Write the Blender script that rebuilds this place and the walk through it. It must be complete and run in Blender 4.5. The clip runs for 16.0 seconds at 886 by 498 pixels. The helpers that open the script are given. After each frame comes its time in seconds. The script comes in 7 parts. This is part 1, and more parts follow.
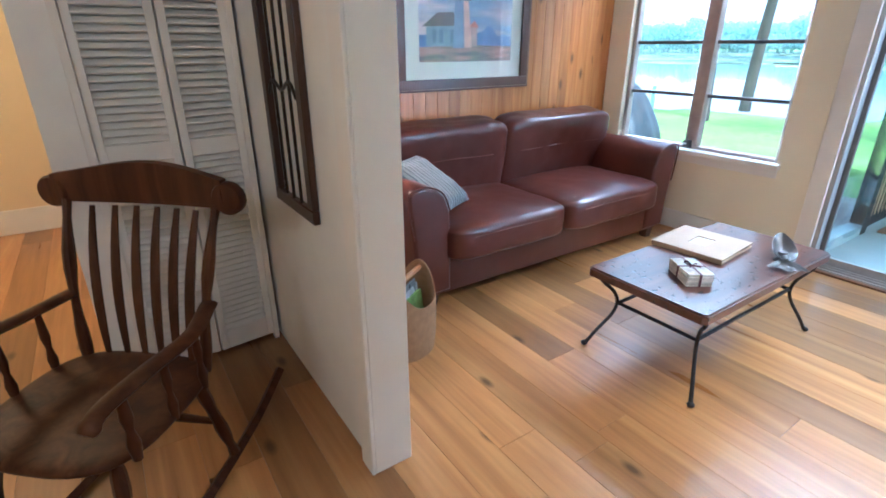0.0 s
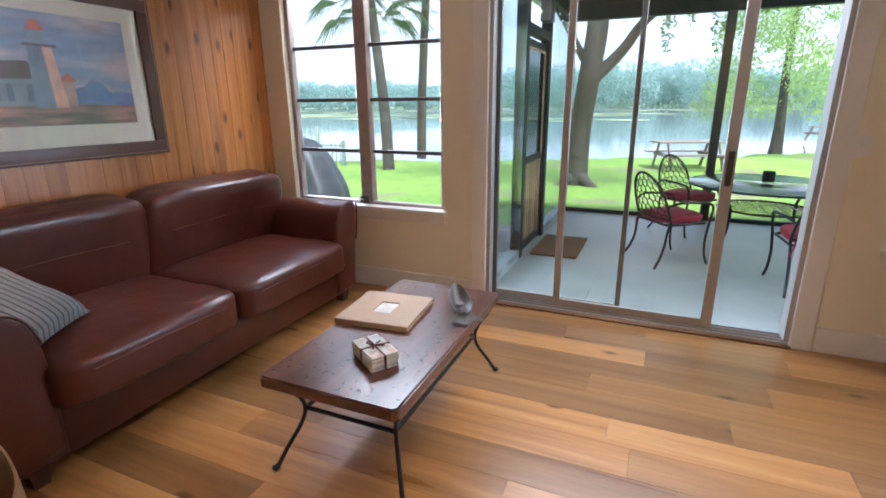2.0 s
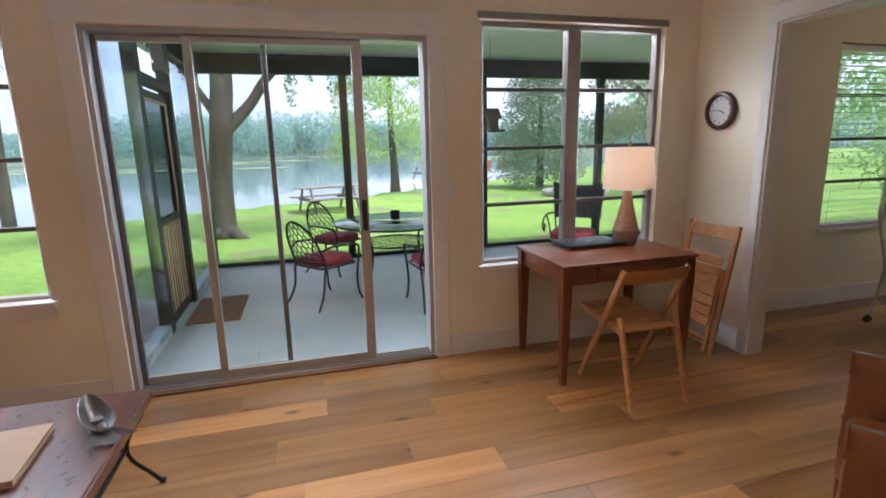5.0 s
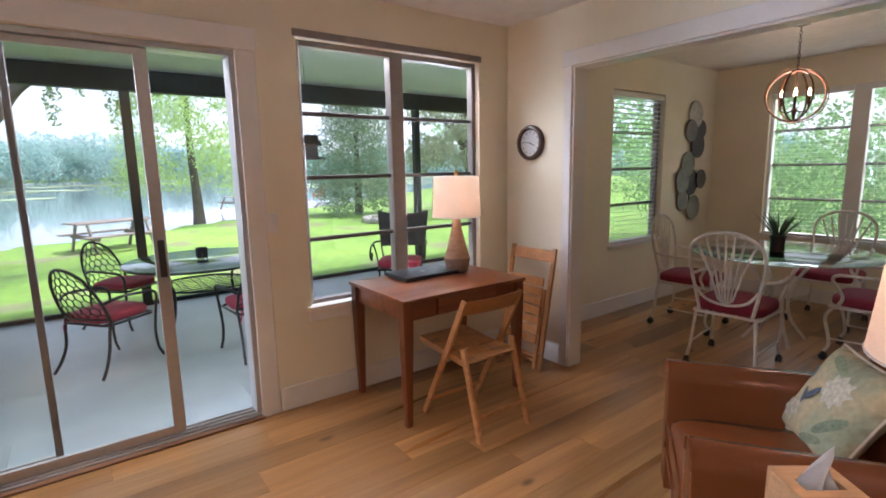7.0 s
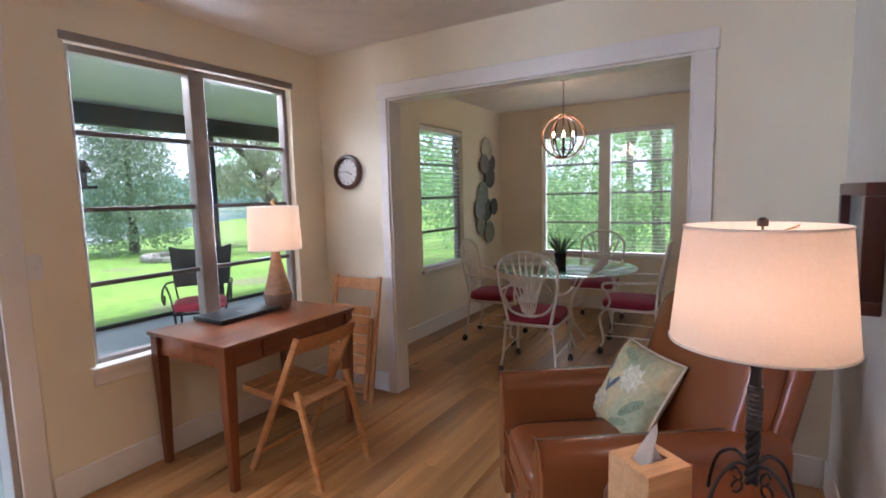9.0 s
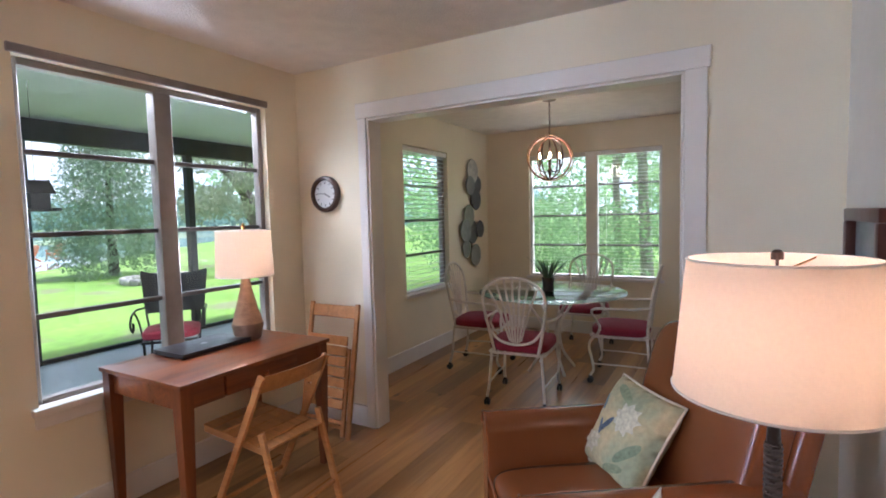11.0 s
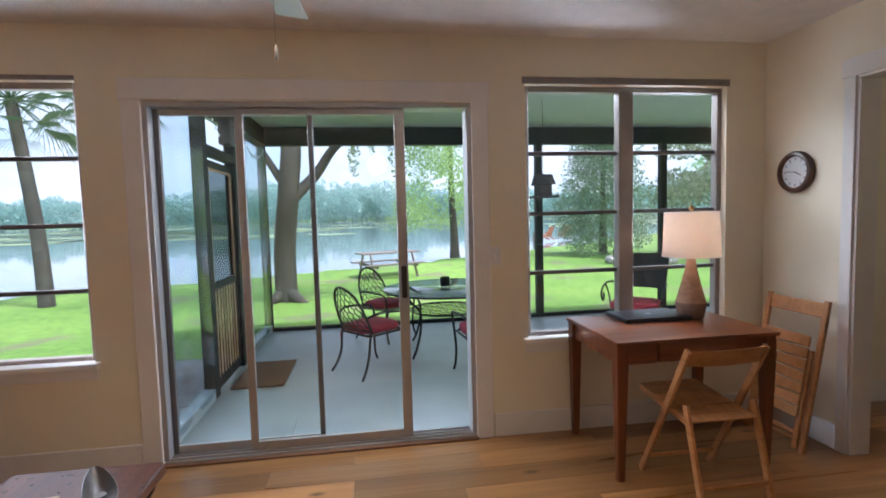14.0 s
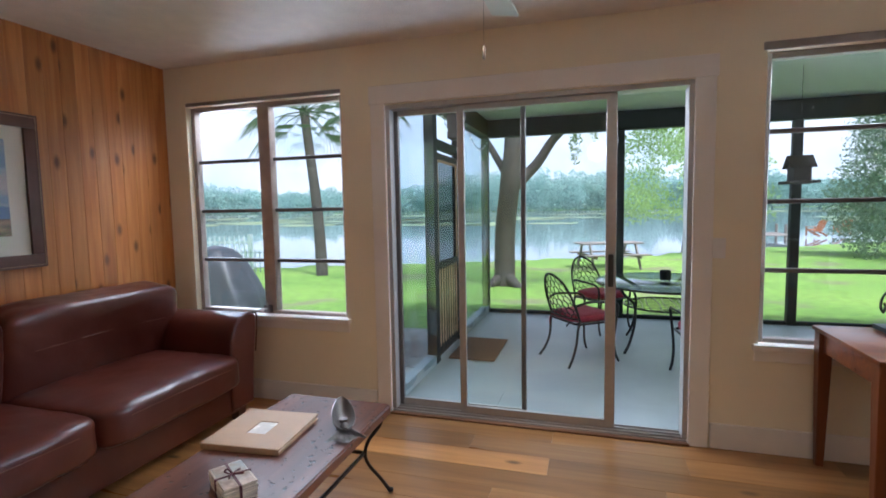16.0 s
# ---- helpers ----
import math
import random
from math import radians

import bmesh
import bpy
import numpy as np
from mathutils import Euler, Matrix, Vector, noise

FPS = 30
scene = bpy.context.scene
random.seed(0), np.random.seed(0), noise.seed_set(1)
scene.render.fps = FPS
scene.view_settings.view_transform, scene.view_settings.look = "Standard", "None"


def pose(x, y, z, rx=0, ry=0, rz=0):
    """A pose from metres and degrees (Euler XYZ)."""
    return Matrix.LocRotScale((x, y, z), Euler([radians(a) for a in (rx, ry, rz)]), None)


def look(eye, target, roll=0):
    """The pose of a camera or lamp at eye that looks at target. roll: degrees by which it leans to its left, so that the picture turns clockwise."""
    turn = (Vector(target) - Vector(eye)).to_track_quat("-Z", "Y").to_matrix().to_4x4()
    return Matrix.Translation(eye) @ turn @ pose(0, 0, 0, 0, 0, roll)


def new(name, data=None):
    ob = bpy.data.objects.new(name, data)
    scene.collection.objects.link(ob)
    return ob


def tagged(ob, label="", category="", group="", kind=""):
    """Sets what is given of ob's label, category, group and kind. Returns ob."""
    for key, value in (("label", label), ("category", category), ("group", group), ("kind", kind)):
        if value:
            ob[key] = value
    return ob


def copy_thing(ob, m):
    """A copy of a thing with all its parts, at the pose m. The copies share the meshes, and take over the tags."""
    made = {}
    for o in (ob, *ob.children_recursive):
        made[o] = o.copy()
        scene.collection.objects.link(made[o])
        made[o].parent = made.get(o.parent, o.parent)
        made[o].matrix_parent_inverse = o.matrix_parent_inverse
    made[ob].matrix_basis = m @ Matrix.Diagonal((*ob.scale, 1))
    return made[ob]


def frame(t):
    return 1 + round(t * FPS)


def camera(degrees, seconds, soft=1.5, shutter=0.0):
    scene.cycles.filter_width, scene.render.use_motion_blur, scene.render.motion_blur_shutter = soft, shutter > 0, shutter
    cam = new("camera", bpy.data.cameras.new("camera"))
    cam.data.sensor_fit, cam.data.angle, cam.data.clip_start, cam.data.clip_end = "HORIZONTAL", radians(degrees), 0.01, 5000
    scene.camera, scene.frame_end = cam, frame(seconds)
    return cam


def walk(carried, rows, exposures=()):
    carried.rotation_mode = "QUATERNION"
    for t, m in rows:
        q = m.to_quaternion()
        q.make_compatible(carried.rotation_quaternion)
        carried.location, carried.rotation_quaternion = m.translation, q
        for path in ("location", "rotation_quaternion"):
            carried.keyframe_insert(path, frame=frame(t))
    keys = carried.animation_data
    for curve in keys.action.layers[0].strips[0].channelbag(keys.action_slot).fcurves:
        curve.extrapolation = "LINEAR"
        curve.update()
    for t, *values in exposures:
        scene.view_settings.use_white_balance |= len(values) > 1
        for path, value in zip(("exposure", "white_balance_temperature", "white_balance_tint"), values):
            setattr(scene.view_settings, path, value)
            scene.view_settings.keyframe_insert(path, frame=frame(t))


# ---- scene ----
cam = camera(83.6, 16.0, soft=1.8)
PATH = [
    (0, (0.008, 0.023, 1.407), (1.045, 1.556, 0.65), -0.1),
    (0.5, (0.156, 0.086, 1.414), (1.511, 1.396, 0.745), -0.3),
    (1, (0.292, 0.144, 1.41), (1.849, 1.233, 0.783), -0.3),
    (1.5, (0.434, 0.171, 1.401), (2.126, 1.064, 0.815), -0.3),
    (2, (0.56, 0.128, 1.402), (2.32, 0.893, 0.838), -0.5),
    (2.5, (0.607, 0.109, 1.416), (2.435, 0.714, 0.876), -0.6),
    (3, (0.625, 0.133, 1.432), (2.533, 0.442, 0.917), -0.6),
    (3.5, (0.625, 0.14, 1.444), (2.565, 0.146, 0.96), -0.9),
    (4, (0.611, 0.122, 1.446), (2.552, -0.072, 1.004), -1.1),
    (6.5, (0.766, 0.111, 1.47), (2.46, -0.888, 1.104), -1.1),
    (7, (0.869, 0.084, 1.465), (2.462, -1.084, 1.148), -1.1),
    (7.5, (0.997, 0.121, 1.458), (2.462, -1.213, 1.188), -1.1),
    (8, (1.035, 0.151, 1.45), (2.304, -1.373, 1.192), -1.1),
    (8.5, (1.0, 0.158, 1.452), (2.066, -1.516, 1.203), -1.2),
    (11, (1.056, -0.017, 1.472), (2.041, -1.753, 1.34), -1.4),
    (11.5, (1.029, -0.079, 1.451), (2.272, -1.641, 1.332), -1.7),
    (12, (1.003, -0.042, 1.456), (2.429, -1.439, 1.337), -1.3),
    (12.5, (0.92, 0.023, 1.436), (2.53, -1.158, 1.33), -1.6),
    (13, (0.818, 0.039, 1.418), (2.603, -0.858, 1.313), -1.7),
    (13.5, (0.768, 0.044, 1.436), (2.66, -0.593, 1.306), -1.5),
    (14, (0.756, -0.044, 1.44), (2.73, -0.334, 1.302), -1.5),
    (14.5, (0.746, -0.095, 1.414), (2.739, 0.002, 1.277), -1.3),
    (15, (0.721, -0.122, 1.421), (2.679, 0.255, 1.266), -1.1),
    (15.5, (0.694, -0.137, 1.416), (2.62, 0.379, 1.258), -1.0),
    (16, (0.665, -0.143, 1.422), (2.572, 0.438, 1.26), -1.0),
]
walk(cam, [(t, look(eye, target, roll)) for t, eye, target, roll in PATH],
     exposures=[(0.0, 2.1, 4310, 4), (0.5, 1.9, 4710, 6), (1.0, 1.6, 5010, 8), (1.5, 1.4, 5350, 13), (2.5, 1.12, 5400, 16), (3.5, 0.92, 5500, 16), (4.2, 0.92, 5550, 16), (6.4, 1.12, 5560, 24), (7.0, 1.2, 5590, 22), (8.0, 1.24, 5470, 22), (11.0, 1.39, 5300, 19), (12.5, 1.2, 5450, 19), (14.5, 0.85, 5300, 16), (16.0, 0.86, 5300, 16)])

# ---- world, sun, large lights ----
world = bpy.data.worlds.new("sky")
world.use_nodes = True
scene.world = world
wn = world.node_tree.nodes
sky = wn.new("ShaderNodeTexSky")
sky.sky_type = "NISHITA"
sky.sun_disc = False
sky.sun_elevation, sky.sun_rotation = radians(65), radians(215)
sky.dust_density, sky.air_density = 4.5, 0.75
wn["Background"].inputs["Strength"].default_value = 0.15
world.node_tree.links.new(sky.outputs[0], wn["Background"].inputs["Color"])
sun = new("sun", bpy.data.lights.new("sun", "SUN"))
sun.data.energy, sun.data.angle, sun.data.color = 2.4, radians(6), (1.0, 0.95, 0.86)
sun.matrix_world = look((0, 0, 20), (3.2, 4.6, 20 - 12.0))



def lamp_area(name, eye, target, w, h, watts, color, spread=180):
    la = bpy.data.lights.new(name, "AREA")
    la.shape, la.size, la.size_y, la.energy, la.color = "RECTANGLE", w, h, watts, color
    la.spread = radians(spread)
    ob = new(name, la)
    ob.matrix_basis = look(eye, target)
    return ob


def lamp_point(name, at, watts, color, radius):
    la = bpy.data.lights.new(name, "POINT")
    la.energy, la.color, la.shadow_soft_size = watts, color, radius
    ob = new(name, la)
    ob.location = at
    return ob


COOL, DAY, WARM = (0.88, 0.96, 1.0), (1.0, 0.97, 0.92), (1.0, 0.84, 0.66)
# lamps hidden over the heads of the openings, added to stand in for sky light
lamp_area("sky_at_door", (4.28, 0.25, 2.44), (1.6, 0.25, 0.75), 1.8, 0.34, 20, DAY, 130)
lamp_area("sky_at_left_window", (4.28, 2.2, 2.52), (1.6, 1.9, 0.75), 1.2, 0.34, 18, DAY, 130)
lamp_area("sky_at_right_window", (4.28, -1.75, 2.48), (1.6, -1.6, 0.75), 1.3, 0.34, 14, DAY, 130)
# added lamps for slanting sky light, past window jambs and over the dining window
lamp_area("sky_beside_left_window", (4.42, 3.72, 1.55), (1.4, -1.6, 1.5), 0.6, 1.3, 46, COOL, 110)
lamp_area("sky_beside_right_window", (4.42, -3.34, 1.55), (1.2, 2.4, 1.6), 0.55, 1.3, 42, COOL, 110)
lamp_area("sky_at_dining_window", (2.46, -6.60, 2.5), (2.46, -4.0, 0.75), 1.4, 0.34, 6, DAY, 130)
# ceiling lamps: the hall and room ones are unseen and added as fill
# no known fitting: point lamp added to brighten partition and hall
lamp_point("hall_ceiling_light", (-1.5, -0.2, 2.30), 11, WARM, 0.15)
# unseen lamp below the fan, added to brighten floor and furniture
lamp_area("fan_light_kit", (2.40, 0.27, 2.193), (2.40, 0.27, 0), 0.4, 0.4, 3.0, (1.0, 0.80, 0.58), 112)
lamp_area("back_room_ceiling_light", (-1.2, 3.9, 2.515), (-1.2, 3.9, 0), 0.5, 0.5, 8, (1.0, 0.60, 0.24))

# ---- plan ----
EAST, NORTH, SOUTH, CEIL = 3.80, 3.05, -2.72, 2.53
BACK, PARTX, PARTEND = -6.08, 0.555, 1.26
PORCH_Z, PORCH_X, PORCH_Y, PORCH_CEIL = -0.10, 7.75, 1.36, 2.66


# ---- mesh helpers ----
def finish(name, bm, mat, parent=None, label="", angle=40, smooth=True):
    me = bpy.data.meshes.new(name)
    bmesh.ops.recalc_face_normals(bm, faces=bm.faces)
    bm.to_mesh(me)
    bm.free()
    if smooth:
        me.shade_smooth()
        me.set_sharp_from_angle(angle=radians(angle))
    if mat is not None:
        me.materials.append(mat)
    ob = new(name, me)
    if parent is not None:
        ob.parent = parent
    if label:
        ob["label"] = label
    return ob


def part(name, bm, mat, parent, label="", angle=40, smooth=True):
    return finish(name, bm, mat, parent, label, angle, smooth)


def empty(name, m, label, category, group="", kind=""):
    ob = new(name)
    ob.empty_display_size = 0.1
    ob.matrix_basis = m
    return tagged(ob, label, category, group, kind)


def add(dst, src, m=None):
    """Joins the bmesh src into dst, placed by m."""
    me = bpy.data.meshes.new("tmp")
    if m is not None:
        src.transform(m)
    src.to_mesh(me)
    src.free()
    dst.from_mesh(me)
    bpy.data.meshes.remove(me)
    return dst


def box(x0, x1, y0, y1, z0, z1, bevel=0.0, seg=1, bm=None):
    b = bmesh.new()
    bmesh.ops.create_cube(b, size=1)
    b.transform(Matrix.Translation(((x0 + x1) / 2, (y0 + y1) / 2, (z0 + z1) / 2)) @ Matrix.Diagonal((x1 - x0, y1 - y0, z1 - z0, 1)))
    if bevel:
        bmesh.ops.bevel(b, geom=b.edges[:], offset=bevel, segments=seg, affect="EDGES", profile=0.6)
    return b if bm is None else add(bm, b)


def boxes(rows, bevel=0.0, seg=1):
    bm = bmesh.new()
    for r in rows:
        box(*r, bevel=bevel, seg=seg, bm=bm)
    return bm


def smooth_path(pts, n=6):
    """Catmull-Rom through pts."""
    p = [Vector(q) for q in pts]
    p = [2 * p[0] - p[1]] + p + [2 * p[-1] - p[-2]]
    out = []
    for i in range(1, len(p) - 2):
        for k in range(n):
            t = k / n
            a, b, c, d = p[i - 1], p[i], p[i + 1], p[i + 2]
            out.append(0.5 * (2 * b + (c - a) * t + (2 * a - 5 * b + 4 * c - d) * t * t + (3 * b - a - 3 * c + d) * t ** 3))
    out.append(p[-2])
    return out


def tube(pts, r, n=8, bm=None, closed=False, flat=1.0, up=None):
    """A swept tube; r a radius or one for each point; flat squeezes it across the second axis."""
    b = bmesh.new() if bm is None else bm
    p = [Vector(q) for q in pts]
    rad = r if isinstance(r, (list, tuple)) else [r] * len(p)
    rings, ref = [], Vector(up) if up else None
    for i, q in enumerate(p):
        if closed:
            d = p[(i + 1) % len(p)] - p[i - 1]
        else:
            d = p[min(i + 1, len(p) - 1)] - p[max(i - 1, 0)]
        d.normalize()
        if ref is None:
            ref = Vector((0, 0, 1)) if abs(d.z) < 0.9 else Vector((1, 0, 0))
        u = (ref - d * ref.dot(d))
        u = u.normalized() if u.length > 1e-6 else d.orthogonal().normalized()
        if up is None:
            ref = u
        v = d.cross(u)
        rings.append([b.verts.new(q + rad[i] * (math.cos(2 * math.pi * k / n) * u * flat + math.sin(2 * math.pi * k / n) * v)) for k in range(n)])
    m = len(rings)
    for i in range(m if closed else m - 1):
        a, c = rings[i], rings[(i + 1) % m]
        for k in range(n):
            b.faces.new((a[k], a[(k + 1) % n], c[(k + 1) % n], c[k]))
    if not closed:
        b.faces.new(rings[0][::-1])
        b.faces.new(rings[-1])
    return b


def lathe(profile, n=24, at=(0, 0, 0), bm=None, cap=True):
    """profile: (radius, z) from bottom to top."""
    b = bmesh.new() if bm is None else bm
    o = Vector(at)
    rings = [[b.verts.new(o + Vector((r * math.cos(2 * math.pi * k / n), r * math.sin(2 * math.pi * k / n), z))) for k in range(n)] for r, z in profile]
    for a, c in zip(rings, rings[1:]):
        for k in range(n):
            b.faces.new((a[k], a[(k + 1) % n], c[(k + 1) % n], c[k]))
    if cap:
        b.faces.new(rings[0][::-1])
        b.faces.new(rings[-1])
    return b


def puff(sx, sy, sz, p=6.0, n=10, wrinkle=0.0, seed=0, bulge=0.0):
    """A soft rounded block with half sizes sx, sy, sz: larger p is boxier; bulge swells its middle upward."""
    b = bmesh.new()
    bmesh.ops.create_cube(b, size=2)
    bmesh.ops.subdivide_edges(b, edges=b.edges[:], cuts=n, use_grid_fill=True)
    for v in b.verts:
        c = v.co.copy()
        k = (abs(c.x) ** p + abs(c.y) ** p + abs(c.z) ** p) ** (1 / p)
        c /= k
        w = Vector((c.x * sx, c.y * sy, c.z * sz))
        if bulge:
            w.z += bulge * (1 - c.x ** 2) * (1 - c.y ** 2) * (1 if c.z > 0 else -0.3)
        if wrinkle:
            q = Vector((w.x * 9 + seed * 7.3, w.y * 9, w.z * 9))
            w += c.normalized() * wrinkle * (noise.noise(q) + 0.5 * noise.noise(q * 2.7))
        v.co = w
    return b


def sheet(w, h, nx, ny, f):
    """A grid of w by h; f(u, v) gives each vertex for u, v in 0..1."""
    b = bmesh.new()
    vs = [[b.verts.new(f(i / nx, j / ny)) for i in range(nx + 1)] for j in range(ny + 1)]
    for j in range(ny):
        for i in range(nx):
            b.faces.new((vs[j][i], vs[j][i + 1], vs[j + 1][i + 1], vs[j + 1][i]))
    return b


# ---- materials ----
def material(name, color, rough=0.5, metal=0.0, var=0.12, scale=6.0, bump=0.0, bump_scale=60.0, stretch=(1, 1, 1), spec=0.5,
             second=None, second_scale=1.5, coat=0.0, per_object=0.0, per_island=0.0, sheen=0.0, rough_var=0.1):
    """A surface with colour variation at two scales, fine relief and uneven gloss."""
    m = bpy.data.materials.new(name)
    m.use_nodes = True
    nt, N = m.node_tree, m.node_tree.nodes
    L = nt.links.new
    bsdf = N["Principled BSDF"]
    co = N.new("ShaderNodeTexCoord")
    mp = N.new("ShaderNodeMapping")
    mp.inputs["Scale"].default_value = stretch
    L(co.outputs["Object"], mp.inputs["Vector"])
    n1, n2 = N.new("ShaderNodeTexNoise"), N.new("ShaderNodeTexNoise")
    n1.inputs["Scale"].default_value, n2.inputs["Scale"].default_value = scale, second_scale
    n1.inputs["Detail"].default_value = 6
    L(mp.outputs[0], n1.inputs["Vector"])
    L(mp.outputs[0], n2.inputs["Vector"])
    r1 = N.new("ShaderNodeMapRange")
    r1.inputs[1].default_value, r1.inputs[2].default_value = 0.3, 0.7
    r1.inputs[3].default_value, r1.inputs[4].default_value = 1 - var, 1 + var
    L(n1.outputs[0], r1.inputs[0])
    mix = N.new("ShaderNodeMix")
    mix.data_type = "RGBA"
    mix.inputs["A"].default_value = (*color, 1)
    mix.inputs["B"].default_value = (*(second or [c * (1 - var) for c in color]), 1)
    r2 = N.new("ShaderNodeMapRange")
    r2.inputs[1].default_value, r2.inputs[2].default_value = 0.38, 0.66
    L(n2.outputs[0], r2.inputs[0])
    L(r2.outputs[0], mix.inputs["Factor"])
    hsv = N.new("ShaderNodeHueSaturation")
    L(mix.outputs["Result"], hsv.inputs["Color"])
    val = r1.outputs[0]
    if per_object or per_island:
        src = N.new("ShaderNodeObjectInfo").outputs["Random"] if per_object else N.new("ShaderNodeNewGeometry").outputs["Random Per Island"]
        amt = per_object or per_island
        r3 = N.new("ShaderNodeMapRange")
        r3.inputs[3].default_value, r3.inputs[4].default_value = 1 - amt, 1 + amt
        L(src, r3.inputs[0])
        mul = N.new("ShaderNodeMath")
        mul.operation = "MULTIPLY"
        L(r3.outputs[0], mul.inputs[0])
        L(val, mul.inputs[1])
        val = mul.outputs[0]
    L(val, hsv.inputs["Value"])
    L(hsv.outputs[0], bsdf.inputs["Base Color"])
    rr = N.new("ShaderNodeMapRange")
    rr.inputs[3].default_value, rr.inputs[4].default_value = max(rough - rough_var, 0.02), min(rough + rough_var, 1)
    L(n1.outputs[0], rr.inputs[0])
    L(rr.outputs[0], bsdf.inputs["Roughness"])
    bsdf.inputs["Metallic"].default_value = metal
    bsdf.inputs["Specular IOR Level"].default_value = spec
    bsdf.inputs["Coat Weight"].default_value = coat
    bsdf.inputs["Sheen Weight"].default_value = sheen
    if bump:
        n3 = N.new("ShaderNodeTexNoise")
        n3.inputs["Scale"].default_value = bump_scale
        n3.inputs["Detail"].default_value = 4
        L(mp.outputs[0], n3.inputs["Vector"])
        bp = N.new("ShaderNodeBump")
        bp.inputs["Strength"].default_value = bump
        bp.inputs["Distance"].default_value = 0.01
        L(n3.outputs[0], bp.inputs["Height"])
        L(bp.outputs[0], bsdf.inputs["Normal"])
    return m


def wood(name, colors, axis="Y", rough=0.4, knots=0.0, per_object=0.25, grain=1.0, coat=0.0, knot_density=2.2):
    """Boards: grain drawn out along axis, a tone of its own for each object, darker knots."""
    m = bpy.data.materials.new(name)
    m.use_nodes = True
    nt, N = m.node_tree, m.node_tree.nodes
    L = nt.links.new
    bsdf = N["Principled BSDF"]
    co, info = N.new("ShaderNodeTexCoord"), N.new("ShaderNodeObjectInfo")
    off = N.new("ShaderNodeVectorMath")
    off.operation = "SCALE"
    off.inputs[0].default_value = (37.0, 53.0, 71.0)
    L(info.outputs["Random"], off.inputs["Scale"])
    sh = N.new("ShaderNodeVectorMath")
    L(co.outputs["Object"], sh.inputs[0])
    L(off.outputs[0], sh.inputs[1])
    s = {"X": (0.06, 1, 1), "Y": (1, 0.06, 1), "Z": (1, 1, 0.06)}[axis]
    mp = N.new("ShaderNodeMapping")
    mp.inputs["Scale"].default_value = s
    L(sh.outputs[0], mp.inputs["Vector"])
    fine, broad = N.new("ShaderNodeTexNoise"), N.new("ShaderNodeTexNoise")
    fine.inputs["Scale"].default_value, broad.inputs["Scale"].default_value = 90 * grain, 14 * grain
    fine.inputs["Detail"].default_value, broad.inputs["Detail"].default_value = 5, 5
    broad.inputs["Distortion"].default_value = 1.2
    L(mp.outputs[0], fine.inputs["Vector"])
    L(mp.outputs[0], broad.inputs["Vector"])
    ramp = N.new("ShaderNodeValToRGB")
    e = ramp.color_ramp.elements
    e[0].position, e[1].position = 0.3, 0.72
    e[0].color, e[1].color = (*colors[0], 1), (*colors[-1], 1)
    if len(colors) > 2:
        k = ramp.color_ramp.elements.new(0.52)
        k.color = (*colors[1], 1)
    L(broad.outputs[0], ramp.inputs[0])
    hsv = N.new("ShaderNodeHueSaturation")
    L(ramp.outputs[0], hsv.inputs["Color"])
    r1 = N.new("ShaderNodeMapRange")
    r1.inputs[1].default_value, r1.inputs[2].default_value = 0.3, 0.7
    r1.inputs[3].default_value, r1.inputs[4].default_value = 0.9, 1.08
    L(fine.outputs[0], r1.inputs[0])
    r2 = N.new("ShaderNodeMapRange")
    r2.inputs[3].default_value, r2.inputs[4].default_value = 1 - per_object, 1 + per_object * 0.6
    L(info.outputs["Random"], r2.inputs[0])
    mul = N.new("ShaderNodeMath")
    mul.operation = "MULTIPLY"
    L(r1.outputs[0], mul.inputs[0])
    L(r2.outputs[0], mul.inputs[1])
    L(mul.outputs[0], hsv.inputs["Value"])
    col = hsv.outputs[0]
    if knots:
        vm = N.new("ShaderNodeMapping")
        vm.inputs["Scale"].default_value = {"X": (0.45, 1, 1), "Y": (1, 0.45, 1), "Z": (1, 1, 0.45)}[axis]
        L(sh.outputs[0], vm.inputs["Vector"])
        vor, sp, cb = N.new("ShaderNodeTexVoronoi"), N.new("ShaderNodeSeparateXYZ"), N.new("ShaderNodeCombineXYZ")
        vor.voronoi_dimensions = "2D"
        L(vm.outputs[0], sp.inputs[0])
        L(sp.outputs["X"], cb.inputs["X"])
        L(sp.outputs["Z" if axis == "Z" else "Y"], cb.inputs["Y"])
        vor.inputs["Scale"].default_value = knot_density
        L(cb.outputs[0], vor.inputs["Vector"])
        kr = N.new("ShaderNodeMapRange")
        kr.inputs[1].default_value, kr.inputs[2].default_value = 0.008 * knot_density, 0.026 * knot_density
        kr.inputs[3].default_value, kr.inputs[4].default_value = knots, 0.0
        L(vor.outputs["Distance"], kr.inputs[0])
        km = N.new("ShaderNodeMix")
        km.data_type = "RGBA"
        L(kr.outputs[0], km.inputs["Factor"])
        L(col, km.inputs["A"])
        km.inputs["B"].default_value = (*[c * 0.22 for c in colors[0]], 1)
        col = km.outputs["Result"]
    L(col, bsdf.inputs["Base Color"])
    rr = N.new("ShaderNodeMapRange")
    rr.inputs[3].default_value, rr.inputs[4].default_value = rough - 0.08, rough + 0.1
    L(broad.outputs[0], rr.inputs[0])
    L(rr.outputs[0], bsdf.inputs["Roughness"])
    bsdf.inputs["Coat Weight"].default_value = coat
    bsdf.inputs["Coat Roughness"].default_value = 0.2
    bp = N.new("ShaderNodeBump")
    bp.inputs["Strength"].default_value, bp.inputs["Distance"].default_value = 0.12, 0.004
    L(fine.outputs[0], bp.inputs["Height"])
    L(bp.outputs[0], bsdf.inputs["Normal"])
    return m


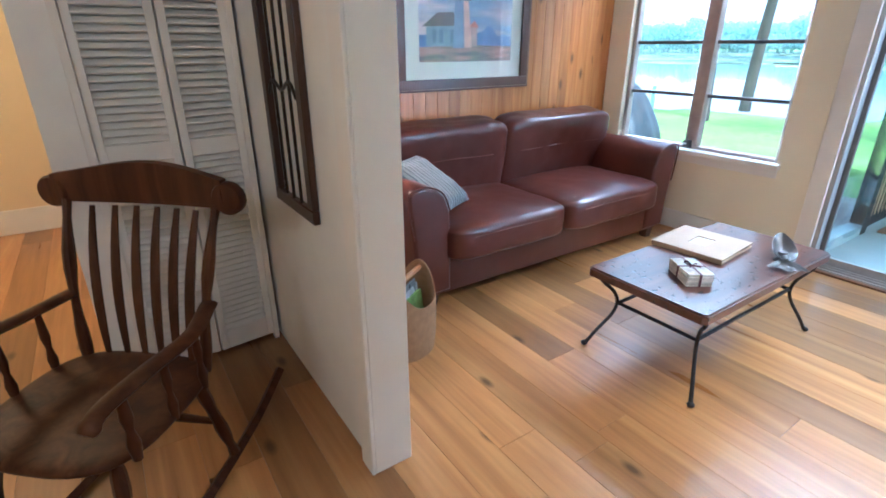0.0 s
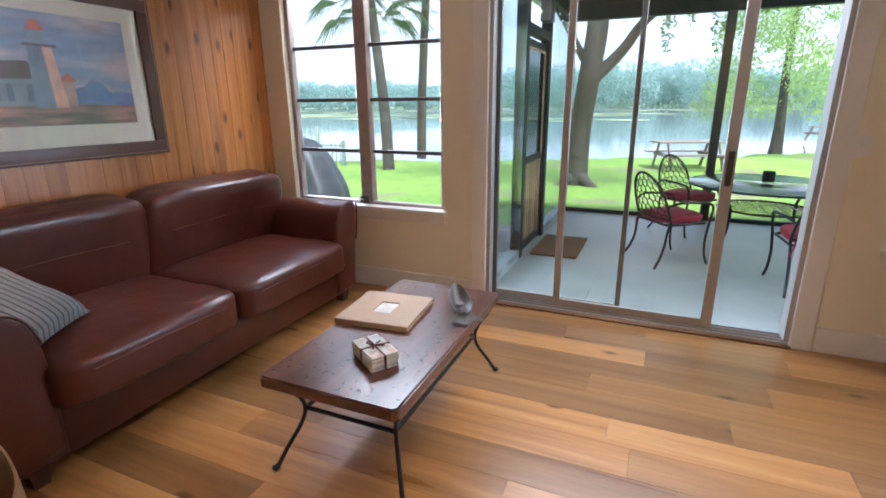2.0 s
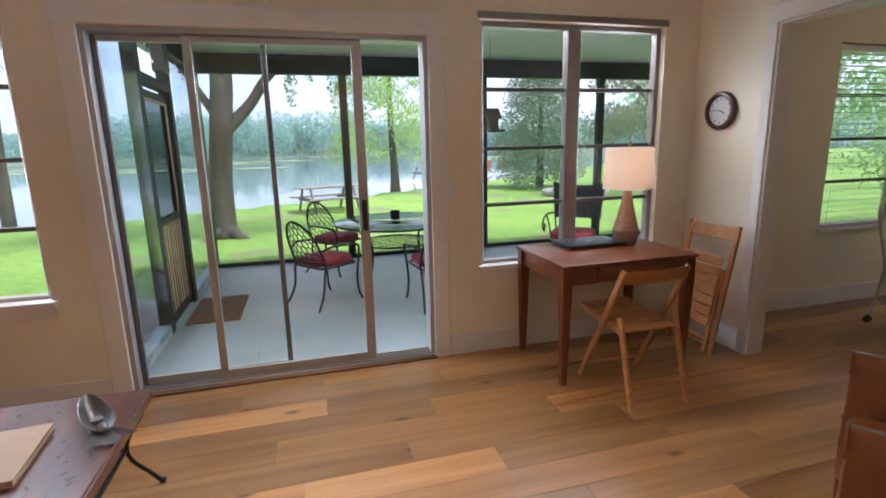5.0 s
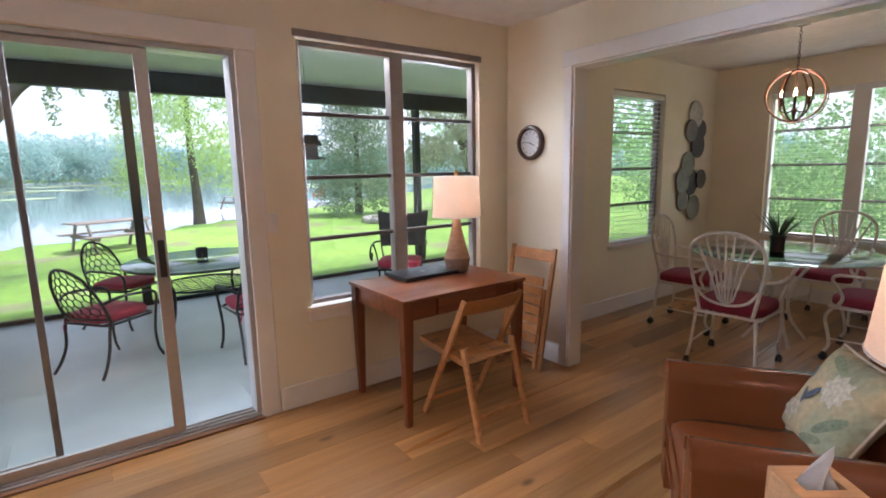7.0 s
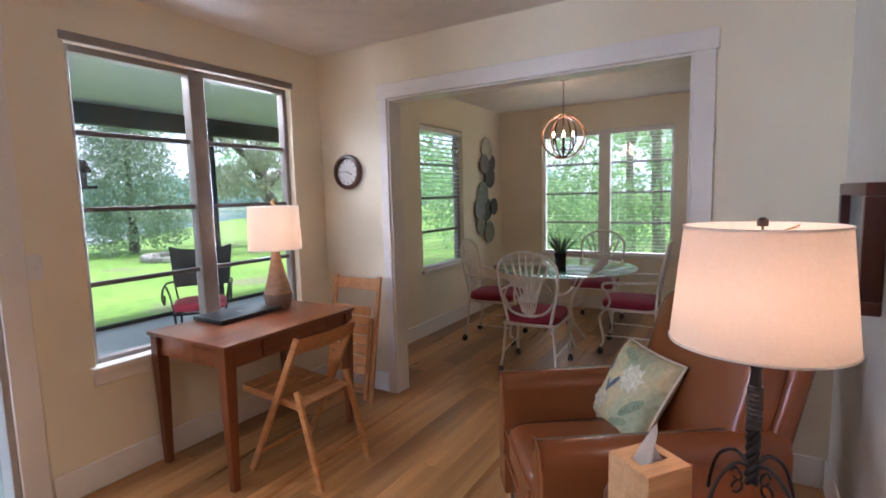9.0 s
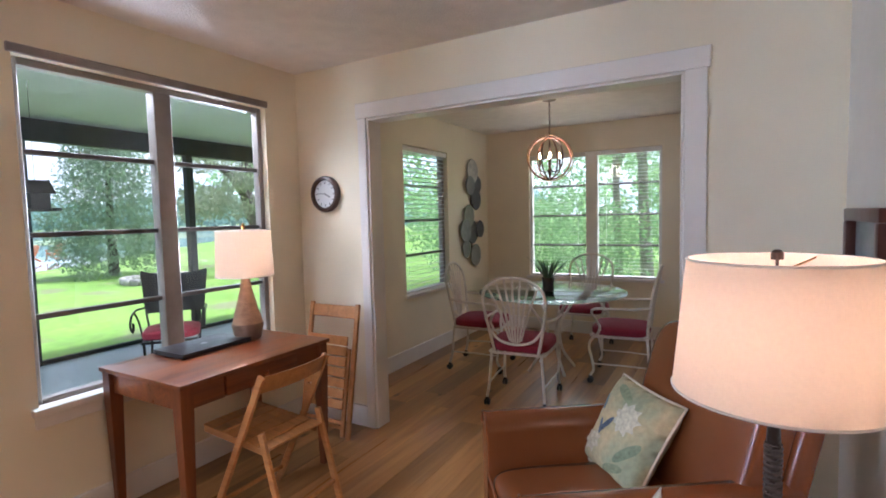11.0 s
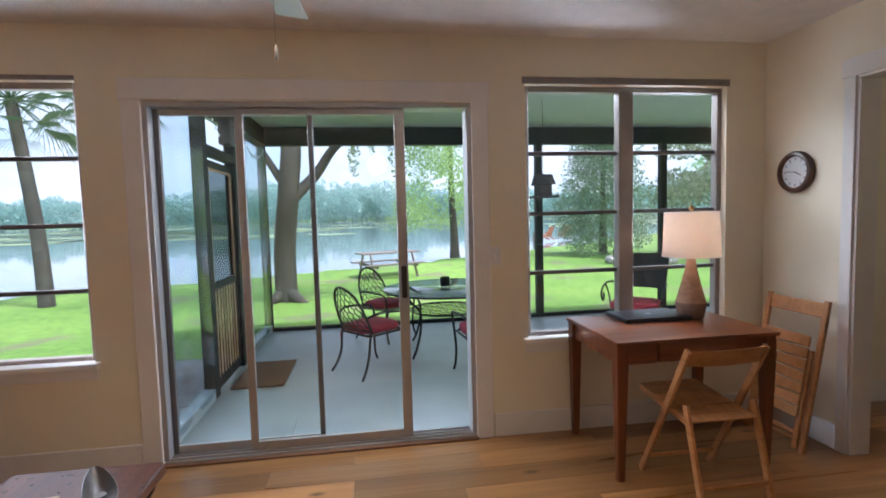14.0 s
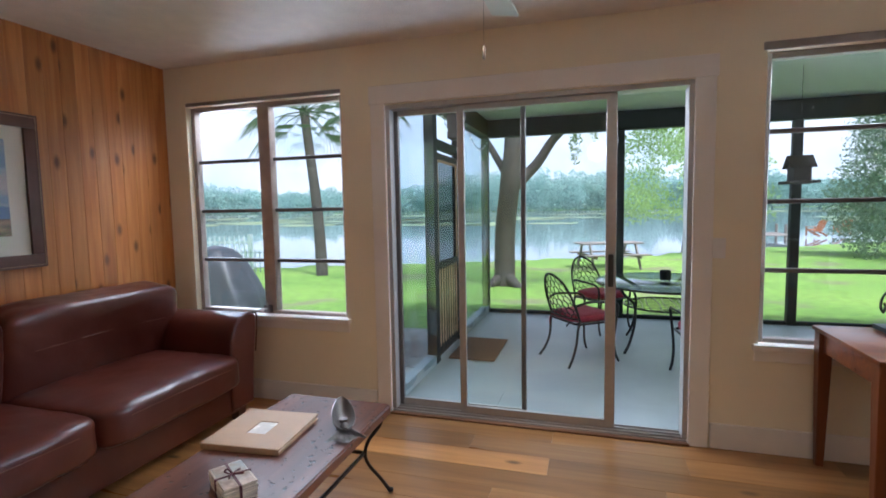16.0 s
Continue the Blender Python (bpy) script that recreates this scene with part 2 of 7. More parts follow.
def glass_pane(name, tint=(1, 1, 1), gloss=1.0, haze=0.0):
    """Thin clear glass: what is behind shows through, with Fresnel gloss."""
    m = bpy.data.materials.new(name)
    m.use_nodes = True
    nt, N = m.node_tree, m.node_tree.nodes
    N.remove(N["Principled BSDF"])
    tr, gl, fr, mx = N.new("ShaderNodeBsdfTransparent"), N.new("ShaderNodeBsdfGlossy"), N.new("ShaderNodeLayerWeight"), N.new("ShaderNodeMixShader")
    tr.inputs[0].default_value = (*tint, 1)
    gl.inputs["Roughness"].default_value = 0.02 + haze
    fr.inputs["Blend"].default_value = 0.5
    pw, sc = N.new("ShaderNodeMath"), N.new("ShaderNodeMath")
    pw.operation, sc.operation = "POWER", "MULTIPLY_ADD"
    pw.inputs[1].default_value, sc.inputs[1].default_value, sc.inputs[2].default_value = 5.0, 0.95, 0.04
    k = N.new("ShaderNodeMath")
    k.operation = "MULTIPLY"
    k.inputs[1].default_value = gloss
    L = nt.links.new
    L(fr.outputs["Facing"], pw.inputs[0])
    L(pw.outputs[0], sc.inputs[0])
    L(sc.outputs[0], k.inputs[0])
    L(k.outputs[0], mx.inputs[0])
    L(tr.outputs[0], mx.inputs[1])
    L(gl.outputs[0], mx.inputs[2])
    L(mx.outputs[0], N["Material Output"].inputs[0])
    return m


def glow(name, color, strength):
    m = bpy.data.materials.new(name)
    m.use_nodes = True
    b = m.node_tree.nodes["Principled BSDF"]
    b.inputs["Base Color"].default_value = (*color, 1)
    b.inputs["Emission Color"].default_value = (*color, 1)
    b.inputs["Emission Strength"].default_value = strength
    return m


def shade_cloth(name, color):
    """Linen lampshade that lets the bulb's light through."""
    m = material(name, color, 0.9, var=0.05, scale=120, bump=0.15, bump_scale=300)
    nt, N = m.node_tree, m.node_tree.nodes
    tl, mx = N.new("ShaderNodeBsdfTranslucent"), N.new("ShaderNodeMixShader")
    tl.inputs[0].default_value = (*color, 1)
    mx.inputs[0].default_value = 0.5
    nt.links.new(N["Principled BSDF"].outputs[0], mx.inputs[1])
    nt.links.new(tl.outputs[0], mx.inputs[2])
    nt.links.new(mx.outputs[0], N["Material Output"].inputs[0])
    return m


PLASTER = material("cream_wall_paint", (0.82, 0.75, 0.575), 0.6, var=0.03, scale=2.5, bump=0.10, bump_scale=220)
CEILING = material("textured_ceiling_paint", (0.74, 0.69, 0.615), 0.85, var=0.05, scale=9, bump=0.55, bump_scale=90)
TRIM = material("white_trim_paint", (0.80, 0.77, 0.72), 0.38, var=0.03, scale=5, bump=0.05, bump_scale=120)
WHITE = material("white_paint", (0.80, 0.79, 0.75), 0.42, var=0.04, scale=6, bump=0.05, bump_scale=150)
FLOORWOOD = wood("hickory_planks", [(0.305, 0.138, 0.039), (0.43, 0.209, 0.063), (0.51, 0.279, 0.093)], "Y", 0.30, knots=0.85, per_object=0.46, grain=0.55, coat=0.25, knot_density=1.9)
PINE = wood("knotty_pine_boards", [(0.36, 0.118, 0.024), (0.475, 0.182, 0.042), (0.55, 0.24, 0.064)], "Z", 0.36, knots=0.85, per_object=0.18, grain=0.9, coat=0.2, knot_density=5.2)
ALU = material("brushed_aluminium", (0.43, 0.41, 0.385), 0.38, 0.5, var=0.06, scale=30, bump=0.03, bump_scale=200)
ALUDARK = material("weathered_bronze_aluminium", (0.15, 0.135, 0.125), 0.45, 0.5, var=0.12, scale=20, bump=0.05)
MULLION = material("aged_taupe_window_frame", (0.40, 0.33, 0.29), 0.45, 0.15, var=0.12, scale=14, bump=0.06)
GLASS = glass_pane("window_glass", (0.97, 0.99, 0.98), 1.0)
CONCRETE = material("painted_porch_concrete", (0.25, 0.285, 0.28), 0.42, var=0.1, scale=3, bump=0.12, bump_scale=90, second=(0.30, 0.33, 0.32), second_scale=0.9)
PORCHGREEN = material("dark_green_porch_paint", (0.009, 0.013, 0.013), 0.6, var=0.2, scale=8, bump=0.08, bump_scale=60, spec=0.2)
PORCHCEIL = material("pale_green_porch_ceiling", (0.43, 0.44, 0.48), 0.6, var=0.05, scale=3, bump=0.05)
LAWN = material("sunlit_lawn", (0.15, 0.275, 0.036), 0.85, var=0.28, scale=7, bump=0.5, bump_scale=60, second=(0.21, 0.34, 0.05), second_scale=0.35)
nt, N = LAWN.node_tree, LAWN.node_tree.nodes
base = N["Principled BSDF"].inputs["Base Color"]
sn, sr, sm, sc = N.new("ShaderNodeTexNoise"), N.new("ShaderNodeMapRange"), N.new("ShaderNodeMix"), N.new("ShaderNodeTexCoord")
sn.inputs["Scale"].default_value, sn.inputs["Detail"].default_value = 0.55, 7
sr.inputs[1].default_value, sr.inputs[2].default_value, sr.inputs[4].default_value = 0.58, 0.66, 0.7
sm.data_type = "RGBA"
sm.inputs["B"].default_value = (0.20, 0.17, 0.11, 1)
nt.links.new(sc.outputs["Object"], sn.inputs["Vector"])
nt.links.new(sn.outputs[0], sr.inputs[0])
nt.links.new(sr.outputs[0], sm.inputs["Factor"])
nt.links.new(base.links[0].from_socket, sm.inputs["A"])
nt.links.new(sm.outputs["Result"], base)
BARK = material("tree_bark", (0.09, 0.078, 0.065), 0.9, var=0.3, scale=10, bump=0.8, bump_scale=22, stretch=(1, 1, 0.3))


def leaf(name, color, trans=0.5, per=0.35):
    m = material(name, color, 0.55, var=0.2, scale=3, per_island=per)
    nt, N = m.node_tree, m.node_tree.nodes
    tl, mx = N.new("ShaderNodeBsdfTranslucent"), N.new("ShaderNodeMixShader")
    tl.inputs[0].default_value = (*[min(c * 1.6, 1) for c in color], 1)
    mx.inputs[0].default_value = trans
    nt.links.new(N["Principled BSDF"].outputs[0], mx.inputs[1])
    nt.links.new(tl.outputs[0], mx.inputs[2])
    nt.links.new(mx.outputs[0], N["Material Output"].inputs[0])
    return m


LEAF = leaf("oak_leaves", (0.17, 0.25, 0.08))
LEAFLIGHT = leaf("cypress_leaves", (0.33, 0.45, 0.17), 0.55, 0.35)
LEAFDARK = leaf("cedar_foliage", (0.20, 0.27, 0.17))
MOSS = leaf("mossy_oak_leaves", (0.22, 0.25, 0.16), 0.45, 0.35)
LEAFPALM = leaf("palm_fronds", (0.10, 0.15, 0.07))
# distance haze is put into this leaf colour, paler and bluer
LEAFHAZED = leaf("far_woods", (0.31, 0.45, 0.40), 0.4, 0.10)
WATER = material("lake_water", (0.20, 0.24, 0.25), 0.05, var=0.1, scale=0.3, bump=0.06, bump_scale=1.6, stretch=(1, 0.35, 1), rough_var=0.03)
WATER.node_tree.nodes["Principled BSDF"].inputs["IOR"].default_value = 2.9
LEAFWOOD = leaf("woodland_leaves", (0.24, 0.36, 0.17), 0.5, 0.4)
PADS = material("lily_pads", (0.34, 0.44, 0.20), 0.5, var=0.3, scale=2)
# bright hazy cloud low over the horizon
HAZE = bpy.data.materials.new("hazy_cloud")
HAZE.use_nodes = True
hn = HAZE.node_tree.nodes
hn.remove(hn["Principled BSDF"])
hem, hno, hrp, hco = hn.new("ShaderNodeEmission"), hn.new("ShaderNodeTexNoise"), hn.new("ShaderNodeValToRGB"), hn.new("ShaderNodeTexCoord")
hno.inputs["Scale"].default_value, hno.inputs["Detail"].default_value = 0.006, 5
hrp.color_ramp.elements[0].position, hrp.color_ramp.elements[0].color = 0.36, (0.76, 0.86, 0.95, 1)
hrp.color_ramp.elements[1].position, hrp.color_ramp.elements[1].color = 0.54, (0.99, 0.995, 1.0, 1)
hem.inputs[1].default_value = 0.76
HAZE.node_tree.links.new(hco.outputs["Object"], hno.inputs["Vector"])
HAZE.node_tree.links.new(hno.outputs[0], hrp.inputs[0])
HAZE.node_tree.links.new(hrp.outputs[0], hem.inputs[0])
HAZE.node_tree.links.new(hem.outputs[0], hn["Material Output"].inputs[0])


# ---- structure ----
def structure(name, bm, mat, label="", category="", smooth=False):
    return tagged(finish(name, bm, mat, smooth=smooth), label or name.replace("_", " "), category or name.split("_")[0], kind="structure")


# east wall: window, sliding door, window, and the dining room's side window
WL = (1.533, 2.852, 0.64, 2.226)
WR = (-2.428, -1.034, 0.62, 2.24)
DOOR = (-0.683, 1.20, 2.122)
DS = (-5.0, -4.10, 0.68, 2.19)
T = 0.14
xe0, xe1 = EAST, EAST + T
structure("wall_east", boxes([
    (xe0, xe1, WL[1], NORTH + 0.12, 0, CEIL), (xe0, xe1, WL[0], WL[1], 0, WL[2]), (xe0, xe1, WL[0], WL[1], WL[3], CEIL),
    (xe0, xe1, DOOR[1], WL[0], 0, CEIL), (xe0, xe1, DOOR[0], DOOR[1], DOOR[2], CEIL), (xe0, xe1, WR[1], DOOR[0], 0, CEIL),
    (xe0, xe1, WR[0], WR[1], 0, WR[2]), (xe0, xe1, WR[0], WR[1], WR[3], CEIL), (xe0, xe1, DS[1], WR[0], 0, CEIL),
    (xe0, xe1, DS[0], DS[1], 0, DS[2]), (xe0, xe1, DS[0], DS[1], DS[3], CEIL), (xe0, xe1, BACK - 0.12, DS[0], 0, CEIL)]),
    PLASTER, "cream painted wall with windows and a sliding door", "wall")
OPX = (1.229, 3.155, 2.142)
structure("wall_south", boxes([
    (OPX[1], EAST, SOUTH - 0.13, SOUTH, 0, CEIL), (OPX[0], OPX[1], SOUTH - 0.13, SOUTH, OPX[2], CEIL), (0.46, OPX[0], SOUTH - 0.13, SOUTH, 0, CEIL)]),
    PLASTER, "cream wall with a wide cased opening to the dining room", "wall")
DB = (1.66, 3.22, 0.68, 2.205)
structure("wall_dining_back", boxes([
    (DB[1], EAST, BACK - 0.12, BACK, 0, CEIL), (DB[0], DB[1], BACK - 0.12, BACK, 0, DB[2]), (DB[0], DB[1], BACK - 0.12, BACK, DB[3], CEIL), (-0.2, DB[0], BACK - 0.12, BACK, 0, CEIL)]),
    PLASTER, "cream dining room wall with a double window", "wall")
structure("wall_dining_west", boxes([(-0.2, -0.08, BACK, SOUTH - 0.13, 0, CEIL), (-0.2, 0.46, SOUTH - 0.13, SOUTH, 0, CEIL)]), PLASTER, "cream dining room side wall", "wall")
structure("wall_north", boxes([(PARTX, EAST, NORTH + 0.02, NORTH + 0.14, 0, CEIL)]), PLASTER, "wall clad in knotty pine boards", "wall")
structure("partition_north", boxes([(PARTX + 0.012, 0.685, PARTEND + 0.012, NORTH + 0.02, 0, CEIL)]), WHITE, "white painted partition wall", "wall")
structure("partition_south", boxes([(0.46, 0.60, SOUTH, -0.95, 0, CEIL)]), WHITE, "white painted partition wall", "wall")
structure("lintel", boxes([(0.46, 0.685, -0.95, PARTEND, 2.30, CEIL)]), WHITE, "white painted beam over the wide opening", "wall")
structure("wall_hall", boxes([(-2.3, -2.18, -2.0, 5.1, 0, CEIL), (-2.3, 0.46, -2.12, -2.0, 0, CEIL), (-2.3, PARTX, 5.1, 5.22, 0, CEIL)]),
          material("warm_hall_paint", (0.75, 0.60, 0.36), 0.6, var=0.04, scale=3, bump=0.08, bump_scale=200), "warm painted hall wall", "wall")
structure("closet_wall", boxes([(-0.18, -0.045, 2.36, 2.48, 0, CEIL), (-0.045, PARTX + 0.012, 2.385, 2.48, 2.04, CEIL), (-0.045, PARTX + 0.012, 3.0, 3.1, 0, CEIL),
                                (-0.18, -0.06, 2.48, 5.1, 0, CEIL)]), WHITE, "white closet surround", "wall")
structure("ceiling", boxes([(-2.3, EAST + T, BACK - 0.12, 5.22, CEIL, CEIL + 0.1)]), CEILING, "off-white textured ceiling", "ceiling")

# baseboards and casings
BB = 0.15
bm = bmesh.new()
for r in [(EAST - 0.016, EAST, 1.31, NORTH, 0, BB), (EAST - 0.016, EAST, SOUTH, -0.80, 0, BB), (3.225, EAST - 0.018, SOUTH, SOUTH + 0.016, 0, BB),
          (0.62, 1.128, SOUTH, SOUTH + 0.016, 0, BB), (EAST - 0.016, EAST, BACK, SOUTH - 0.13, 0, BB), (-0.08, EAST - 0.018, BACK, BACK + 0.016, 0, BB),
          (OPX[1] + 0.01, EAST - 0.018, SOUTH - 0.146, SOUTH - 0.13, 0, BB), (-0.08, OPX[0] - 0.01, SOUTH - 0.146, SOUTH - 0.13, 0, BB),
          (0.60, 0.616, SOUTH + 0.018, -0.97, 0, BB), (0.685, 0.70, PARTEND + 0.04, NORTH, 0, BB), (-2.18, -0.19, 5.084, 5.1, 0, 0.2), (-2.18, -2.164, -2.0, 5.08, 0, 0.2)]:
    box(*r, bevel=0.004, bm=bm)
structure("baseboard", bm, TRIM, "white painted baseboard", "baseboard")
bm = bmesh.new()
c = 0.018
for r in [(EAST - c, EAST, DOOR[1], 1.305, 0, DOOR[2] + 0.005), (EAST - c, EAST, -0.79, DOOR[0], 0, DOOR[2] + 0.005), (EAST - c - 0.003, EAST, -0.80, 1.315, DOOR[2] + 0.005, DOOR[2] + 0.125),
          (1.128, OPX[0] - 0.002, SOUTH, SOUTH + c, 0, OPX[2]), (OPX[1] + 0.002, 3.225, SOUTH, SOUTH + c, 0, OPX[2]), (1.115, 3.24, SOUTH, SOUTH + c + 0.003, OPX[2], OPX[2] + 0.10),
          (OPX[0], OPX[1], SOUTH - 0.132, SOUTH + 0.004, OPX[2] - 0.016, OPX[2] - 0.001), (OPX[0] - 0.001, OPX[0] + 0.014, SOUTH - 0.132, SOUTH + 0.004, 0, OPX[2] - 0.016),
          (OPX[1] - 0.014, OPX[1] + 0.001, SOUTH - 0.132, SOUTH + 0.004, 0, OPX[2] - 0.016),
          (PARTX, 0.70, PARTEND - 0.006, PARTEND + 0.011, 0, 2.30), (PARTX - 0.014, PARTX - 0.001, PARTEND - 0.008, PARTEND + 0.08, 0, 2.30), (0.686, 0.70, PARTEND + 0.012, PARTEND + 0.08, 0, 2.30),
          (-0.06, -0.03, 2.345, 2.36, 0, 2.06), (PARTX - 0.03, PARTX - 0.005, 2.345, 2.385, 0, 2.06)]:
    box(*r, bevel=0.003, bm=bm)
structure("trim", bm, TRIM, "white painted door and opening casings", "trim")


def window(name, lo, hi, z0, z1, x, rows, axis="y", sign=1, mull=0.10, frame_mat=None, label="", head=0.0):
    """A two-light awning window in an opening; x is the plane of its glass; sign points outdoors."""
    frame_mat = frame_mat or MULLION
    w = empty(name, Matrix(), label, "window", kind="structure")

    def at(a0, a1, d0, d1, c0, c1, bev=0.004):
        d0, d1 = sorted((x + sign * d0, x + sign * d1))
        return box(d0, d1, a0, a1, c0, c1, bevel=bev) if axis == "y" else box(a0, a1, d0, d1, c0, c1, bevel=bev)

    f = 0.035
    bm = bmesh.new()
    for r in [(lo, lo + f, -0.03, 0.03, z0, z1), (hi - f, hi, -0.03, 0.03, z0, z1), (lo + f, hi - f, -0.03, 0.03, z1 - f, z1), (lo + f, hi - f, -0.03, 0.03, z0, z0 + f)]:
        add(bm, at(*r))
    part("window_frame", bm, frame_mat, w)
    mid = (lo + hi) / 2
    halves = [(lo + f, hi - f)]
    if mull:
        part("mullion", at(mid - mull / 2, mid + mull / 2, -0.04, 0.035, z0 + f, z1 - f), frame_mat, w)
        halves = [(lo + f, mid - mull / 2), (mid + mull / 2, hi - f)]
    for a0, a1 in halves:
        h = (z1 - z0 - 2 * f) / rows
        for i in range(rows):
            c0, c1 = z0 + f + i * h, z0 + f + (i + 1) * h
            p = part("pane", at(a0 + 0.002, a1 - 0.002, 0.004, 0.008, c0 + 0.004, c1 - 0.004, 0), GLASS, w, smooth=False)
            p.visible_shadow = False
            if i:
                part("bar", at(a0, a1, -0.012, 0.02, c0 - 0.013, c0 + 0.013), ALUDARK, w)
    return w


def sill(x0, x1, y0, y1, z, name="window_sill"):
    b = box(x0, x1, y0, y1, z - 0.035, z, bevel=0.006, seg=2)
    return b


PINKISH = material("faded_pinkish_window_frame", (0.27, 0.238, 0.215), 0.42, 0.1, var=0.1, scale=14, bump=0.05)
window("window_1", *WL, EAST + 0.075, 4, frame_mat=MULLION, label="taupe metal awning window with eight panes over the lake")
window("window_2", *WR, EAST + 0.075, 4, frame_mat=PINKISH, label="pinkish metal awning window with eight panes onto the porch")
window("window_3", *DS, EAST + 0.085, 4, mull=0, frame_mat=PINKISH, label="narrow metal awning window with a blind")
window("window_4", *DB, BACK - 0.07, 4, axis="x", sign=-1, mull=0.14, frame_mat=WHITE, label="wide double window behind white blinds")
bm = sill(EAST - 0.045, EAST + 0.05, WL[0] - 0.03, WL[1] + 0.03, WL[2] + 0.012)
box(EAST - 0.014, EAST, WL[0] - 0.02, WL[1] + 0.02, WL[2] - 0.085, WL[2] - 0.026, bevel=0.003, bm=bm)
add(bm, sill(EAST - 0.04, EAST + 0.05, WR[0] - 0.03, WR[1] + 0.03, WR[2] + 0.012))
box(EAST - 0.014, EAST, WR[0] - 0.02, WR[1] + 0.02, WR[2] - 0.085, WR[2] - 0.026, bevel=0.003, bm=bm)
add(bm, sill(EAST - 0.04, EAST + 0.06, DS[0] - 0.03, DS[1] + 0.03, DS[2] + 0.012))
add(bm, sill(DB[0] - 0.03, DB[1] + 0.03, BACK - 0.05, BACK + 0.04, DB[2] + 0.012))
structure("window_sills", bm, TRIM, "white painted window sills", "window sill")
bm = boxes([(EAST - 0.008, EAST + 0.04, WR[0] - 0.02, WR[1] + 0.02, WR[3] + 0.002, WR[3] + 0.045), (EAST - 0.006, EAST + 0.04, WL[0], WL[1], WL[3] + 0.002, WL[3] + 0.03)], 0.004)
structure("window_heads", bm, PINKISH, "weathered wooden window heads", "window head")

# sliding glass door: fixed panel on the outer track, sliding panel half open
door = empty("door_1", Matrix(), "half-open aluminium sliding glass door to the porch", "door", kind="structure")
dx = EAST + 0.05
part("door_frame", boxes([(dx - 0.05, dx + 0.075, DOOR[0], DOOR[0] + 0.028, 0.03, DOOR[2] - 0.03), (dx - 0.05, dx + 0.075, DOOR[1] - 0.028, DOOR[1], 0.03, DOOR[2] - 0.03), (dx - 0.05, dx + 0.075, DOOR[0], DOOR[1], DOOR[2] - 0.03, DOOR[2])], 0.003), ALU, door)
part("sill_track", boxes([(dx - 0.045, dx + 0.085, DOOR[0], DOOR[1], 0.0, 0.02), (dx - 0.03, dx - 0.022, DOOR[0], DOOR[1], 0.02, 0.034), (dx + 0.012, dx + 0.02, DOOR[0], DOOR[1], 0.02, 0.034), (dx + 0.055, dx + 0.063, DOOR[0], DOOR[1], 0.02, 0.034)], 0.001), ALU, door)
part("threshold", boxes([(EAST - 0.035, dx - 0.047, DOOR[0] - 0.01, DOOR[1] + 0.01, 0, 0.014)], 0.004), wood("threshold_wood", [(0.12, 0.055, 0.025), (0.2, 0.095, 0.04)], "Y", 0.4), door)


def door_panel(name, y0, y1, x, wide_lo, wide_hi, mat_lo, mat_hi):
    z0, z1 = 0.036, DOOR[2] - 0.032
    p = part(name, boxes([(x - 0.013, x + 0.013, y0, y1, z0, z0 + 0.05), (x - 0.013, x + 0.013, y0, y1, z1 - 0.035, z1)], 0.002), ALU, door)
    part("stile", boxes([(x - 0.014, x + 0.014, y0, y0 + wide_lo, z0, z1)], 0.003), mat_lo, p)
    part("stile", boxes([(x - 0.014, x + 0.014, y1 - wide_hi, y1, z0, z1)], 0.003), mat_hi, p)
    g = part("pane", boxes([(x - 0.003, x + 0.003, y0 + wide_lo - 0.004, y1 - wide_hi + 0.004, z0 + 0.046, z1 - 0.031)]), GLASS, p, smooth=False)
    g.visible_shadow = False
    return p


door_panel("fixed_panel", 0.275, DOOR[1] - 0.029, dx + 0.035, 0.032, 0.03, ALUDARK, ALUDARK)
slide = door_panel("sliding_panel", -0.275, 0.715, dx - 0.005, 0.062, 0.045, ALU, ALU)
part("door_handle", boxes([(dx - 0.045, dx - 0.019, -0.262, -0.228, 0.93, 1.13)], 0.008, 2), material("black_door_pull", (0.03, 0.028, 0.027), 0.35), slide)

# ---- outdoors ----
WATER_Z = -0.75


def ground_z(x, y):
    d = max(0.0, x - 8.0) + max(0.0, y * 0.35)
    return -0.22 - 0.42 * min(1, d / 26.0) + 0.05 * noise.noise(Vector((x * 0.12, y * 0.12, 0)))


def shore(y):
    """How far the lawn reaches toward the lake at y."""
    return 19.0 - 0.9 * y if y < 0 else 19.0 - 0.42 * y


xs = [-60, -30, -15, -5] + [4 + 0.8 * i for i in range(56)] + [52, 60, 70, 90]
ys = [-400, -200, -120, -80] + [-60 + 1.5 * i for i in range(62)] + [40, 60, 120, 200, 400]
bm = bmesh.new()
grid = []
for yy in ys:
    row = []
    for xx in xs:
        s = shore(max(min(yy, 30), -60)) + 0.7 * noise.noise(Vector((yy * 0.25, 1.3, 0)))
        z = ground_z(xx, yy)
        if xx > s:
            z = max(-1.6, min(z, WATER_Z + 0.05) - 0.2 * (xx - s))
        if xx < EAST + 4.2 and -7 < yy < 6:
            z = min(z, -0.24)
        row.append(bm.verts.new((xx, yy, z)))
    grid.append(row)
for a, b in zip(grid, grid[1:]):
    for i in range(len(xs) - 1):
        bm.faces.new((a[i], a[i + 1], b[i + 1], b[i]))
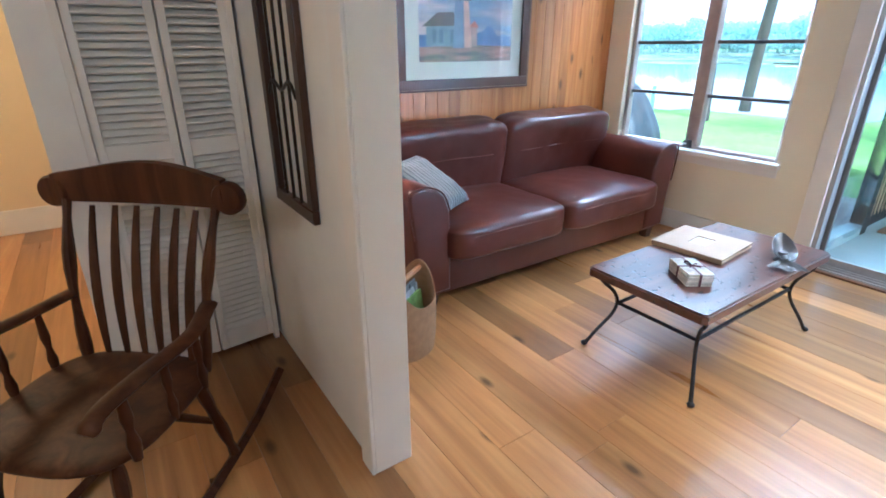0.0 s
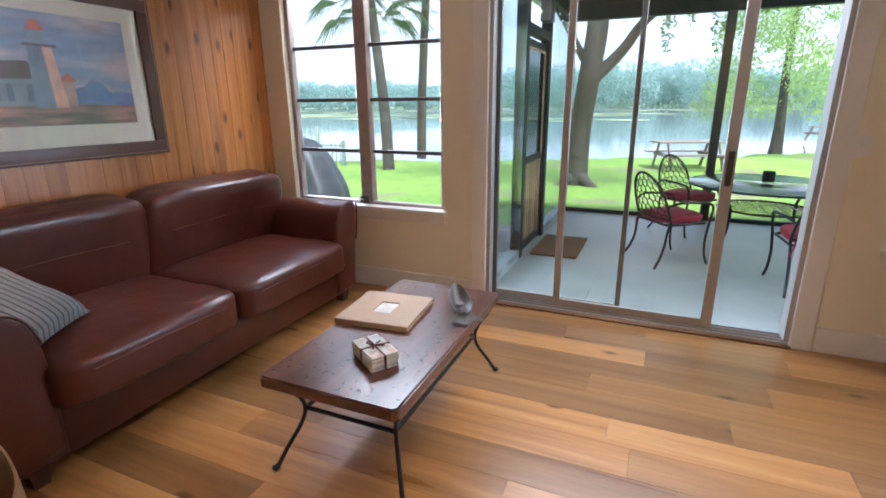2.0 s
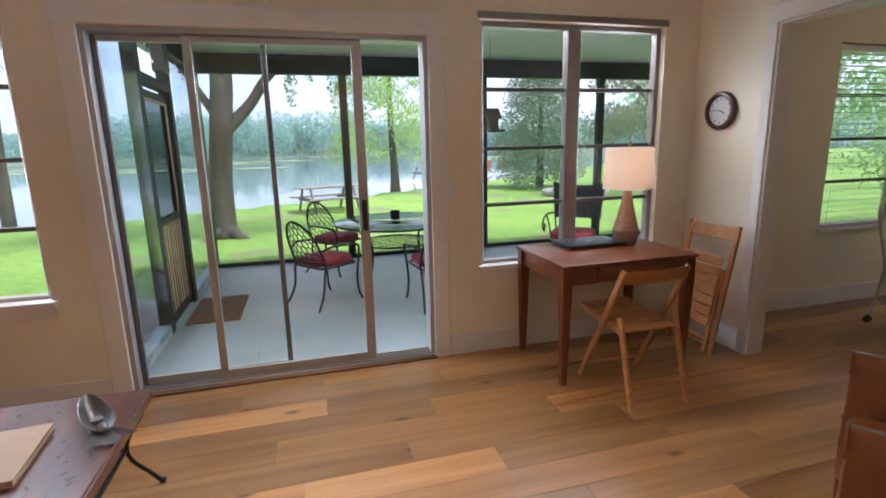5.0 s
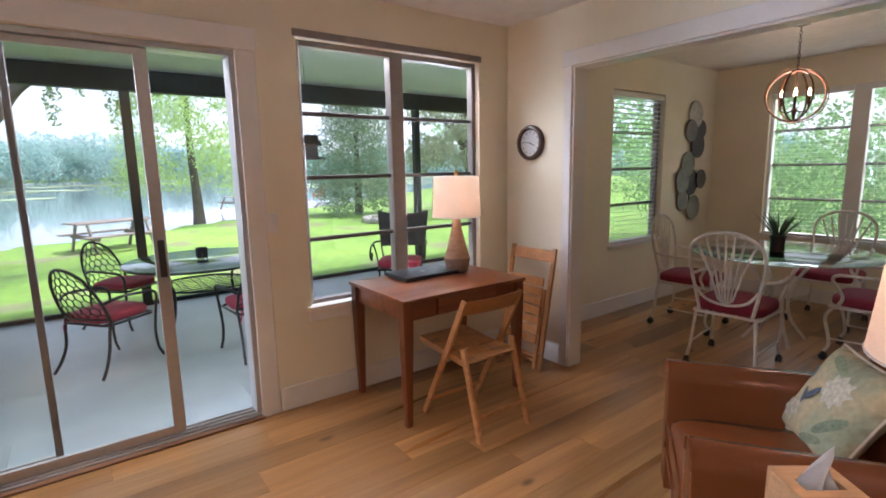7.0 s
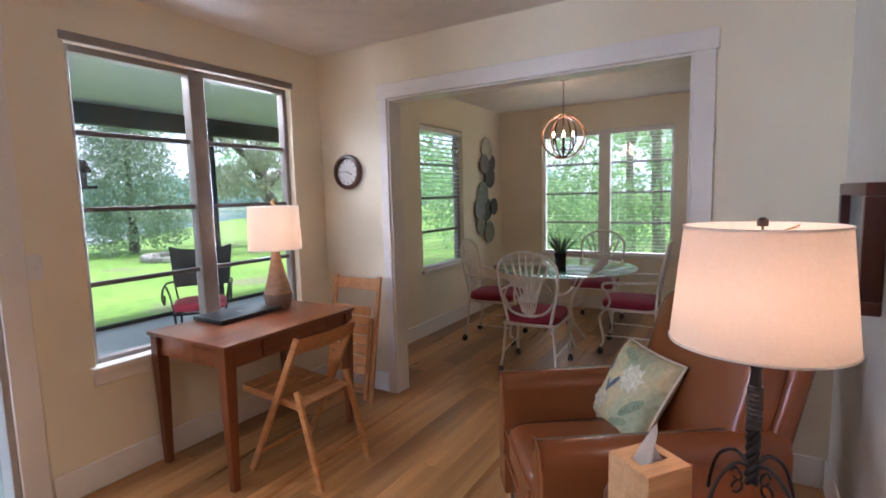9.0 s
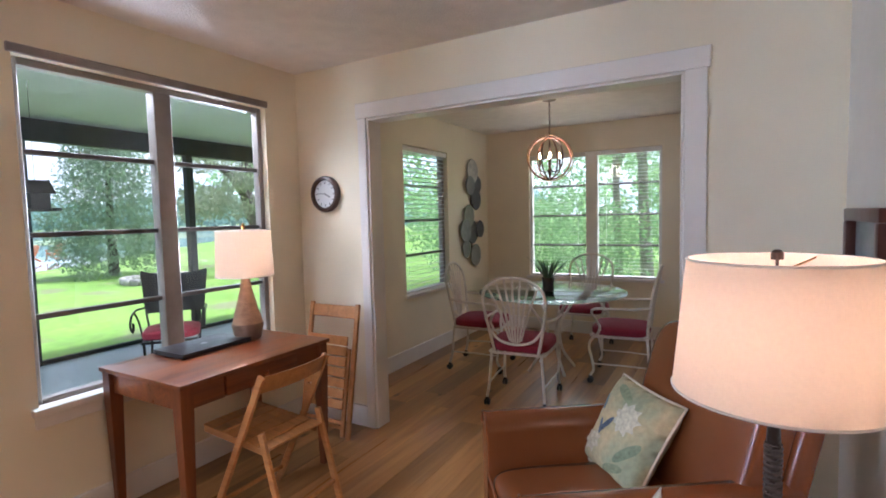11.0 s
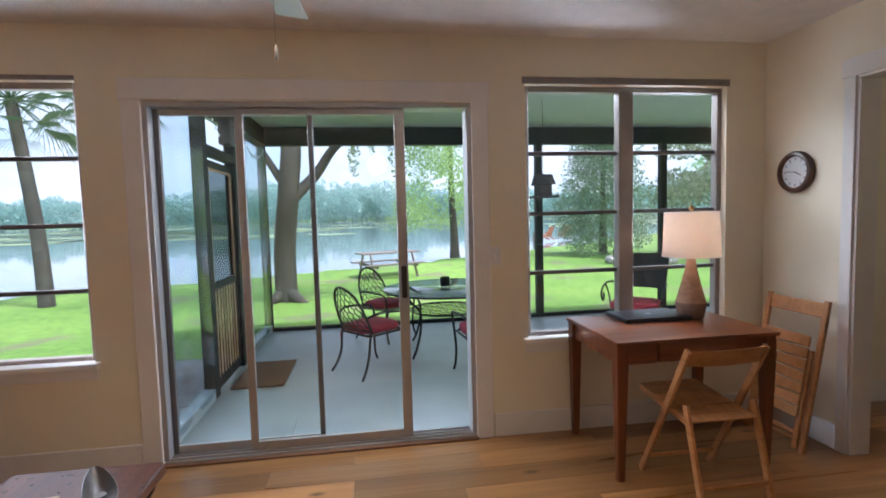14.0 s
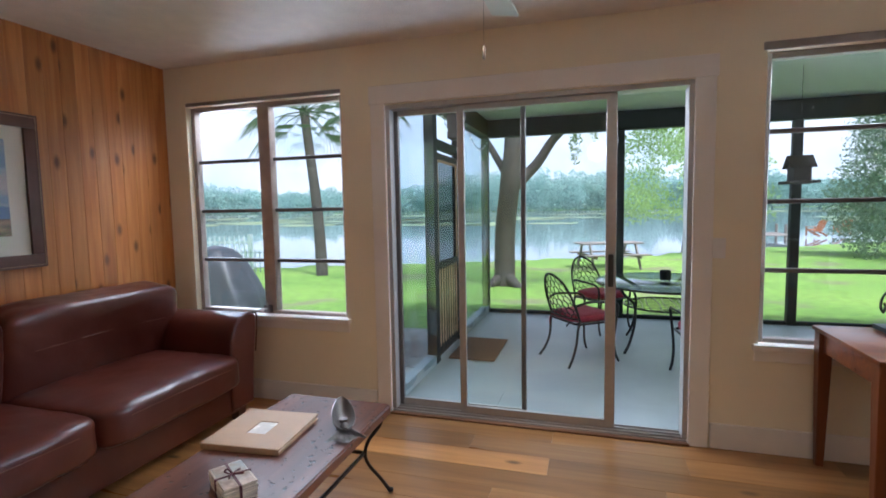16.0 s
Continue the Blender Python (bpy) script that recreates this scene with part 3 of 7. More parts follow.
# one ground sheet that runs on under the lake to the far bank
far = [[bm.verts.new((x, y, z)) for y in ys] for x, z in ((200, -1.6), (300, -1.2), (330, 0.2), (2500, 6))]
prev = [r[-1] for r in grid]
for colm in far:
    for i in range(len(ys) - 1):
        bm.faces.new((prev[i], colm[i], colm[i + 1], prev[i + 1]))
    prev = colm
tagged(finish("ground", bm, LAWN, angle=80), "bright green lawn sloping down to the lake", "lawn", kind="structure")
bm = sheet(1, 1, 64, 3, lambda u, v: Vector((900 * math.cos(2 * math.pi * u), 900 * math.sin(2 * math.pi * u), -3 + 560 * v)))
bmesh.ops.remove_doubles(bm, verts=bm.verts[:], dist=0.01)
tagged(finish("backdrop", bm, HAZE), "pale hazy cloud over the horizon", "sky", kind="structure")
bm = sheet(1, 1, 4, 4, lambda u, v: Vector((8 + 330 * u, -700 + 1400 * v, WATER_Z)))
tagged(finish("water", bm, WATER), "calm lake mirroring the pale sky", "lake", kind="structure")
rng = random.Random(5)
bm = bmesh.new()
for i in range(520):
    x, y = rng.uniform(62, 170), rng.uniform(-120, 130)
    w, d = rng.uniform(2.5, 9), rng.uniform(1.5, 4.5)
    if noise.noise(Vector((x * 0.03, y * 0.02, 4))) < -0.02:
        continue
    vs = [bm.verts.new((x + d * math.cos(a) * rng.uniform(0.7, 1.1), y + w * math.sin(a) * rng.uniform(0.7, 1.1), WATER_Z + 0.02)) for a in [k * math.pi / 4 for k in range(8)]]
    bm.faces.new(vs)
tagged(finish("lily_pads", bm, PADS, smooth=False), "floating beds of pale green lily pads", "water plants", kind="stuff")


def leaf_cards(bag, centre, radius, count, size, rng, flat=1.0, droop=0.0):
    """Adds count small four-cornered leaves, scattered in an ellipsoid, to the list bag."""
    g = np.random.default_rng(rng.randrange(1 << 30))
    p = g.normal(size=(count, 3))
    p *= (g.uniform(0.12, 1, (count, 1)) ** 0.45) / np.linalg.norm(p, axis=1, keepdims=True)
    q = np.array(centre) + p * np.array(radius)
    s = size * g.uniform(0.6, 1.4, (count, 1))
    a = g.uniform(-1, 1, (count, 3)) * (1, 1, flat) - (0, 0, droop)
    a /= np.linalg.norm(a, axis=1, keepdims=True)
    b = np.cross(a, g.normal(size=(count, 3)))
    b /= np.linalg.norm(b, axis=1, keepdims=True)
    bag.append(np.stack([q + a * s * 0.9, q + b * s * 0.38, q - a * s * 0.9, q - b * s * 0.38], axis=1))


def foliage(name, bag, mat, parent=None):
    """One mesh of all the leaves in bag."""
    co = np.concatenate(bag).astype(np.float32)
    n = len(co)
    me = bpy.data.meshes.new(name)
    me.vertices.add(4 * n)
    me.vertices.foreach_set("co", co.ravel())
    me.loops.add(4 * n)
    me.loops.foreach_set("vertex_index", np.arange(4 * n, dtype=np.int32))
    me.polygons.add(n)
    me.polygons.foreach_set("loop_start", np.arange(0, 4 * n, 4, dtype=np.int32))
    me.update(calc_edges=True)
    me.materials.append(mat)
    ob = new(name, me)
    if parent is not None:
        ob.parent = parent
    return ob


# far woods on the other bank
rng = random.Random(11)
bag = []
for k in range(620):
    a = -1.25 + 2.5 * k / 620
    r = rng.uniform(255, 330)
    x, y = r * math.cos(a), r * math.sin(a)
    h = rng.uniform(12.5, 17) * (0.85 + 0.35 * noise.noise(Vector((a * 6, 2, 0)))) * (1 + 0.65 * math.exp(-((a - 0.08) / 0.22) ** 2))
    for j in range(4):
        leaf_cards(bag, (x + rng.uniform(-3, 3), y + rng.uniform(-4, 4), h * (0.18 + 0.2 * j)), (5, 6.4 - j * 0.8, h * 0.24), 120, 0.85, rng)
tagged(foliage("far_woods", bag, LEAFHAZED), "line of woods across the lake, haze tinted into its leaves", "woods", kind="stuff")


def tree(name, at, limbs, leaves, leaf_mat, label, trunk_r=0.2, size=0.16, bark=None, category="tree", seed=1, droop=0.0):
    """limbs: lists of points with radii; leaves: (centre, radius, count), all from the foot of the tree."""
    g = Vector((at[0], at[1], ground_z(*at) - 0.05))
    t = empty(name, Matrix.Translation(g), label, category)
    bm = bmesh.new()
    for pts, r0, r1 in limbs:
        p = smooth_path(pts, 5)
        tube(p, [r0 + (r1 - r0) * (i / (len(p) - 1)) ** 0.8 for i in range(len(p))], 8, bm)
    part("trunk", bm, bark or BARK, t, angle=80)
    rg = random.Random(seed)
    bag = []
    for cen, rad, n in leaves:
        leaf_cards(bag, cen, rad, n, size, rg, droop=droop)
    foliage("crown", bag, leaf_mat, t)
    return t


tree("oak_tree", (11.6, 1.75), [([(0, 0, 0), (0.05, 0.0, 1.2), (-0.1, -0.15, 2.4), (0.1, -0.2, 3.6), (0.2, 0.1, 5.5)], 0.24, 0.20),
                                ([(-0.1, -0.2, 2.2), (0.2, -0.7, 2.75), (0.2, -1.2, 3.4), (0.1, -2.2, 3.9), (0, -3.6, 4.1)], 0.14, 0.06),
                                ([(0, 0, 2.6), (0.3, 0.7, 3.7), (0.4, 1.6, 4.8)], 0.09, 0.04),
                                ([(0, 0, 0.3), (-0.3, 0.35, 0.02), (-0.5, 0.6, -0.1)], 0.16, 0.05), ([(0, 0, 0.3), (-0.3, -0.4, 0.02), (-0.4, -0.8, -0.1)], 0.16, 0.05)],
     [((0.2, -2.5, 4.9), (1.8, 2.4, 1.0), 5000), ((0.3, 1.2, 5.2), (2, 2.2, 1.2), 5000), ((0.2, -0.3, 6.2), (2.4, 3, 1.2), 5000), ((0, -3.4, 3.7), (0.6, 0.9, 0.5), 900), ((0.2, -1.5, 3.05), (0.12, 0.14, 0.45), 130), ((0.2, -2.4, 3.2), (0.12, 0.16, 0.55), 150), ((0.1, -1.9, 3.4), (0.1, 0.1, 0.3), 80)],
     LEAF, "leaning live oak with a curving limb on the lawn", seed=3, size=0.05)
cyp = []
for k in range(26):
    z = 1.7 + k * 0.32
    for s in range(5):
        a = k * 2.4 + s * 1.256
        rr = 3.3 * (1 - k / 36)
        if noise.noise(Vector((k * 0.9, s * 1.7, 3))) < -0.12:
            continue
        cyp.append(((rr * 0.68 * math.cos(a), rr * 0.68 * math.sin(a), z - 0.25), (rr * 0.36, rr * 0.36, 0.40), 260))
tree("cypress_tree", (22.4, -3.75), [([(0, 0, -0.2), (0.05, 0, 1.0), (0, 0.1, 4), (0, 0, 10)], 0.27, 0.05)], cyp, LEAFLIGHT, "tall feathery light green cypress near the shore", size=0.075, seed=4, droop=0.7)


def palm(at, height, lean, seed):
    g = Vector((at[0], at[1], ground_z(*at) - 0.05))
    t = empty("palm_tree", Matrix.Translation(g), "tall cabbage palm with a slim grey trunk", "palm tree", "palms on the lawn")
    p = smooth_path([(0, 0, 0), (lean * 0.25, lean * 0.3, height * 0.4), (lean * 0.5, lean, height)], 8)
    part("trunk", tube(p, [0.17 - 0.05 * i / len(p) for i in range(len(p))], 10), BARK, t, angle=80)
    rg = random.Random(seed)
    top = p[-1]
    bm = bmesh.new()
    for k in range(30):
        a, e = k * 2.39996, 1.15 - 1.9 * (k / 30)
        d = Vector((math.cos(a) * math.cos(e), math.sin(a) * math.cos(e), math.sin(e)))
        side = d.cross(Vector((0, 0, 1))).normalized()
        tube([top, top + d * 0.5, top + d * 1.0 + Vector((0, 0, -0.08))], [0.02, 0.014, 0.008], 4, bm)
        hub = top + d * 1.0 + Vector((0, 0, -0.08))
        for j in range(17):
            f = -1.25 + 2.5 * j / 16
            q = (d * math.cos(f) + side * math.sin(f)).normalized()
            tip = hub + q * rg.uniform(0.75, 1.0) + Vector((0, 0, -0.35 - 0.15 * rg.random()))
            w = q.cross(d).normalized() * 0.018 if q.cross(d).length > 0.01 else Vector((0, 0, 0.018))
            mid = hub + q * 0.45
            bm.faces.new([bm.verts.new(hub), bm.verts.new(mid + w), bm.verts.new(tip), bm.verts.new(mid - w)])
    part("crown", bm, LEAFPALM, t, smooth=False)
    return t


palm((12.75, 7.05), 4.6, 0.55, 1)
palm((16.5, 7.85), 5.6, -0.4, 2)

rng = random.Random(8)
ced = []
for k in range(60):
    z = 0.4 + 5.8 * (k / 60)
    r = (2.0 + 0.5 * math.sin(k * 1.7)) * (1 - (k / 60) ** 1.8) + 0.3
    a = k * 2.4
    ced.append(((r * 0.6 * math.cos(a), r * 0.6 * math.sin(a), z), (0.9, 0.9, 0.55), 480))
tree("cedar_tree", (20.5, -9.8), [([(0, 0, 0), (0, 0, 3), (0, 0, 6.4)], 0.2, 0.04)], ced, LEAFDARK, "dense dark green cedar on the lawn", size=0.065, seed=6)
hang = []
for k in range(34):
    hang.append(((rng.uniform(-3.4, 3.6), rng.uniform(-4.5, 4.5), rng.uniform(2.0, 6.0)), (0.8, 0.8, rng.uniform(0.3, 0.9)), 420))
tree("mossy_oak_tree", (17.5, -14.0), [([(0, 0, 0), (0.1, 0.1, 1.6), (0.3, 0.4, 3), (0.2, 0.2, 6)], 0.4, 0.15), ([(0.2, 0.3, 2.4), (-0.8, 2.0, 3.6), (-1.2, 4.2, 4.4)], 0.2, 0.06), ([(0.2, 0.2, 2.6), (0.6, -2.2, 3.9), (0.4, -4.2, 4.6)], 0.2, 0.06)],
     hang, MOSS, "broad oak with hanging grey-green moss", size=0.085, seed=7, droop=0.9)
# woods close behind the dining room
PALEBARK = material("pale_mottled_bark", (0.30, 0.27, 0.22), 0.9, var=0.3, scale=7, bump=0.6, bump_scale=20, stretch=(1, 1, 0.4))
rng = random.Random(21)
for k, (x, y, h) in enumerate([(2.6, -12.5, 9), (1.0, -11.0, 8), (3.6, -14.5, 10), (-0.6, -13.2, 9), (5.6, -12.6, 9), (-3, -15, 10), (8.5, -16, 10), (12.0, -20, 11), (1.8, -18, 11), (13.5, -12.2, 7)]):
    lv = [((rng.uniform(-1.8, 1.8), rng.uniform(-1.5, 1.5), rng.uniform(1.6, h * 0.8)), (0.85, 0.85, 0.6), 230) for _ in range(17)]
    tree("woodland_tree", (x, y), [([(0, 0, 0), (0.1, 0.05, h * 0.4), (rng.uniform(-0.5, 0.5), 0.1, h)], rng.uniform(0.09, 0.17), 0.04), ([(0.05, 0, h * 0.3), (rng.uniform(-1.4, 1.4), 0.3, h * 0.6)], 0.08, 0.03)],
         lv, LEAFWOOD, "slender woodland tree with sunlit leaves", size=0.055, seed=30 + k, bark=PALEBARK)
bag = []
for k in range(70):
    leaf_cards(bag, (rng.uniform(-7, 9), rng.uniform(-17, -10.3), rng.uniform(-0.1, 1.3)), (1.0, 0.9, 0.7), 420, 0.065, rng, droop=0.2)
tagged(foliage("undergrowth", bag, LEAFWOOD), "bright green palmetto undergrowth", "bushes", kind="stuff")
bag = []
for k in range(150):
    a = rng.uniform(-2.6, -0.62)
    r = rng.uniform(38, 75)
    leaf_cards(bag, (r * math.cos(a) + 2, r * math.sin(a), rng.uniform(0.5, 10)), (3.2, 3.2, 2.4), 240, 0.38, rng)
tagged(foliage("side_woods", bag, LEAFWOOD), "dense green woods beyond the lawn", "woods", kind="stuff")

# ---- porch shell ----
structure("garden_path", boxes([(4.0, 5.3, 1.56, 3.3, -0.30, -0.185), (5.32, 6.9, 1.56, 2.7, -0.30, -0.19)], 0.01), material("worn_path_concrete", (0.36, 0.34, 0.31), 0.9, var=0.2, scale=5, bump=0.3, bump_scale=40, second=(0.24, 0.21, 0.18), second_scale=1.2), "worn concrete slabs outside the screen door", "path")
structure("porch_floor", boxes([(EAST + T, PORCH_X + 0.1, -8.0, PORCH_Y + 0.12, PORCH_Z - 0.25, PORCH_Z)], 0.01), CONCRETE, "smooth pale blue-grey painted concrete porch floor", "floor")
structure("porch_step", boxes([(EAST + T + 0.005, EAST + T + 0.62, -0.75, 0.55, PORCH_Z + 0.0005, PORCH_Z + 0.03)], 0.008), CONCRETE, "low concrete landing at the door", "step")
structure("porch_ceiling", boxes([(EAST + T, PORCH_X + 0.5, -8.0, PORCH_Y + 0.5, PORCH_CEIL, PORCH_CEIL + 0.06)]), PORCHCEIL, "pale grey-green painted porch ceiling", "ceiling")
structure("wall_outer_siding", boxes([(xe1, xe1 + 0.02, -8.0, WR[0] - 0.1, PORCH_Z, PORCH_CEIL), (xe1, xe1 + 0.02, WR[1] + 0.08, DOOR[0] - 0.06, PORCH_Z, PORCH_CEIL), (xe1, xe1 + 0.02, DOOR[1] + 0.06, WL[0] - 0.06, PORCH_Z, PORCH_CEIL)][1:]), WHITE, "white painted outside wall", "wall")
PB = 2.42
structure("porch_beam", boxes([(PORCH_X - 0.06, PORCH_X + 0.08, -8.0, PORCH_Y + 0.08, PB, PORCH_CEIL - 0.002), (EAST + T + 0.001, PORCH_X - 0.061, PORCH_Y - 0.06, PORCH_Y + 0.08, PB, PORCH_CEIL - 0.002)], 0.006), PORCHGREEN, "dark green porch beam", "beam")
bm = bmesh.new()
for y in (PORCH_Y, -0.48, -2.5, -4.46, -6.4):
    box(PORCH_X - 0.05, PORCH_X + 0.05, y - 0.05, y + 0.05, PORCH_Z, PB, bevel=0.006, bm=bm)
for x in (5.24, 6.22):
    box(x - 0.06, x + 0.06, PORCH_Y - 0.05, PORCH_Y + 0.05, PORCH_Z, PB, bevel=0.006, bm=bm)
for r in [(PORCH_X - 0.03, PORCH_X + 0.03, -8.0, PORCH_Y, PORCH_Z, PORCH_Z + 0.05)]:
    box(*r, bevel=0.004, bm=bm)
structure("porch_posts", bm, PORCHGREEN, "dark green porch posts and bottom rail", "post")
structure("porch_kerb", boxes([(EAST + T + 0.003, 5.17, PORCH_Y - 0.05, PORCH_Y + 0.05, PORCH_Z, PORCH_Z + 0.10), (6.29, PORCH_X - 0.06, PORCH_Y - 0.05, PORCH_Y + 0.05, PORCH_Z, PORCH_Z + 0.10)], 0.006), CONCRETE, "pale painted kerb under the porch screens", "kerb")


# ---- living room ----
LEATHER = material("oxblood_leather", (0.090, 0.021, 0.012), 0.30, var=0.10, scale=4, second=(0.066, 0.015, 0.009), second_scale=2.2, spec=0.45, rough_var=0.05, bump=0.18, bump_scale=13)
TAN = material("cognac_leather", (0.185, 0.058, 0.018), 0.26, var=0.06, scale=4, second=(0.150, 0.046, 0.0145), second_scale=1.6, spec=0.6, rough_var=0.0)
STITCH = material("tan_stitching", (0.17, 0.075, 0.05), 0.7)
DARKWOOD = wood("dark_stained_wood", [(0.035, 0.016, 0.010), (0.07, 0.03, 0.018)], "Z", 0.35, per_object=0.1)
IRON = material("hammered_black_iron", (0.035, 0.031, 0.030), 0.42, 0.7, var=0.2, scale=30, bump=0.3, bump_scale=90)
CHERRY = wood("cherry_wood", [(0.125, 0.033, 0.009), (0.19, 0.053, 0.013), (0.25, 0.075, 0.018)], "Y", 0.30, per_object=0.12, coat=0.25)
CHERRYLEG = wood("cherry_wood_leg", [(0.135, 0.036, 0.0105), (0.22, 0.063, 0.017)], "Z", 0.34, per_object=0.12, coat=0.2)
OAKCHAIR = wood("honey_beech_wood", [(0.36, 0.15, 0.042), (0.47, 0.21, 0.062), (0.54, 0.26, 0.085)], "X", 0.38, per_object=0.15, coat=0.15)
BRASS = material("dull_brass", (0.45, 0.28, 0.11), 0.35, 0.9, var=0.1)
LINEN = shade_cloth("linen_lampshade", (0.81, 0.742, 0.655))
BULB = glow("lit_bulb", (1.0, 0.72, 0.46), 5.0)


def bulb(m, watts, color=(1.0, 0.70, 0.50), radius=0.05, name="bulb_light"):
    la = bpy.data.lights.new(name, "POINT")
    la.energy, la.color, la.shadow_soft_size = watts, color, radius
    ob = new(name, la)
    ob.matrix_basis = m
    return ob


def profile_prism(pts, y0, y1, bevel=0.0, seg=2):
    """A closed outline in x and z, drawn out along y."""
    b = bmesh.new()
    f = b.faces.new([b.verts.new((x, y0, z)) for x, z in pts])
    r = bmesh.ops.extrude_face_region(b, geom=[f])
    bmesh.ops.translate(b, verts=[v for v in r["geom"] if isinstance(v, bmesh.types.BMVert)], vec=(0, y1 - y0, 0))
    if bevel:
        b.normal_update()
        ends = [e for e in b.edges if abs(e.verts[0].co.y - e.verts[1].co.y) < 1e-6]
        bmesh.ops.bevel(b, geom=ends, offset=bevel, segments=seg, affect="EDGES", profile=0.6)
    return b


def ribbon(pts, w, t, bm=None):
    """A flat bar along pts, w wide and t thick."""
    return tube(pts, [w / 2] * len(pts), 4, bm, flat=t / w)


def sofa():
    s = empty("sofa", pose(0, 0, 0), "two-seat oxblood leather sofa against the pine wall", "sofa")
    x0, x1, split = 1.30, 3.50, 2.36
    part("base", box(x0 + 0.03, x1 - 0.03, 2.15, 2.97, 0.075, 0.30, bevel=0.02, seg=2), LEATHER, s)
    for a, b, k in ((x0 + 0.16, split, 0), (split, x1 - 0.16, 1)):
        c = part("seat_cushion", add(bmesh.new(), puff((b - a) / 2 + 0.006, 0.42, 0.105, 8, 26, 0.004, k, 0.03), pose((a + b) / 2, 2.46, 0.385)), LEATHER, s, angle=80)
        y = 2.0385
        part("seam", tube(smooth_path([(a + 0.13, y + 0.0025, 0.43), ((a + b) / 2, y, 0.434), (b - 0.13, y + 0.0025, 0.43)], 8), 0.0022, 5), STITCH, c)
    for a, b, k in ((x0 + 0.05, split, 3), (split, x1 - 0.05, 4)):
        m = pose((a + b) / 2, 2.81, 0.672, 10, 0, 0)
        c = part("back_cushion", add(bmesh.new(), puff((b - a) / 2 + 0.012, 0.13, 0.28, 7, 28, 0.006, k), m), LEATHER, s, angle=80)
        w = (b - a) / 2
        part("seam", tube([m @ Vector(q) for q in smooth_path([(-w + 0.13, -0.1285, 0.06), (0, -0.1305, 0.07), (w - 0.13, -0.1285, 0.06)], 8)], 0.0024, 5), STITCH, c)
    part("backrest", box(x0 + 0.05, x1 - 0.05, 2.86, 2.985, 0.2, 0.84, bevel=0.03, seg=2), LEATHER, s)
    prof = [(0.0, 0.10), (0.0, 0.46), (0.01, 0.58), (0.045, 0.67), (0.10, 0.715), (0.18, 0.735), (0.245, 0.722), (0.268, 0.69), (0.262, 0.60), (0.24, 0.45), (0.222, 0.3), (0.21, 0.10)]
    for side, xb in ((1, x1 - 0.17), (-1, x0 + 0.17)):
        pts = [(xb + side * (u - 0.02), z) for u, z in prof]
        if side < 0:
            pts = pts[::-1]
        a = part("arm", profile_prism(pts, 2.13, 2.97, 0.022, 3), LEATHER, s, angle=50)
        arch = [(xb + side * (u - 0.02), 2.133 - 0.004, z) for u, z in prof[2:10]]
        part("piping", tube(smooth_path(arch, 4), 0.005, 6), LEATHER, a)
    for x in (x0 + 0.09, x1 - 0.07):
        for y in (2.2, 2.9):
            b = bmesh.new()
            bmesh.ops.create_cone(b, cap_ends=True, segments=4, radius1=0.038, radius2=0.062, depth=0.12)
            b.transform(pose(x, y, 0.06, 0, 0, 45))
            part("leg", b, DARKWOOD, s)
    return s


sofa()


def striped(name, base, dark, scale, axis):
    m = material(name, base, 0.95, var=0.15, scale=60, bump=0.5, bump_scale=260, sheen=0.3)
    nt, N = m.node_tree, m.node_tree.nodes
    L = nt.links.new
    hs = [n for n in N if n.type == "HUE_SAT"][0]
    co, wv, rp, mx = N.new("ShaderNodeTexCoord"), N.new("ShaderNodeTexWave"), N.new("ShaderNodeValToRGB"), N.new("ShaderNodeMix")
    wv.bands_direction = axis
    wv.inputs["Scale"].default_value, wv.inputs["Distortion"].default_value = scale, 0.3
    rp.color_ramp.elements[0].position, rp.color_ramp.elements[1].position = 0.74, 0.84
    mx.data_type = "RGBA"
    mx.inputs["B"].default_value = (*dark, 1)
    L(co.outputs["Object"], wv.inputs["Vector"])
    L(wv.outputs["Fac"], rp.inputs[0])
    L(rp.outputs[0], mx.inputs["Factor"])
    L(hs.outputs[0], mx.inputs["A"])
    L(mx.outputs["Result"], N["Principled BSDF"].inputs["Base Color"])
    return m


def pillow(name, m, w, h, t, mat, label, piping=None, seed=0):
    b = bmesh.new()
    n = 18
    for side in (1, -1):
        def f(u, v):
            x, y = 2 * u - 1, 2 * v - 1
            pinch = 1 - 0.07 * (1 - x * x) * abs(y) ** 6 - 0.07 * (1 - y * y) * abs(x) ** 6
            z = side * t * ((1 - x ** 4) * (1 - y ** 4)) ** 0.5
            z += 0.006 * noise.noise(Vector((x * 3 + seed, y * 3, side)))
            return Vector((x * w * (1 - 0.06 * (1 - y * y)), y * h * (1 - 0.06 * (1 - x * x)), z)) * (1 if pinch else 1)
        add(b, sheet(1, 1, n, n, f))
    bmesh.ops.remove_doubles(b, verts=b.verts[:], dist=0.0008)
    p = tagged(finish(name, b, mat, angle=80), label, "pillow")
    p.matrix_basis = m
    if piping:
        edge = []
        for k in range(48):
            s = k / 12
            q = [(-1 + 2 * (s % 1), -1), (1, -1 + 2 * (s % 1)), (1 - 2 * (s % 1), 1), (-1, 1 - 2 * (s % 1))][int(s)]
            edge.append((q[0] * w * (1 - 0.06 * (1 - q[1] ** 2)), q[1] * h * (1 - 0.06 * (1 - q[0] ** 2)), 0))
        part("piping", tube(edge, 0.006, 5, closed=True), piping, p)
    return p


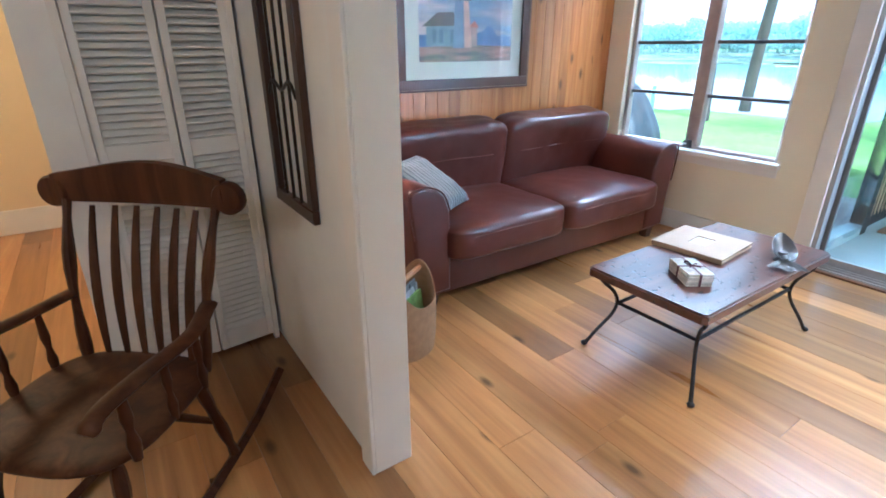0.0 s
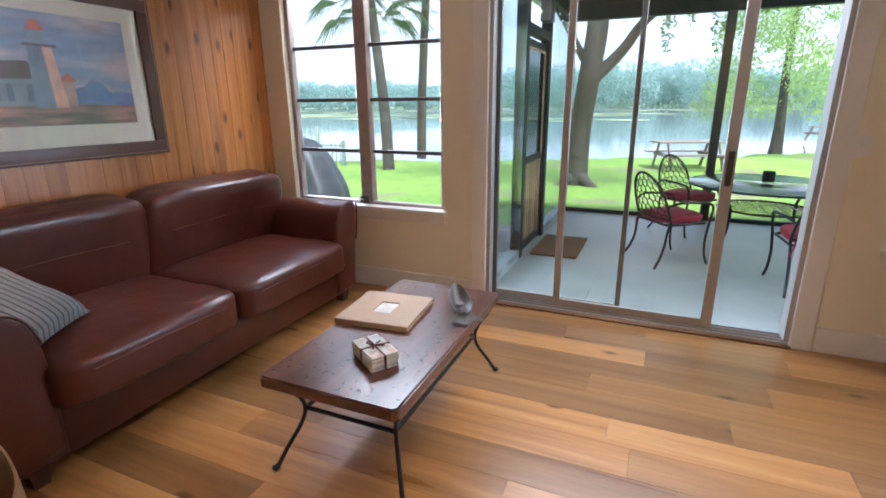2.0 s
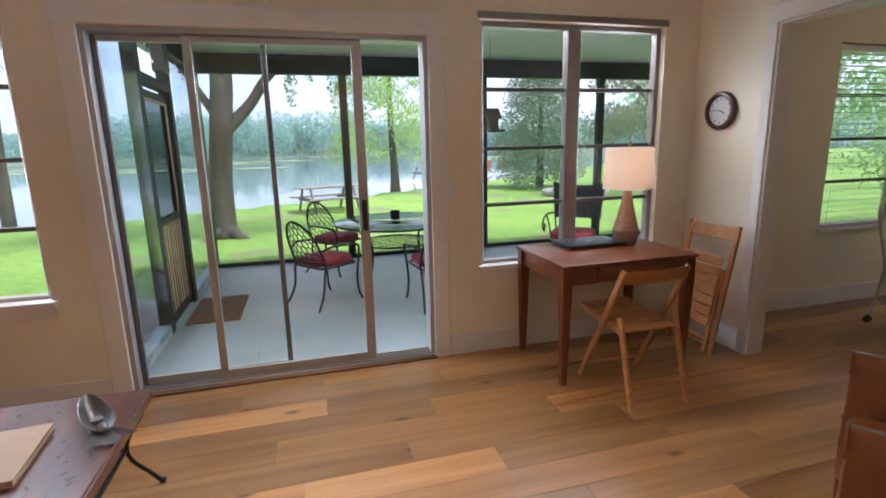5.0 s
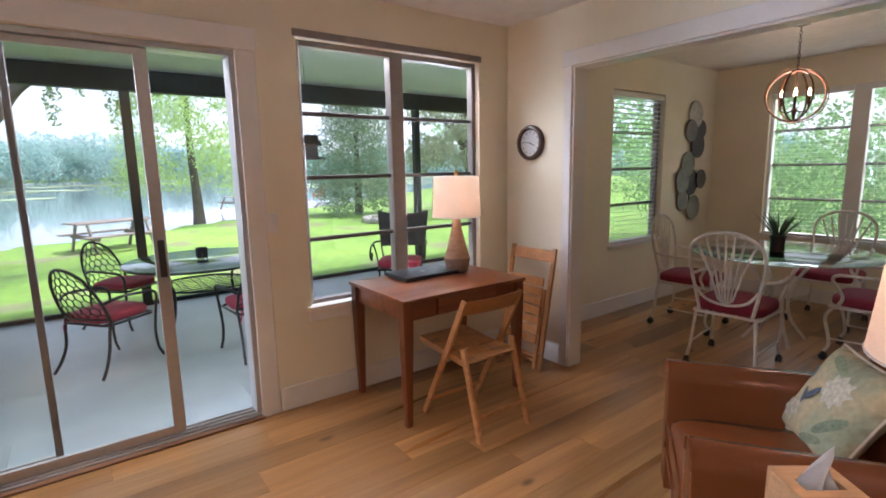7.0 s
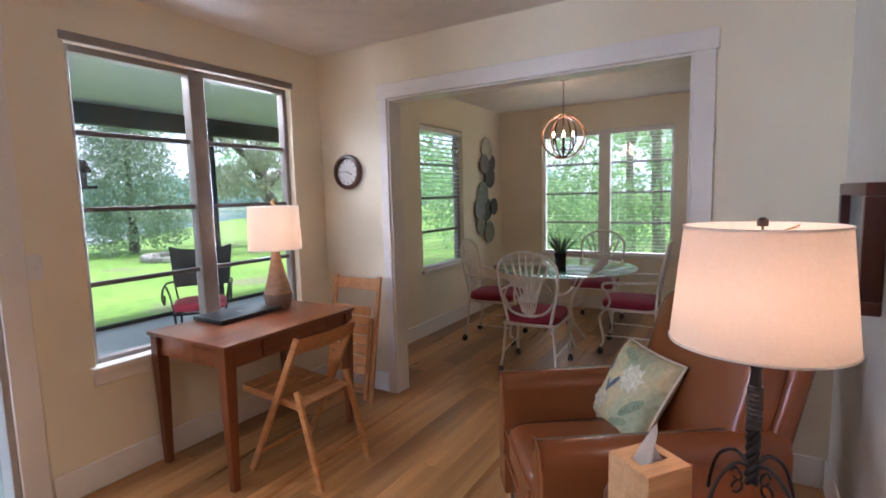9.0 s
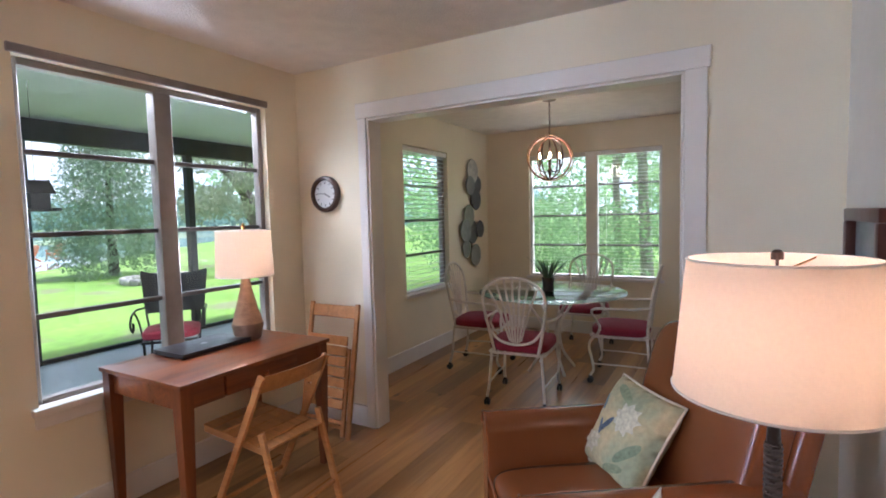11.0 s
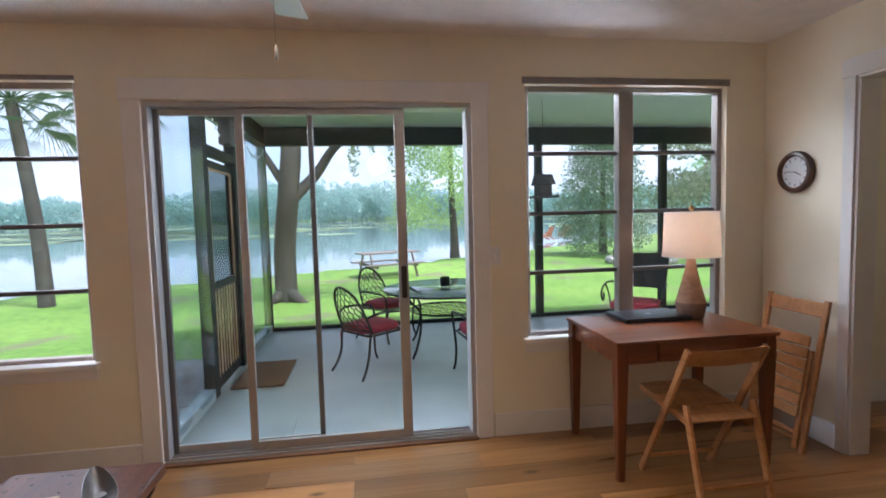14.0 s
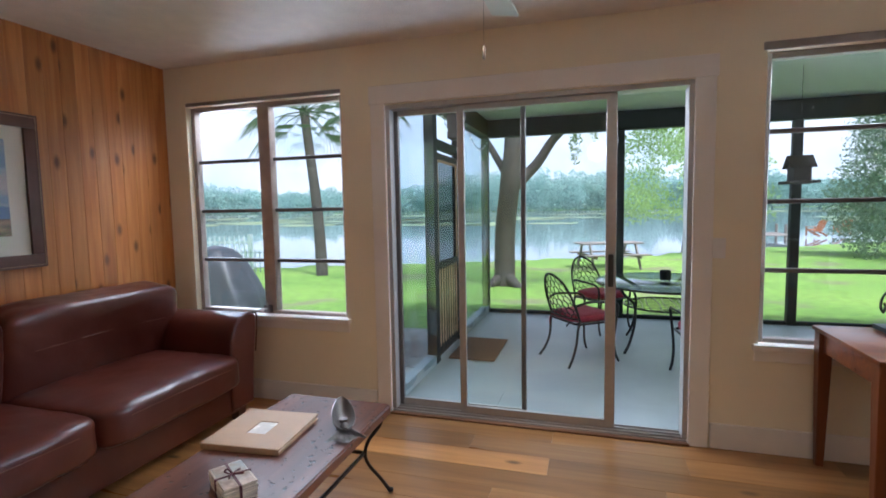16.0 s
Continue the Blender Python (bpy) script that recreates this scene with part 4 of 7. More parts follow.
U, V = Vector((0.855, 0.518, 0)), Vector((-0.44, 0.727, 0.53)).normalized()
pillow("striped_pillow", Matrix.Translation((1.52, 2.44, 0.645)) @ Matrix((U, V, U.cross(V))).transposed().to_4x4(), 0.228, 0.228, 0.075, striped("grey_striped_weave", (0.19, 0.19, 0.18), (0.022, 0.03, 0.034), 9.5, "X"), "grey woven pillow with dark stripes on the sofa")


def coffee_table():
    t = empty("coffee_table", pose(2.343, 1.118, 0), "low coffee table with distressed dark red wood top and iron legs", "coffee table")
    top = wood("distressed_red_wood", [(0.045, 0.014, 0.008), (0.10, 0.032, 0.017), (0.16, 0.06, 0.032)], "X", 0.30, per_object=0.0, coat=0.6, grain=0.6)
    nt, N = top.node_tree, top.node_tree.nodes
    nz, rp, bp = N.new("ShaderNodeTexNoise"), N.new("ShaderNodeMapRange"), N.new("ShaderNodeBump")
    nz.inputs["Scale"].default_value, nz.inputs["Detail"].default_value = 34, 3
    N["Principled BSDF"].inputs["Coat Roughness"].default_value = 0.2
    rp.inputs[1].default_value, rp.inputs[2].default_value = 0.335, 0.375
    bp.inputs["Strength"].default_value, bp.inputs["Distance"].default_value = 0.8, 0.004
    co = N.new("ShaderNodeTexCoord")
    nt.links.new(co.outputs["Object"], nz.inputs["Vector"])
    nt.links.new(nz.outputs[0], rp.inputs[0])
    nt.links.new(rp.outputs[0], bp.inputs["Height"])
    nt.links.new(bp.outputs[0], N["Principled BSDF"].inputs["Normal"])
    nt.links.new(bp.outputs[0], N["Principled BSDF"].inputs["Coat Normal"])
    # dark worm holes and dents in the varnish
    base = N["Principled BSDF"].inputs["Base Color"]
    hole = N.new("ShaderNodeMix")
    hole.data_type = "RGBA"
    hole.inputs["A"].default_value = (0.006, 0.004, 0.003, 1)
    nt.links.new(base.links[0].from_socket, hole.inputs["B"])
    nt.links.new(rp.outputs[0], hole.inputs["Factor"])
    nt.links.new(hole.outputs["Result"], base)
    hx, hy = 0.571, 0.291
    b = bmesh.new()
    c = 0.018
    pts = [(-hx + c, -hy), (hx - c, -hy), (hx, -hy + c), (hx, hy - c), (hx - c, hy), (-hx + c, hy), (-hx, hy - c), (-hx, -hy + c)]
    f = b.faces.new([b.verts.new((x, y, 0.403)) for x, y in pts])
    r = bmesh.ops.extrude_face_region(b, geom=[f])
    bmesh.ops.translate(b, verts=[v for v in r["geom"] if isinstance(v, bmesh.types.BMVert)], vec=(0, 0, 0.042))
    b.normal_update()
    bmesh.ops.bevel(b, geom=[e for e in b.edges if e.verts[0].co.z > 0.44 and e.verts[1].co.z > 0.44], offset=0.008, segments=3, affect="EDGES")
    part("tabletop", b, top, t)
    ring = 0.245
    cx, cy = hx - 0.125, hy - 0.07
    for sx in (-1, 1):
        for sy in (-1, 1):
            def q(d, z):
                return (sx * (cx + d), sy * (cy + d * 0.75), z)
            p = smooth_path([q(0.055, 0.400), q(0.045, 0.36), q(-0.002, 0.305), q(-0.02, ring), q(-0.005, 0.18), q(0.045, 0.09), q(0.075, 0.03), q(0.085, 0.012)], 5)
            n = len(p)
            leg = part("leg", tube(p, [0.0105 - 0.002 * math.sin(math.pi * i / n) for i in range(n)], 8), IRON, t)
            bmf = bmesh.new()
            bmesh.ops.create_uvsphere(bmf, u_segments=10, v_segments=6, radius=0.017)
            bmf.transform(Matrix.Translation(q(0.088, 0.013)) @ Matrix.Diagonal((1, 1, 0.72, 1)))
            part("foot", bmf, IRON, leg)
    e = 0.02
    for a, b2 in (((-cx + e, -cy + e), (cx - e, -cy + e)), ((-cx + e, cy - e), (cx - e, cy - e)), ((-cx + e, -cy + e), (-cx + e, cy - e)), ((cx - e, -cy + e), (cx - e, cy - e))):
        part("stretcher", tube([(*a, ring), ((a[0] + b2[0]) / 2, (a[1] + b2[1]) / 2, ring + 0.001), (*b2, ring)], 0.0095, 6), IRON, t)
    part("apron_ring", boxes([(-hx + 0.03, hx - 0.03, -hy + 0.03, -hy + 0.042, 0.388, 0.4025), (-hx + 0.03, hx - 0.03, hy - 0.042, hy - 0.03, 0.388, 0.4025), (-hx + 0.03, -hx + 0.042, -hy + 0.03, hy - 0.03, 0.388, 0.4025), (hx - 0.042, hx - 0.03, -hy + 0.03, hy - 0.03, 0.388, 0.4025)]), IRON, t)
    return t


coffee_table()
TT = 0.4455


def album():
    a = empty("photo_album", pose(2.462, 1.252, TT, 0, 0, 5.3), "peach leather photo album with a window in its cover", "photo album")
    peach = material("peach_leatherette", (0.42, 0.285, 0.165), 0.5, var=0.06, scale=20, bump=0.15, bump_scale=300)
    s = 0.178
    part("back_cover", box(-s, s, -s, s, 0, 0.005, bevel=0.002), peach, a)
    part("pages", box(-s + 0.006, s - 0.008, -s + 0.008, s - 0.008, 0.005, 0.019), material("page_block", (0.62, 0.5, 0.36), 0.8, var=0.15, scale=40, stretch=(1, 1, 12)), a)
    part("front_cover", boxes([(-s, s, -s, -0.045, 0.019, 0.025), (-s, s, 0.045, s, 0.019, 0.025), (-s, -0.06, -0.045, 0.045, 0.019, 0.025), (0.06, s, -0.045, 0.045, 0.019, 0.025)]), peach, a)
    part("cover_window", box(-0.06, 0.06, -0.045, 0.045, 0.019, 0.0215), material("window_photo", (0.72, 0.70, 0.63), 0.25, var=0.1, scale=25), a)
    part("spine", box(-s - 0.004, -s, -s, s, 0, 0.025, bevel=0.002), peach, a)


album()


def card_stack():
    c = empty("photo_stack", pose(2.05, 1.068, TT, 0, 0, 55), "stack of photo cards tied with a dark ribbon", "photo stack")
    rng = random.Random(3)
    pap = material("photo_paper", (0.66, 0.60, 0.50), 0.6, var=0.2, scale=30, per_object=0.25)
    z = 0.0
    for k in range(12):
        h = 0.0045
        b = box(-0.092, 0.092, -0.056, 0.056, z, z + h - 0.0006)
        b.transform(pose(rng.uniform(-0.003, 0.003), rng.uniform(-0.003, 0.003), 0, 0, 0, rng.uniform(-2.5, 2.5)))
        part("card", b, pap, c, smooth=False)
        z += h
    pic = material("top_photo_print", (0.55, 0.42, 0.30), 0.35, var=0.5, scale=18, second=(0.16, 0.24, 0.26), second_scale=9)
    part("top_photo", box(-0.088, 0.088, -0.052, 0.052, z, z + 0.0012), pic, c, smooth=False)
    rib = material("burgundy_ribbon", (0.09, 0.012, 0.02), 0.5, var=0.2, scale=40)
    part("ribbon", boxes([(-0.004, 0.004, -0.061, 0.061, 0.0, z + 0.003), (-0.097, 0.097, -0.004, 0.004, 0.0, z + 0.003)]), rib, c)
    bow = bmesh.new()
    for s in (-1, 1):
        tube(smooth_path([(0, 0, z + 0.004), (s * 0.02, 0.012, z + 0.016), (s * 0.03, 0.02, z + 0.007), (s * 0.012, 0.012, z + 0.005), (0, 0, z + 0.004)], 4), 0.002, 4, bow, flat=1.6)
        tube(smooth_path([(0, 0, z + 0.004), (s * 0.012, -0.016, z + 0.006), (s * 0.02, -0.032, z + 0.005)], 4), 0.002, 4, bow, flat=1.6)
    part("bow", bow, rib, c)


card_stack()


def shell_dish():
    silver = material("worn_pewter", (0.17, 0.16, 0.15), 0.42, 0.7, var=0.15, scale=16, bump=0.2, bump_scale=45)
    d = empty("pewter_shell", pose(2.585, 0.92, TT, 0, 0, 32), "pewter shell-shaped dish with a flared tail", "dish")

    def f(u, v):
        a, r = 2 * math.pi * u, v
        x, y = 0.125 * r * math.cos(a), 0.052 * r * math.sin(a) * (1 - 0.22 * math.cos(a))
        return Vector((x + 0.03, y, 0.010 + 0.040 * r ** 2.2 * (1 + 0.25 * math.cos(a))))

    b = sheet(1, 1, 28, 10, f)
    bmesh.ops.remove_doubles(b, verts=b.verts[:], dist=0.0005)
    bmesh.ops.solidify(b, geom=b.faces[:], thickness=0.004)
    b.transform(Matrix.Translation((-0.085, 0, 0.026)) @ pose(0, 0, 0, 0, -9, 0) @ Matrix.Translation((0.085, 0, -0.026)))
    part("bowl", b, silver, d, angle=70)
    t = sheet(1, 1, 20, 8, lambda u, v: Vector((-0.07 - (0.075 + 0.012 * math.cos(2 * math.pi * (u - 0.5) * 2)) * v, (u - 0.5) * (0.05 + 0.13 * v), 0.036 - 0.026 * v + 0.012 * v * abs(2 * u - 1) + 0.002 * math.sin(u * 40) * v)))
    bmesh.ops.solidify(t, geom=t.faces[:], thickness=0.005)
    tube([(-0.05, 0, 0.036), (-0.085, 0, 0.034)], [0.020, 0.012], 8, t)
    part("tail", t, silver, d, angle=70)
    part("foot", lathe([(0.036, 0), (0.034, 0.004), (0.018, 0.02), (0.02, 0.045)], 14, (0.012, 0, 0)), silver, d)


shell_dish()


def picture():
    px0, px1, z0, z1, y = 1.665, 2.827, 1.118, 2.01, NORTH - 0.004
    p = empty("framed_picture", pose(0, 0, 0), "brown framed lighthouse print with a wide white mat", "picture")
    brown = material("brown_leather_frame", (0.105, 0.045, 0.028), 0.4, var=0.15, scale=14, bump=0.1, bump_scale=120)
    fw = 0.078
    rail = [(px0, px1, z0, z0 + fw), (px0, px1, z1 - fw, z1), (px0, px0 + fw, z0 + fw, z1 - fw), (px1 - fw, px1, z0 + fw, z1 - fw)]
    for a, b, c, d in rail:
        part("frame_rail", box(a, b, y - 0.032, y, c, d, bevel=0.005, seg=2), brown, p)
    tan = material("frame_stitch_line", (0.40, 0.26, 0.16), 0.5)
    e = 0.012
    part("frame_line", boxes([(px0 + e, px1 - e, y - 0.0345, y - 0.031, z0 + e, z0 + e + 0.003), (px0 + e, px1 - e, y - 0.0345, y - 0.031, z1 - e - 0.003, z1 - e), (px0 + e, px0 + e + 0.003, y - 0.0345, y - 0.031, z0 + e, z1 - e), (px1 - e - 0.003, px1 - e, y - 0.0345, y - 0.031, z0 + e, z1 - e)]), tan, p)
    part("mat_board", box(px0 + fw, px1 - fw, y - 0.014, y - 0.004, z0 + fw, z1 - fw), material("mat_board_paper", (0.74, 0.66, 0.58), 0.8, var=0.03, scale=20), p, smooth=False)
    ix0, ix1, iz0, iz1 = px0 + 0.19, px1 - 0.175, z0 + 0.19, z1 - 0.155
    w, h = ix1 - ix0, iz1 - iz0

    def flat(name, pts, lift, col, second=None, sc=6.0, st=(1, 1, 1)):
        b = bmesh.new()
        f = b.faces.new([b.verts.new((ix0 + u * w, y - 0.0145 - lift, iz0 + v * h)) for u, v in pts])
        r = bmesh.ops.extrude_face_region(b, geom=[f])
        bmesh.ops.translate(b, verts=[q for q in r["geom"] if isinstance(q, bmesh.types.BMVert)], vec=(0, 0.0007, 0))
        return part(name, b, material("print_" + name, [min(0.9, q * 1.7) for q in col], 0.6, var=0.14, scale=14, second=[min(0.9, q * 1.7) for q in second] if second else None, second_scale=sc, stretch=st), p, smooth=False)

    flat("sky", [(0, 0), (1, 0), (1, 1), (0, 1)], 0.0005, (0.16, 0.20, 0.29), (0.40, 0.30, 0.29), 3.2, (0.6, 1, 2.6))
    flat("mountain", [(0.5, 0.2), (1, 0.2), (1, 0.3), (0.9, 0.33), (0.84, 0.30), (0.78, 0.40), (0.72, 0.43), (0.66, 0.36), (0.5, 0.31)], 0.0014, (0.09, 0.13, 0.24), (0.14, 0.19, 0.30))
    flat("sea", [(0, 0.15), (1, 0.15), (1, 0.30), (0, 0.31)], 0.0022, (0.08, 0.11, 0.22), (0.12, 0.15, 0.27))
    flat("beach", [(0, 0), (1, 0), (1, 0.18), (0.5, 0.20), (0, 0.17)], 0.0030, (0.10, 0.075, 0.07), (0.26, 0.14, 0.11), 9, (0.5, 1, 3))
    flat("house_wall", [(0.07, 0.18), (0.40, 0.18), (0.40, 0.42), (0.07, 0.40)], 0.0038, (0.15, 0.17, 0.20))
    flat("house_roof", [(0.03, 0.40), (0.18, 0.56), (0.34, 0.57), (0.42, 0.42)], 0.0046, (0.09, 0.06, 0.06))
    flat("annex", [(0.52, 0.18), (0.60, 0.18), (0.60, 0.42), (0.52, 0.42)], 0.0040, (0.30, 0.19, 0.16))
    flat("annex_roof", [(0.50, 0.41), (0.57, 0.48), (0.62, 0.40)], 0.0046, (0.30, 0.11, 0.08))
    flat("tower_shade", [(0.34, 0.16), (0.47, 0.16), (0.45, 0.70), (0.36, 0.70)], 0.0054, (0.15, 0.17, 0.23))
    flat("tower_lit", [(0.46, 0.16), (0.54, 0.16), (0.50, 0.70), (0.445, 0.70)], 0.0062, (0.45, 0.27, 0.21))
    flat("gallery", [(0.335, 0.70), (0.53, 0.70), (0.53, 0.725), (0.335, 0.725)], 0.0070, (0.12, 0.10, 0.12))
    flat("lantern", [(0.38, 0.725), (0.47, 0.725), (0.47, 0.84), (0.38, 0.84)], 0.0070, (0.20, 0.24, 0.30))
    flat("lantern_roof", [(0.37, 0.84), (0.48, 0.84), (0.445, 0.93), (0.405, 0.93)], 0.0078, (0.33, 0.10, 0.07))
    for k, u in enumerate((0.13, 0.20, 0.31)):
        flat("house_window", [(u, 0.22), (u + 0.035, 0.22), (u + 0.035, 0.37), (u, 0.37)], 0.0046, (0.10, 0.11, 0.15))
    g = part("glazing", box(px0 + fw - 0.004, px1 - fw + 0.004, y - 0.0265, y - 0.0245, z0 + fw - 0.004, z1 - fw + 0.004), GLASS, p, smooth=False)
    g.visible_shadow = False


picture()


def magazine_basket():
    b = empty("magazine_basket", pose(1.06, 1.905, 0, 0, 0, -57), "tan felt basket with a wooden handle, full of magazines", "basket")
    felt = material("tan_felt", (0.36, 0.21, 0.10), 0.95, var=0.12, scale=30, bump=0.5, bump_scale=220)

    def f(u, v):
        a = 2 * math.pi * u
        rim = 0.265 + 0.15 * abs(math.sin(a)) ** 3.0
        z = v * rim
        k = 0.86 + 0.14 * math.sin(min(v * 1.8, 1.57))
        pinch = 1 - 0.16 * v ** 2 * abs(math.sin(a)) ** 2
        return Vector((0.155 * k * math.cos(a) * (1 - 0.12 * v), 0.195 * k * math.sin(a) * pinch, z))

    s = sheet(1, 1, 44, 9, f)
    s.faces.new([v for v in s.verts if v.co.z < 1e-6][:-1])
    bmesh.ops.remove_doubles(s, verts=s.verts[:], dist=0.0005)
    bmesh.ops.recalc_face_normals(s, faces=s.faces)
    bmesh.ops.solidify(s, geom=s.faces[:], thickness=0.007)
    part("body", s, felt, b, angle=60)
    part("handle", tube([(0, -0.165, 0.372), (0, 0, 0.372), (0, 0.165, 0.372)], 0.0135, 12), OAKCHAIR, b)
    rng = random.Random(4)
    for k, (x, c, h, tilt) in enumerate([(-0.07, (0.55, 0.53, 0.45), 0.30, 14), (-0.045, (0.16, 0.24, 0.08), 0.31, 9), (0.03, (0.10, 0.11, 0.12), 0.33, -6), (0.05, (0.30, 0.32, 0.34), 0.30, -10), (0.075, (0.20, 0.30, 0.08), 0.27, -15), (0.0, (0.62, 0.60, 0.56), 0.24, 2)]):
        m = box(-0.005, 0.005, -0.10, 0.10, 0, h, bevel=0.0012)
        m.transform(pose(x * 0.75, rng.uniform(-0.015, 0.015), 0.012, 0, tilt * 0.5, rng.uniform(-6, 6)))
        mg = tagged(finish("magazine", m, material("magazine_cover", c, 0.3, var=0.4, scale=16, second=[min(1, q * 1.7) for q in c], second_scale=9)), "glossy magazine standing in the felt basket", "magazine", "magazines in the basket")
        mg.matrix_basis = pose(1.06, 1.905, 0, 0, 0, -57)


magazine_basket()


def drum_shade(r0, r1, z0, z1, parent, mat=None, t=0.0025):
    b = lathe([(r0, z0), (r1, z1), (r1 - t, z1), (r0 - t, z0), (r0, z0)], 48, cap=False)
    sh = part("shade", b, mat or LINEN, parent, angle=80)
    for r, z in ((r0, z0), (r1, z1)):
        part("shade_ring", tube([(r * math.cos(a), r * math.sin(a), z) for a in [k * math.pi / 24 for k in range(48)]], 0.003, 5, closed=True), WHITE, sh)
    sp = bmesh.new()
    for k in range(3):
        a = k * 2.094
        tube([(0, 0, z1 - 0.03), (r1 * math.cos(a), r1 * math.sin(a), z1 - 0.006)], 0.0022, 5, sp)
    part("spider", sp, BRASS, sh)
    return sh


def floor_lamp():
    l = empty("floor_lamp", pose(0.985, 2.50, 0), "floor lamp with a white drum shade beside the sofa", "floor lamp")
    part("base", lathe([(0.13, 0), (0.13, 0.015), (0.05, 0.03), (0.015, 0.06)], 28), IRON, l)
    part("pole", lathe([(0.011, 0.05), (0.011, 1.36)], 12), IRON, l)
    drum_shade(0.20, 0.17, 1.285, 1.57, l)
    part("bulb", lathe([(0.012, 1.36), (0.03, 1.40), (0.03, 1.43), (0.01, 1.46)], 12), BULB, l)


floor_lamp()


def desk():
    d = empty("desk", pose(3.44, -1.752, 0), "cherry wood writing desk with one drawer under the window", "desk")
    hx, hy = 0.335, 0.472
    part("desktop", box(-hx, hx, -hy, hy, 0.738, 0.760, bevel=0.004, seg=2), CHERRY, d)
    a = 0.03
    part("apron", box(hx - a - 0.018, hx - a, -hy + 0.07, hy - 0.07, 0.63, 0.738), CHERRY, d)
    part("apron", box(-hx + 0.07, hx - 0.07, hy - a - 0.018, hy - a, 0.63, 0.738), CHERRY, d)
    part("apron", box(-hx + 0.07, hx - 0.07, -hy + a, -hy + a + 0.018, 0.63, 0.738), CHERRY, d)
    part("apron", box(-hx + a, -hx + a + 0.018, -hy + 0.07, -0.23, 0.63, 0.738), CHERRY, d)
    part("apron", box(-hx + a, -hx + a + 0.018, 0.23, hy - 0.07, 0.63, 0.738), CHERRY, d)
    dr = part("drawer", box(-hx + a - 0.012, -hx + a + 0.02, -0.225, 0.225, 0.634, 0.733, bevel=0.005, seg=2), CHERRY, d)
    part("knob", add(bmesh.new(), lathe([(0.006, 0), (0.006, 0.012), (0.014, 0.018), (0.013, 0.026), (0.004, 0.03)], 14), pose(-hx + a - 0.012, 0, 0.684, 0, -90, 0)), CHERRYLEG, dr)
    for sx in (-1, 1):
        for sy in (-1, 1):
            b = bmesh.new()
            rows = [(0.0, 0.019), (0.62, 0.031), (0.738, 0.031)]
            x, y = sx * (hx - 0.045), sy * (hy - 0.04)
            rings = [[b.verts.new((x + u * r + sx * (0.031 - r) * 0, y + v * r, z)) for u, v in ((-1, -1), (1, -1), (1, 1), (-1, 1))] for z, r in rows]
            for p, q in zip(rings, rings[1:]):
                for k in range(4):
                    b.faces.new((p[k], p[(k + 1) % 4], q[(k + 1) % 4], q[k]))
            b.faces.new(rings[0][::-1])
            b.faces.new(rings[-1])
            bmesh.ops.bevel(b, geom=[e for e in b.edges if abs(e.verts[0].co.z - e.verts[1].co.z) > 0.05], offset=0.004, segments=2, affect="EDGES")
            part("leg", b, CHERRYLEG, d)
    return d


desk()


def desk_lamp():
    l = empty("table_lamp", pose(3.56, -2.01, 0.7602), "lit table lamp with a carved wooden cone base and linen shade", "table lamp")
    tanwood = material("carved_mango_wood", (0.40, 0.24, 0.14), 0.6, var=0.18, scale=18, bump=0.6, bump_scale=70, stretch=(1, 1, 2.2), second=(0.31, 0.17, 0.09))
    prof = [(0.070, 0.0), (0.078, 0.008), (0.094, 0.085), (0.092, 0.095)]
    part("foot", lathe([(0.066, 0), (0.074, 0.006), (0.092, 0.09), (0.088, 0.098)], 28), material("darker_carved_wood", (0.22, 0.13, 0.085), 0.6, var=0.2, scale=20, bump=0.5, bump_scale=80), l)
    part("body", lathe([(0.088, 0.098), (0.086, 0.105), (0.060, 0.2), (0.036, 0.30), (0.026, 0.365), (0.024, 0.375)], 28), tanwood, l)
    part("neck", lathe([(0.010, 0.375), (0.010, 0.43), (0.016, 0.43), (0.016, 0.47)], 14), BRASS, l)
    drum_shade(0.166, 0.155, 0.385, 0.655, l)
    part("bulb", lathe([(0.014, 0.47), (0.03, 0.51), (0.03, 0.54), (0.01, 0.565)], 14), BULB, l)
    part("finial", lathe([(0.003, 0.62), (0.003, 0.66), (0.012, 0.668), (0.014, 0.682), (0.006, 0.70)], 12), BRASS, l)


desk_lamp()


def laptop():
    l = empty("laptop", pose(3.628, -1.755, 0.7602, 0, 0, 0), "closed black laptop lying on the desk", "laptop")
    blk = material("black_laptop_shell", (0.018, 0.018, 0.02), 0.35, var=0.1, scale=30)
    part("base", box(-0.145, 0.125, -0.215, 0.215, 0.003, 0.017, bevel=0.004, seg=2), blk, l)
    lid = part("lid", box(-0.145, 0.125, -0.215, 0.215, 0.018, 0.027, bevel=0.003, seg=2), blk, l)
    part("badge", lathe([(0.018, 0.0271), (0.018, 0.0276)], 20, (-0.01, 0, 0)), material("grey_badge", (0.3, 0.3, 0.3), 0.3, 0.8), lid)
    for x in (-0.13, 0.11):
        for y in (-0.2, 0.2):
            part("rubber_foot", lathe([(0.008, 0), (0.008, 0.004)], 10, (x, y, 0)), blk, l)


laptop()


def bar(p, q, w, t, up=(0, 1, 0), bevel=0.003):
    """A straight flat bar from p to q, w across and t thick along up."""
    p, q = Vector(p), Vector(q)
    d = (q - p).normalized()
    u = Vector(up)
    u = (u - d * u.dot(d)).normalized()
    v = d.cross(u)
    b = box(-w / 2, w / 2, -t / 2, t / 2, 0, (q - p).length, bevel=bevel)
    m = Matrix((v, u, d)).transposed().to_4x4()
    m.translation = p
    b.transform(m)
    return b


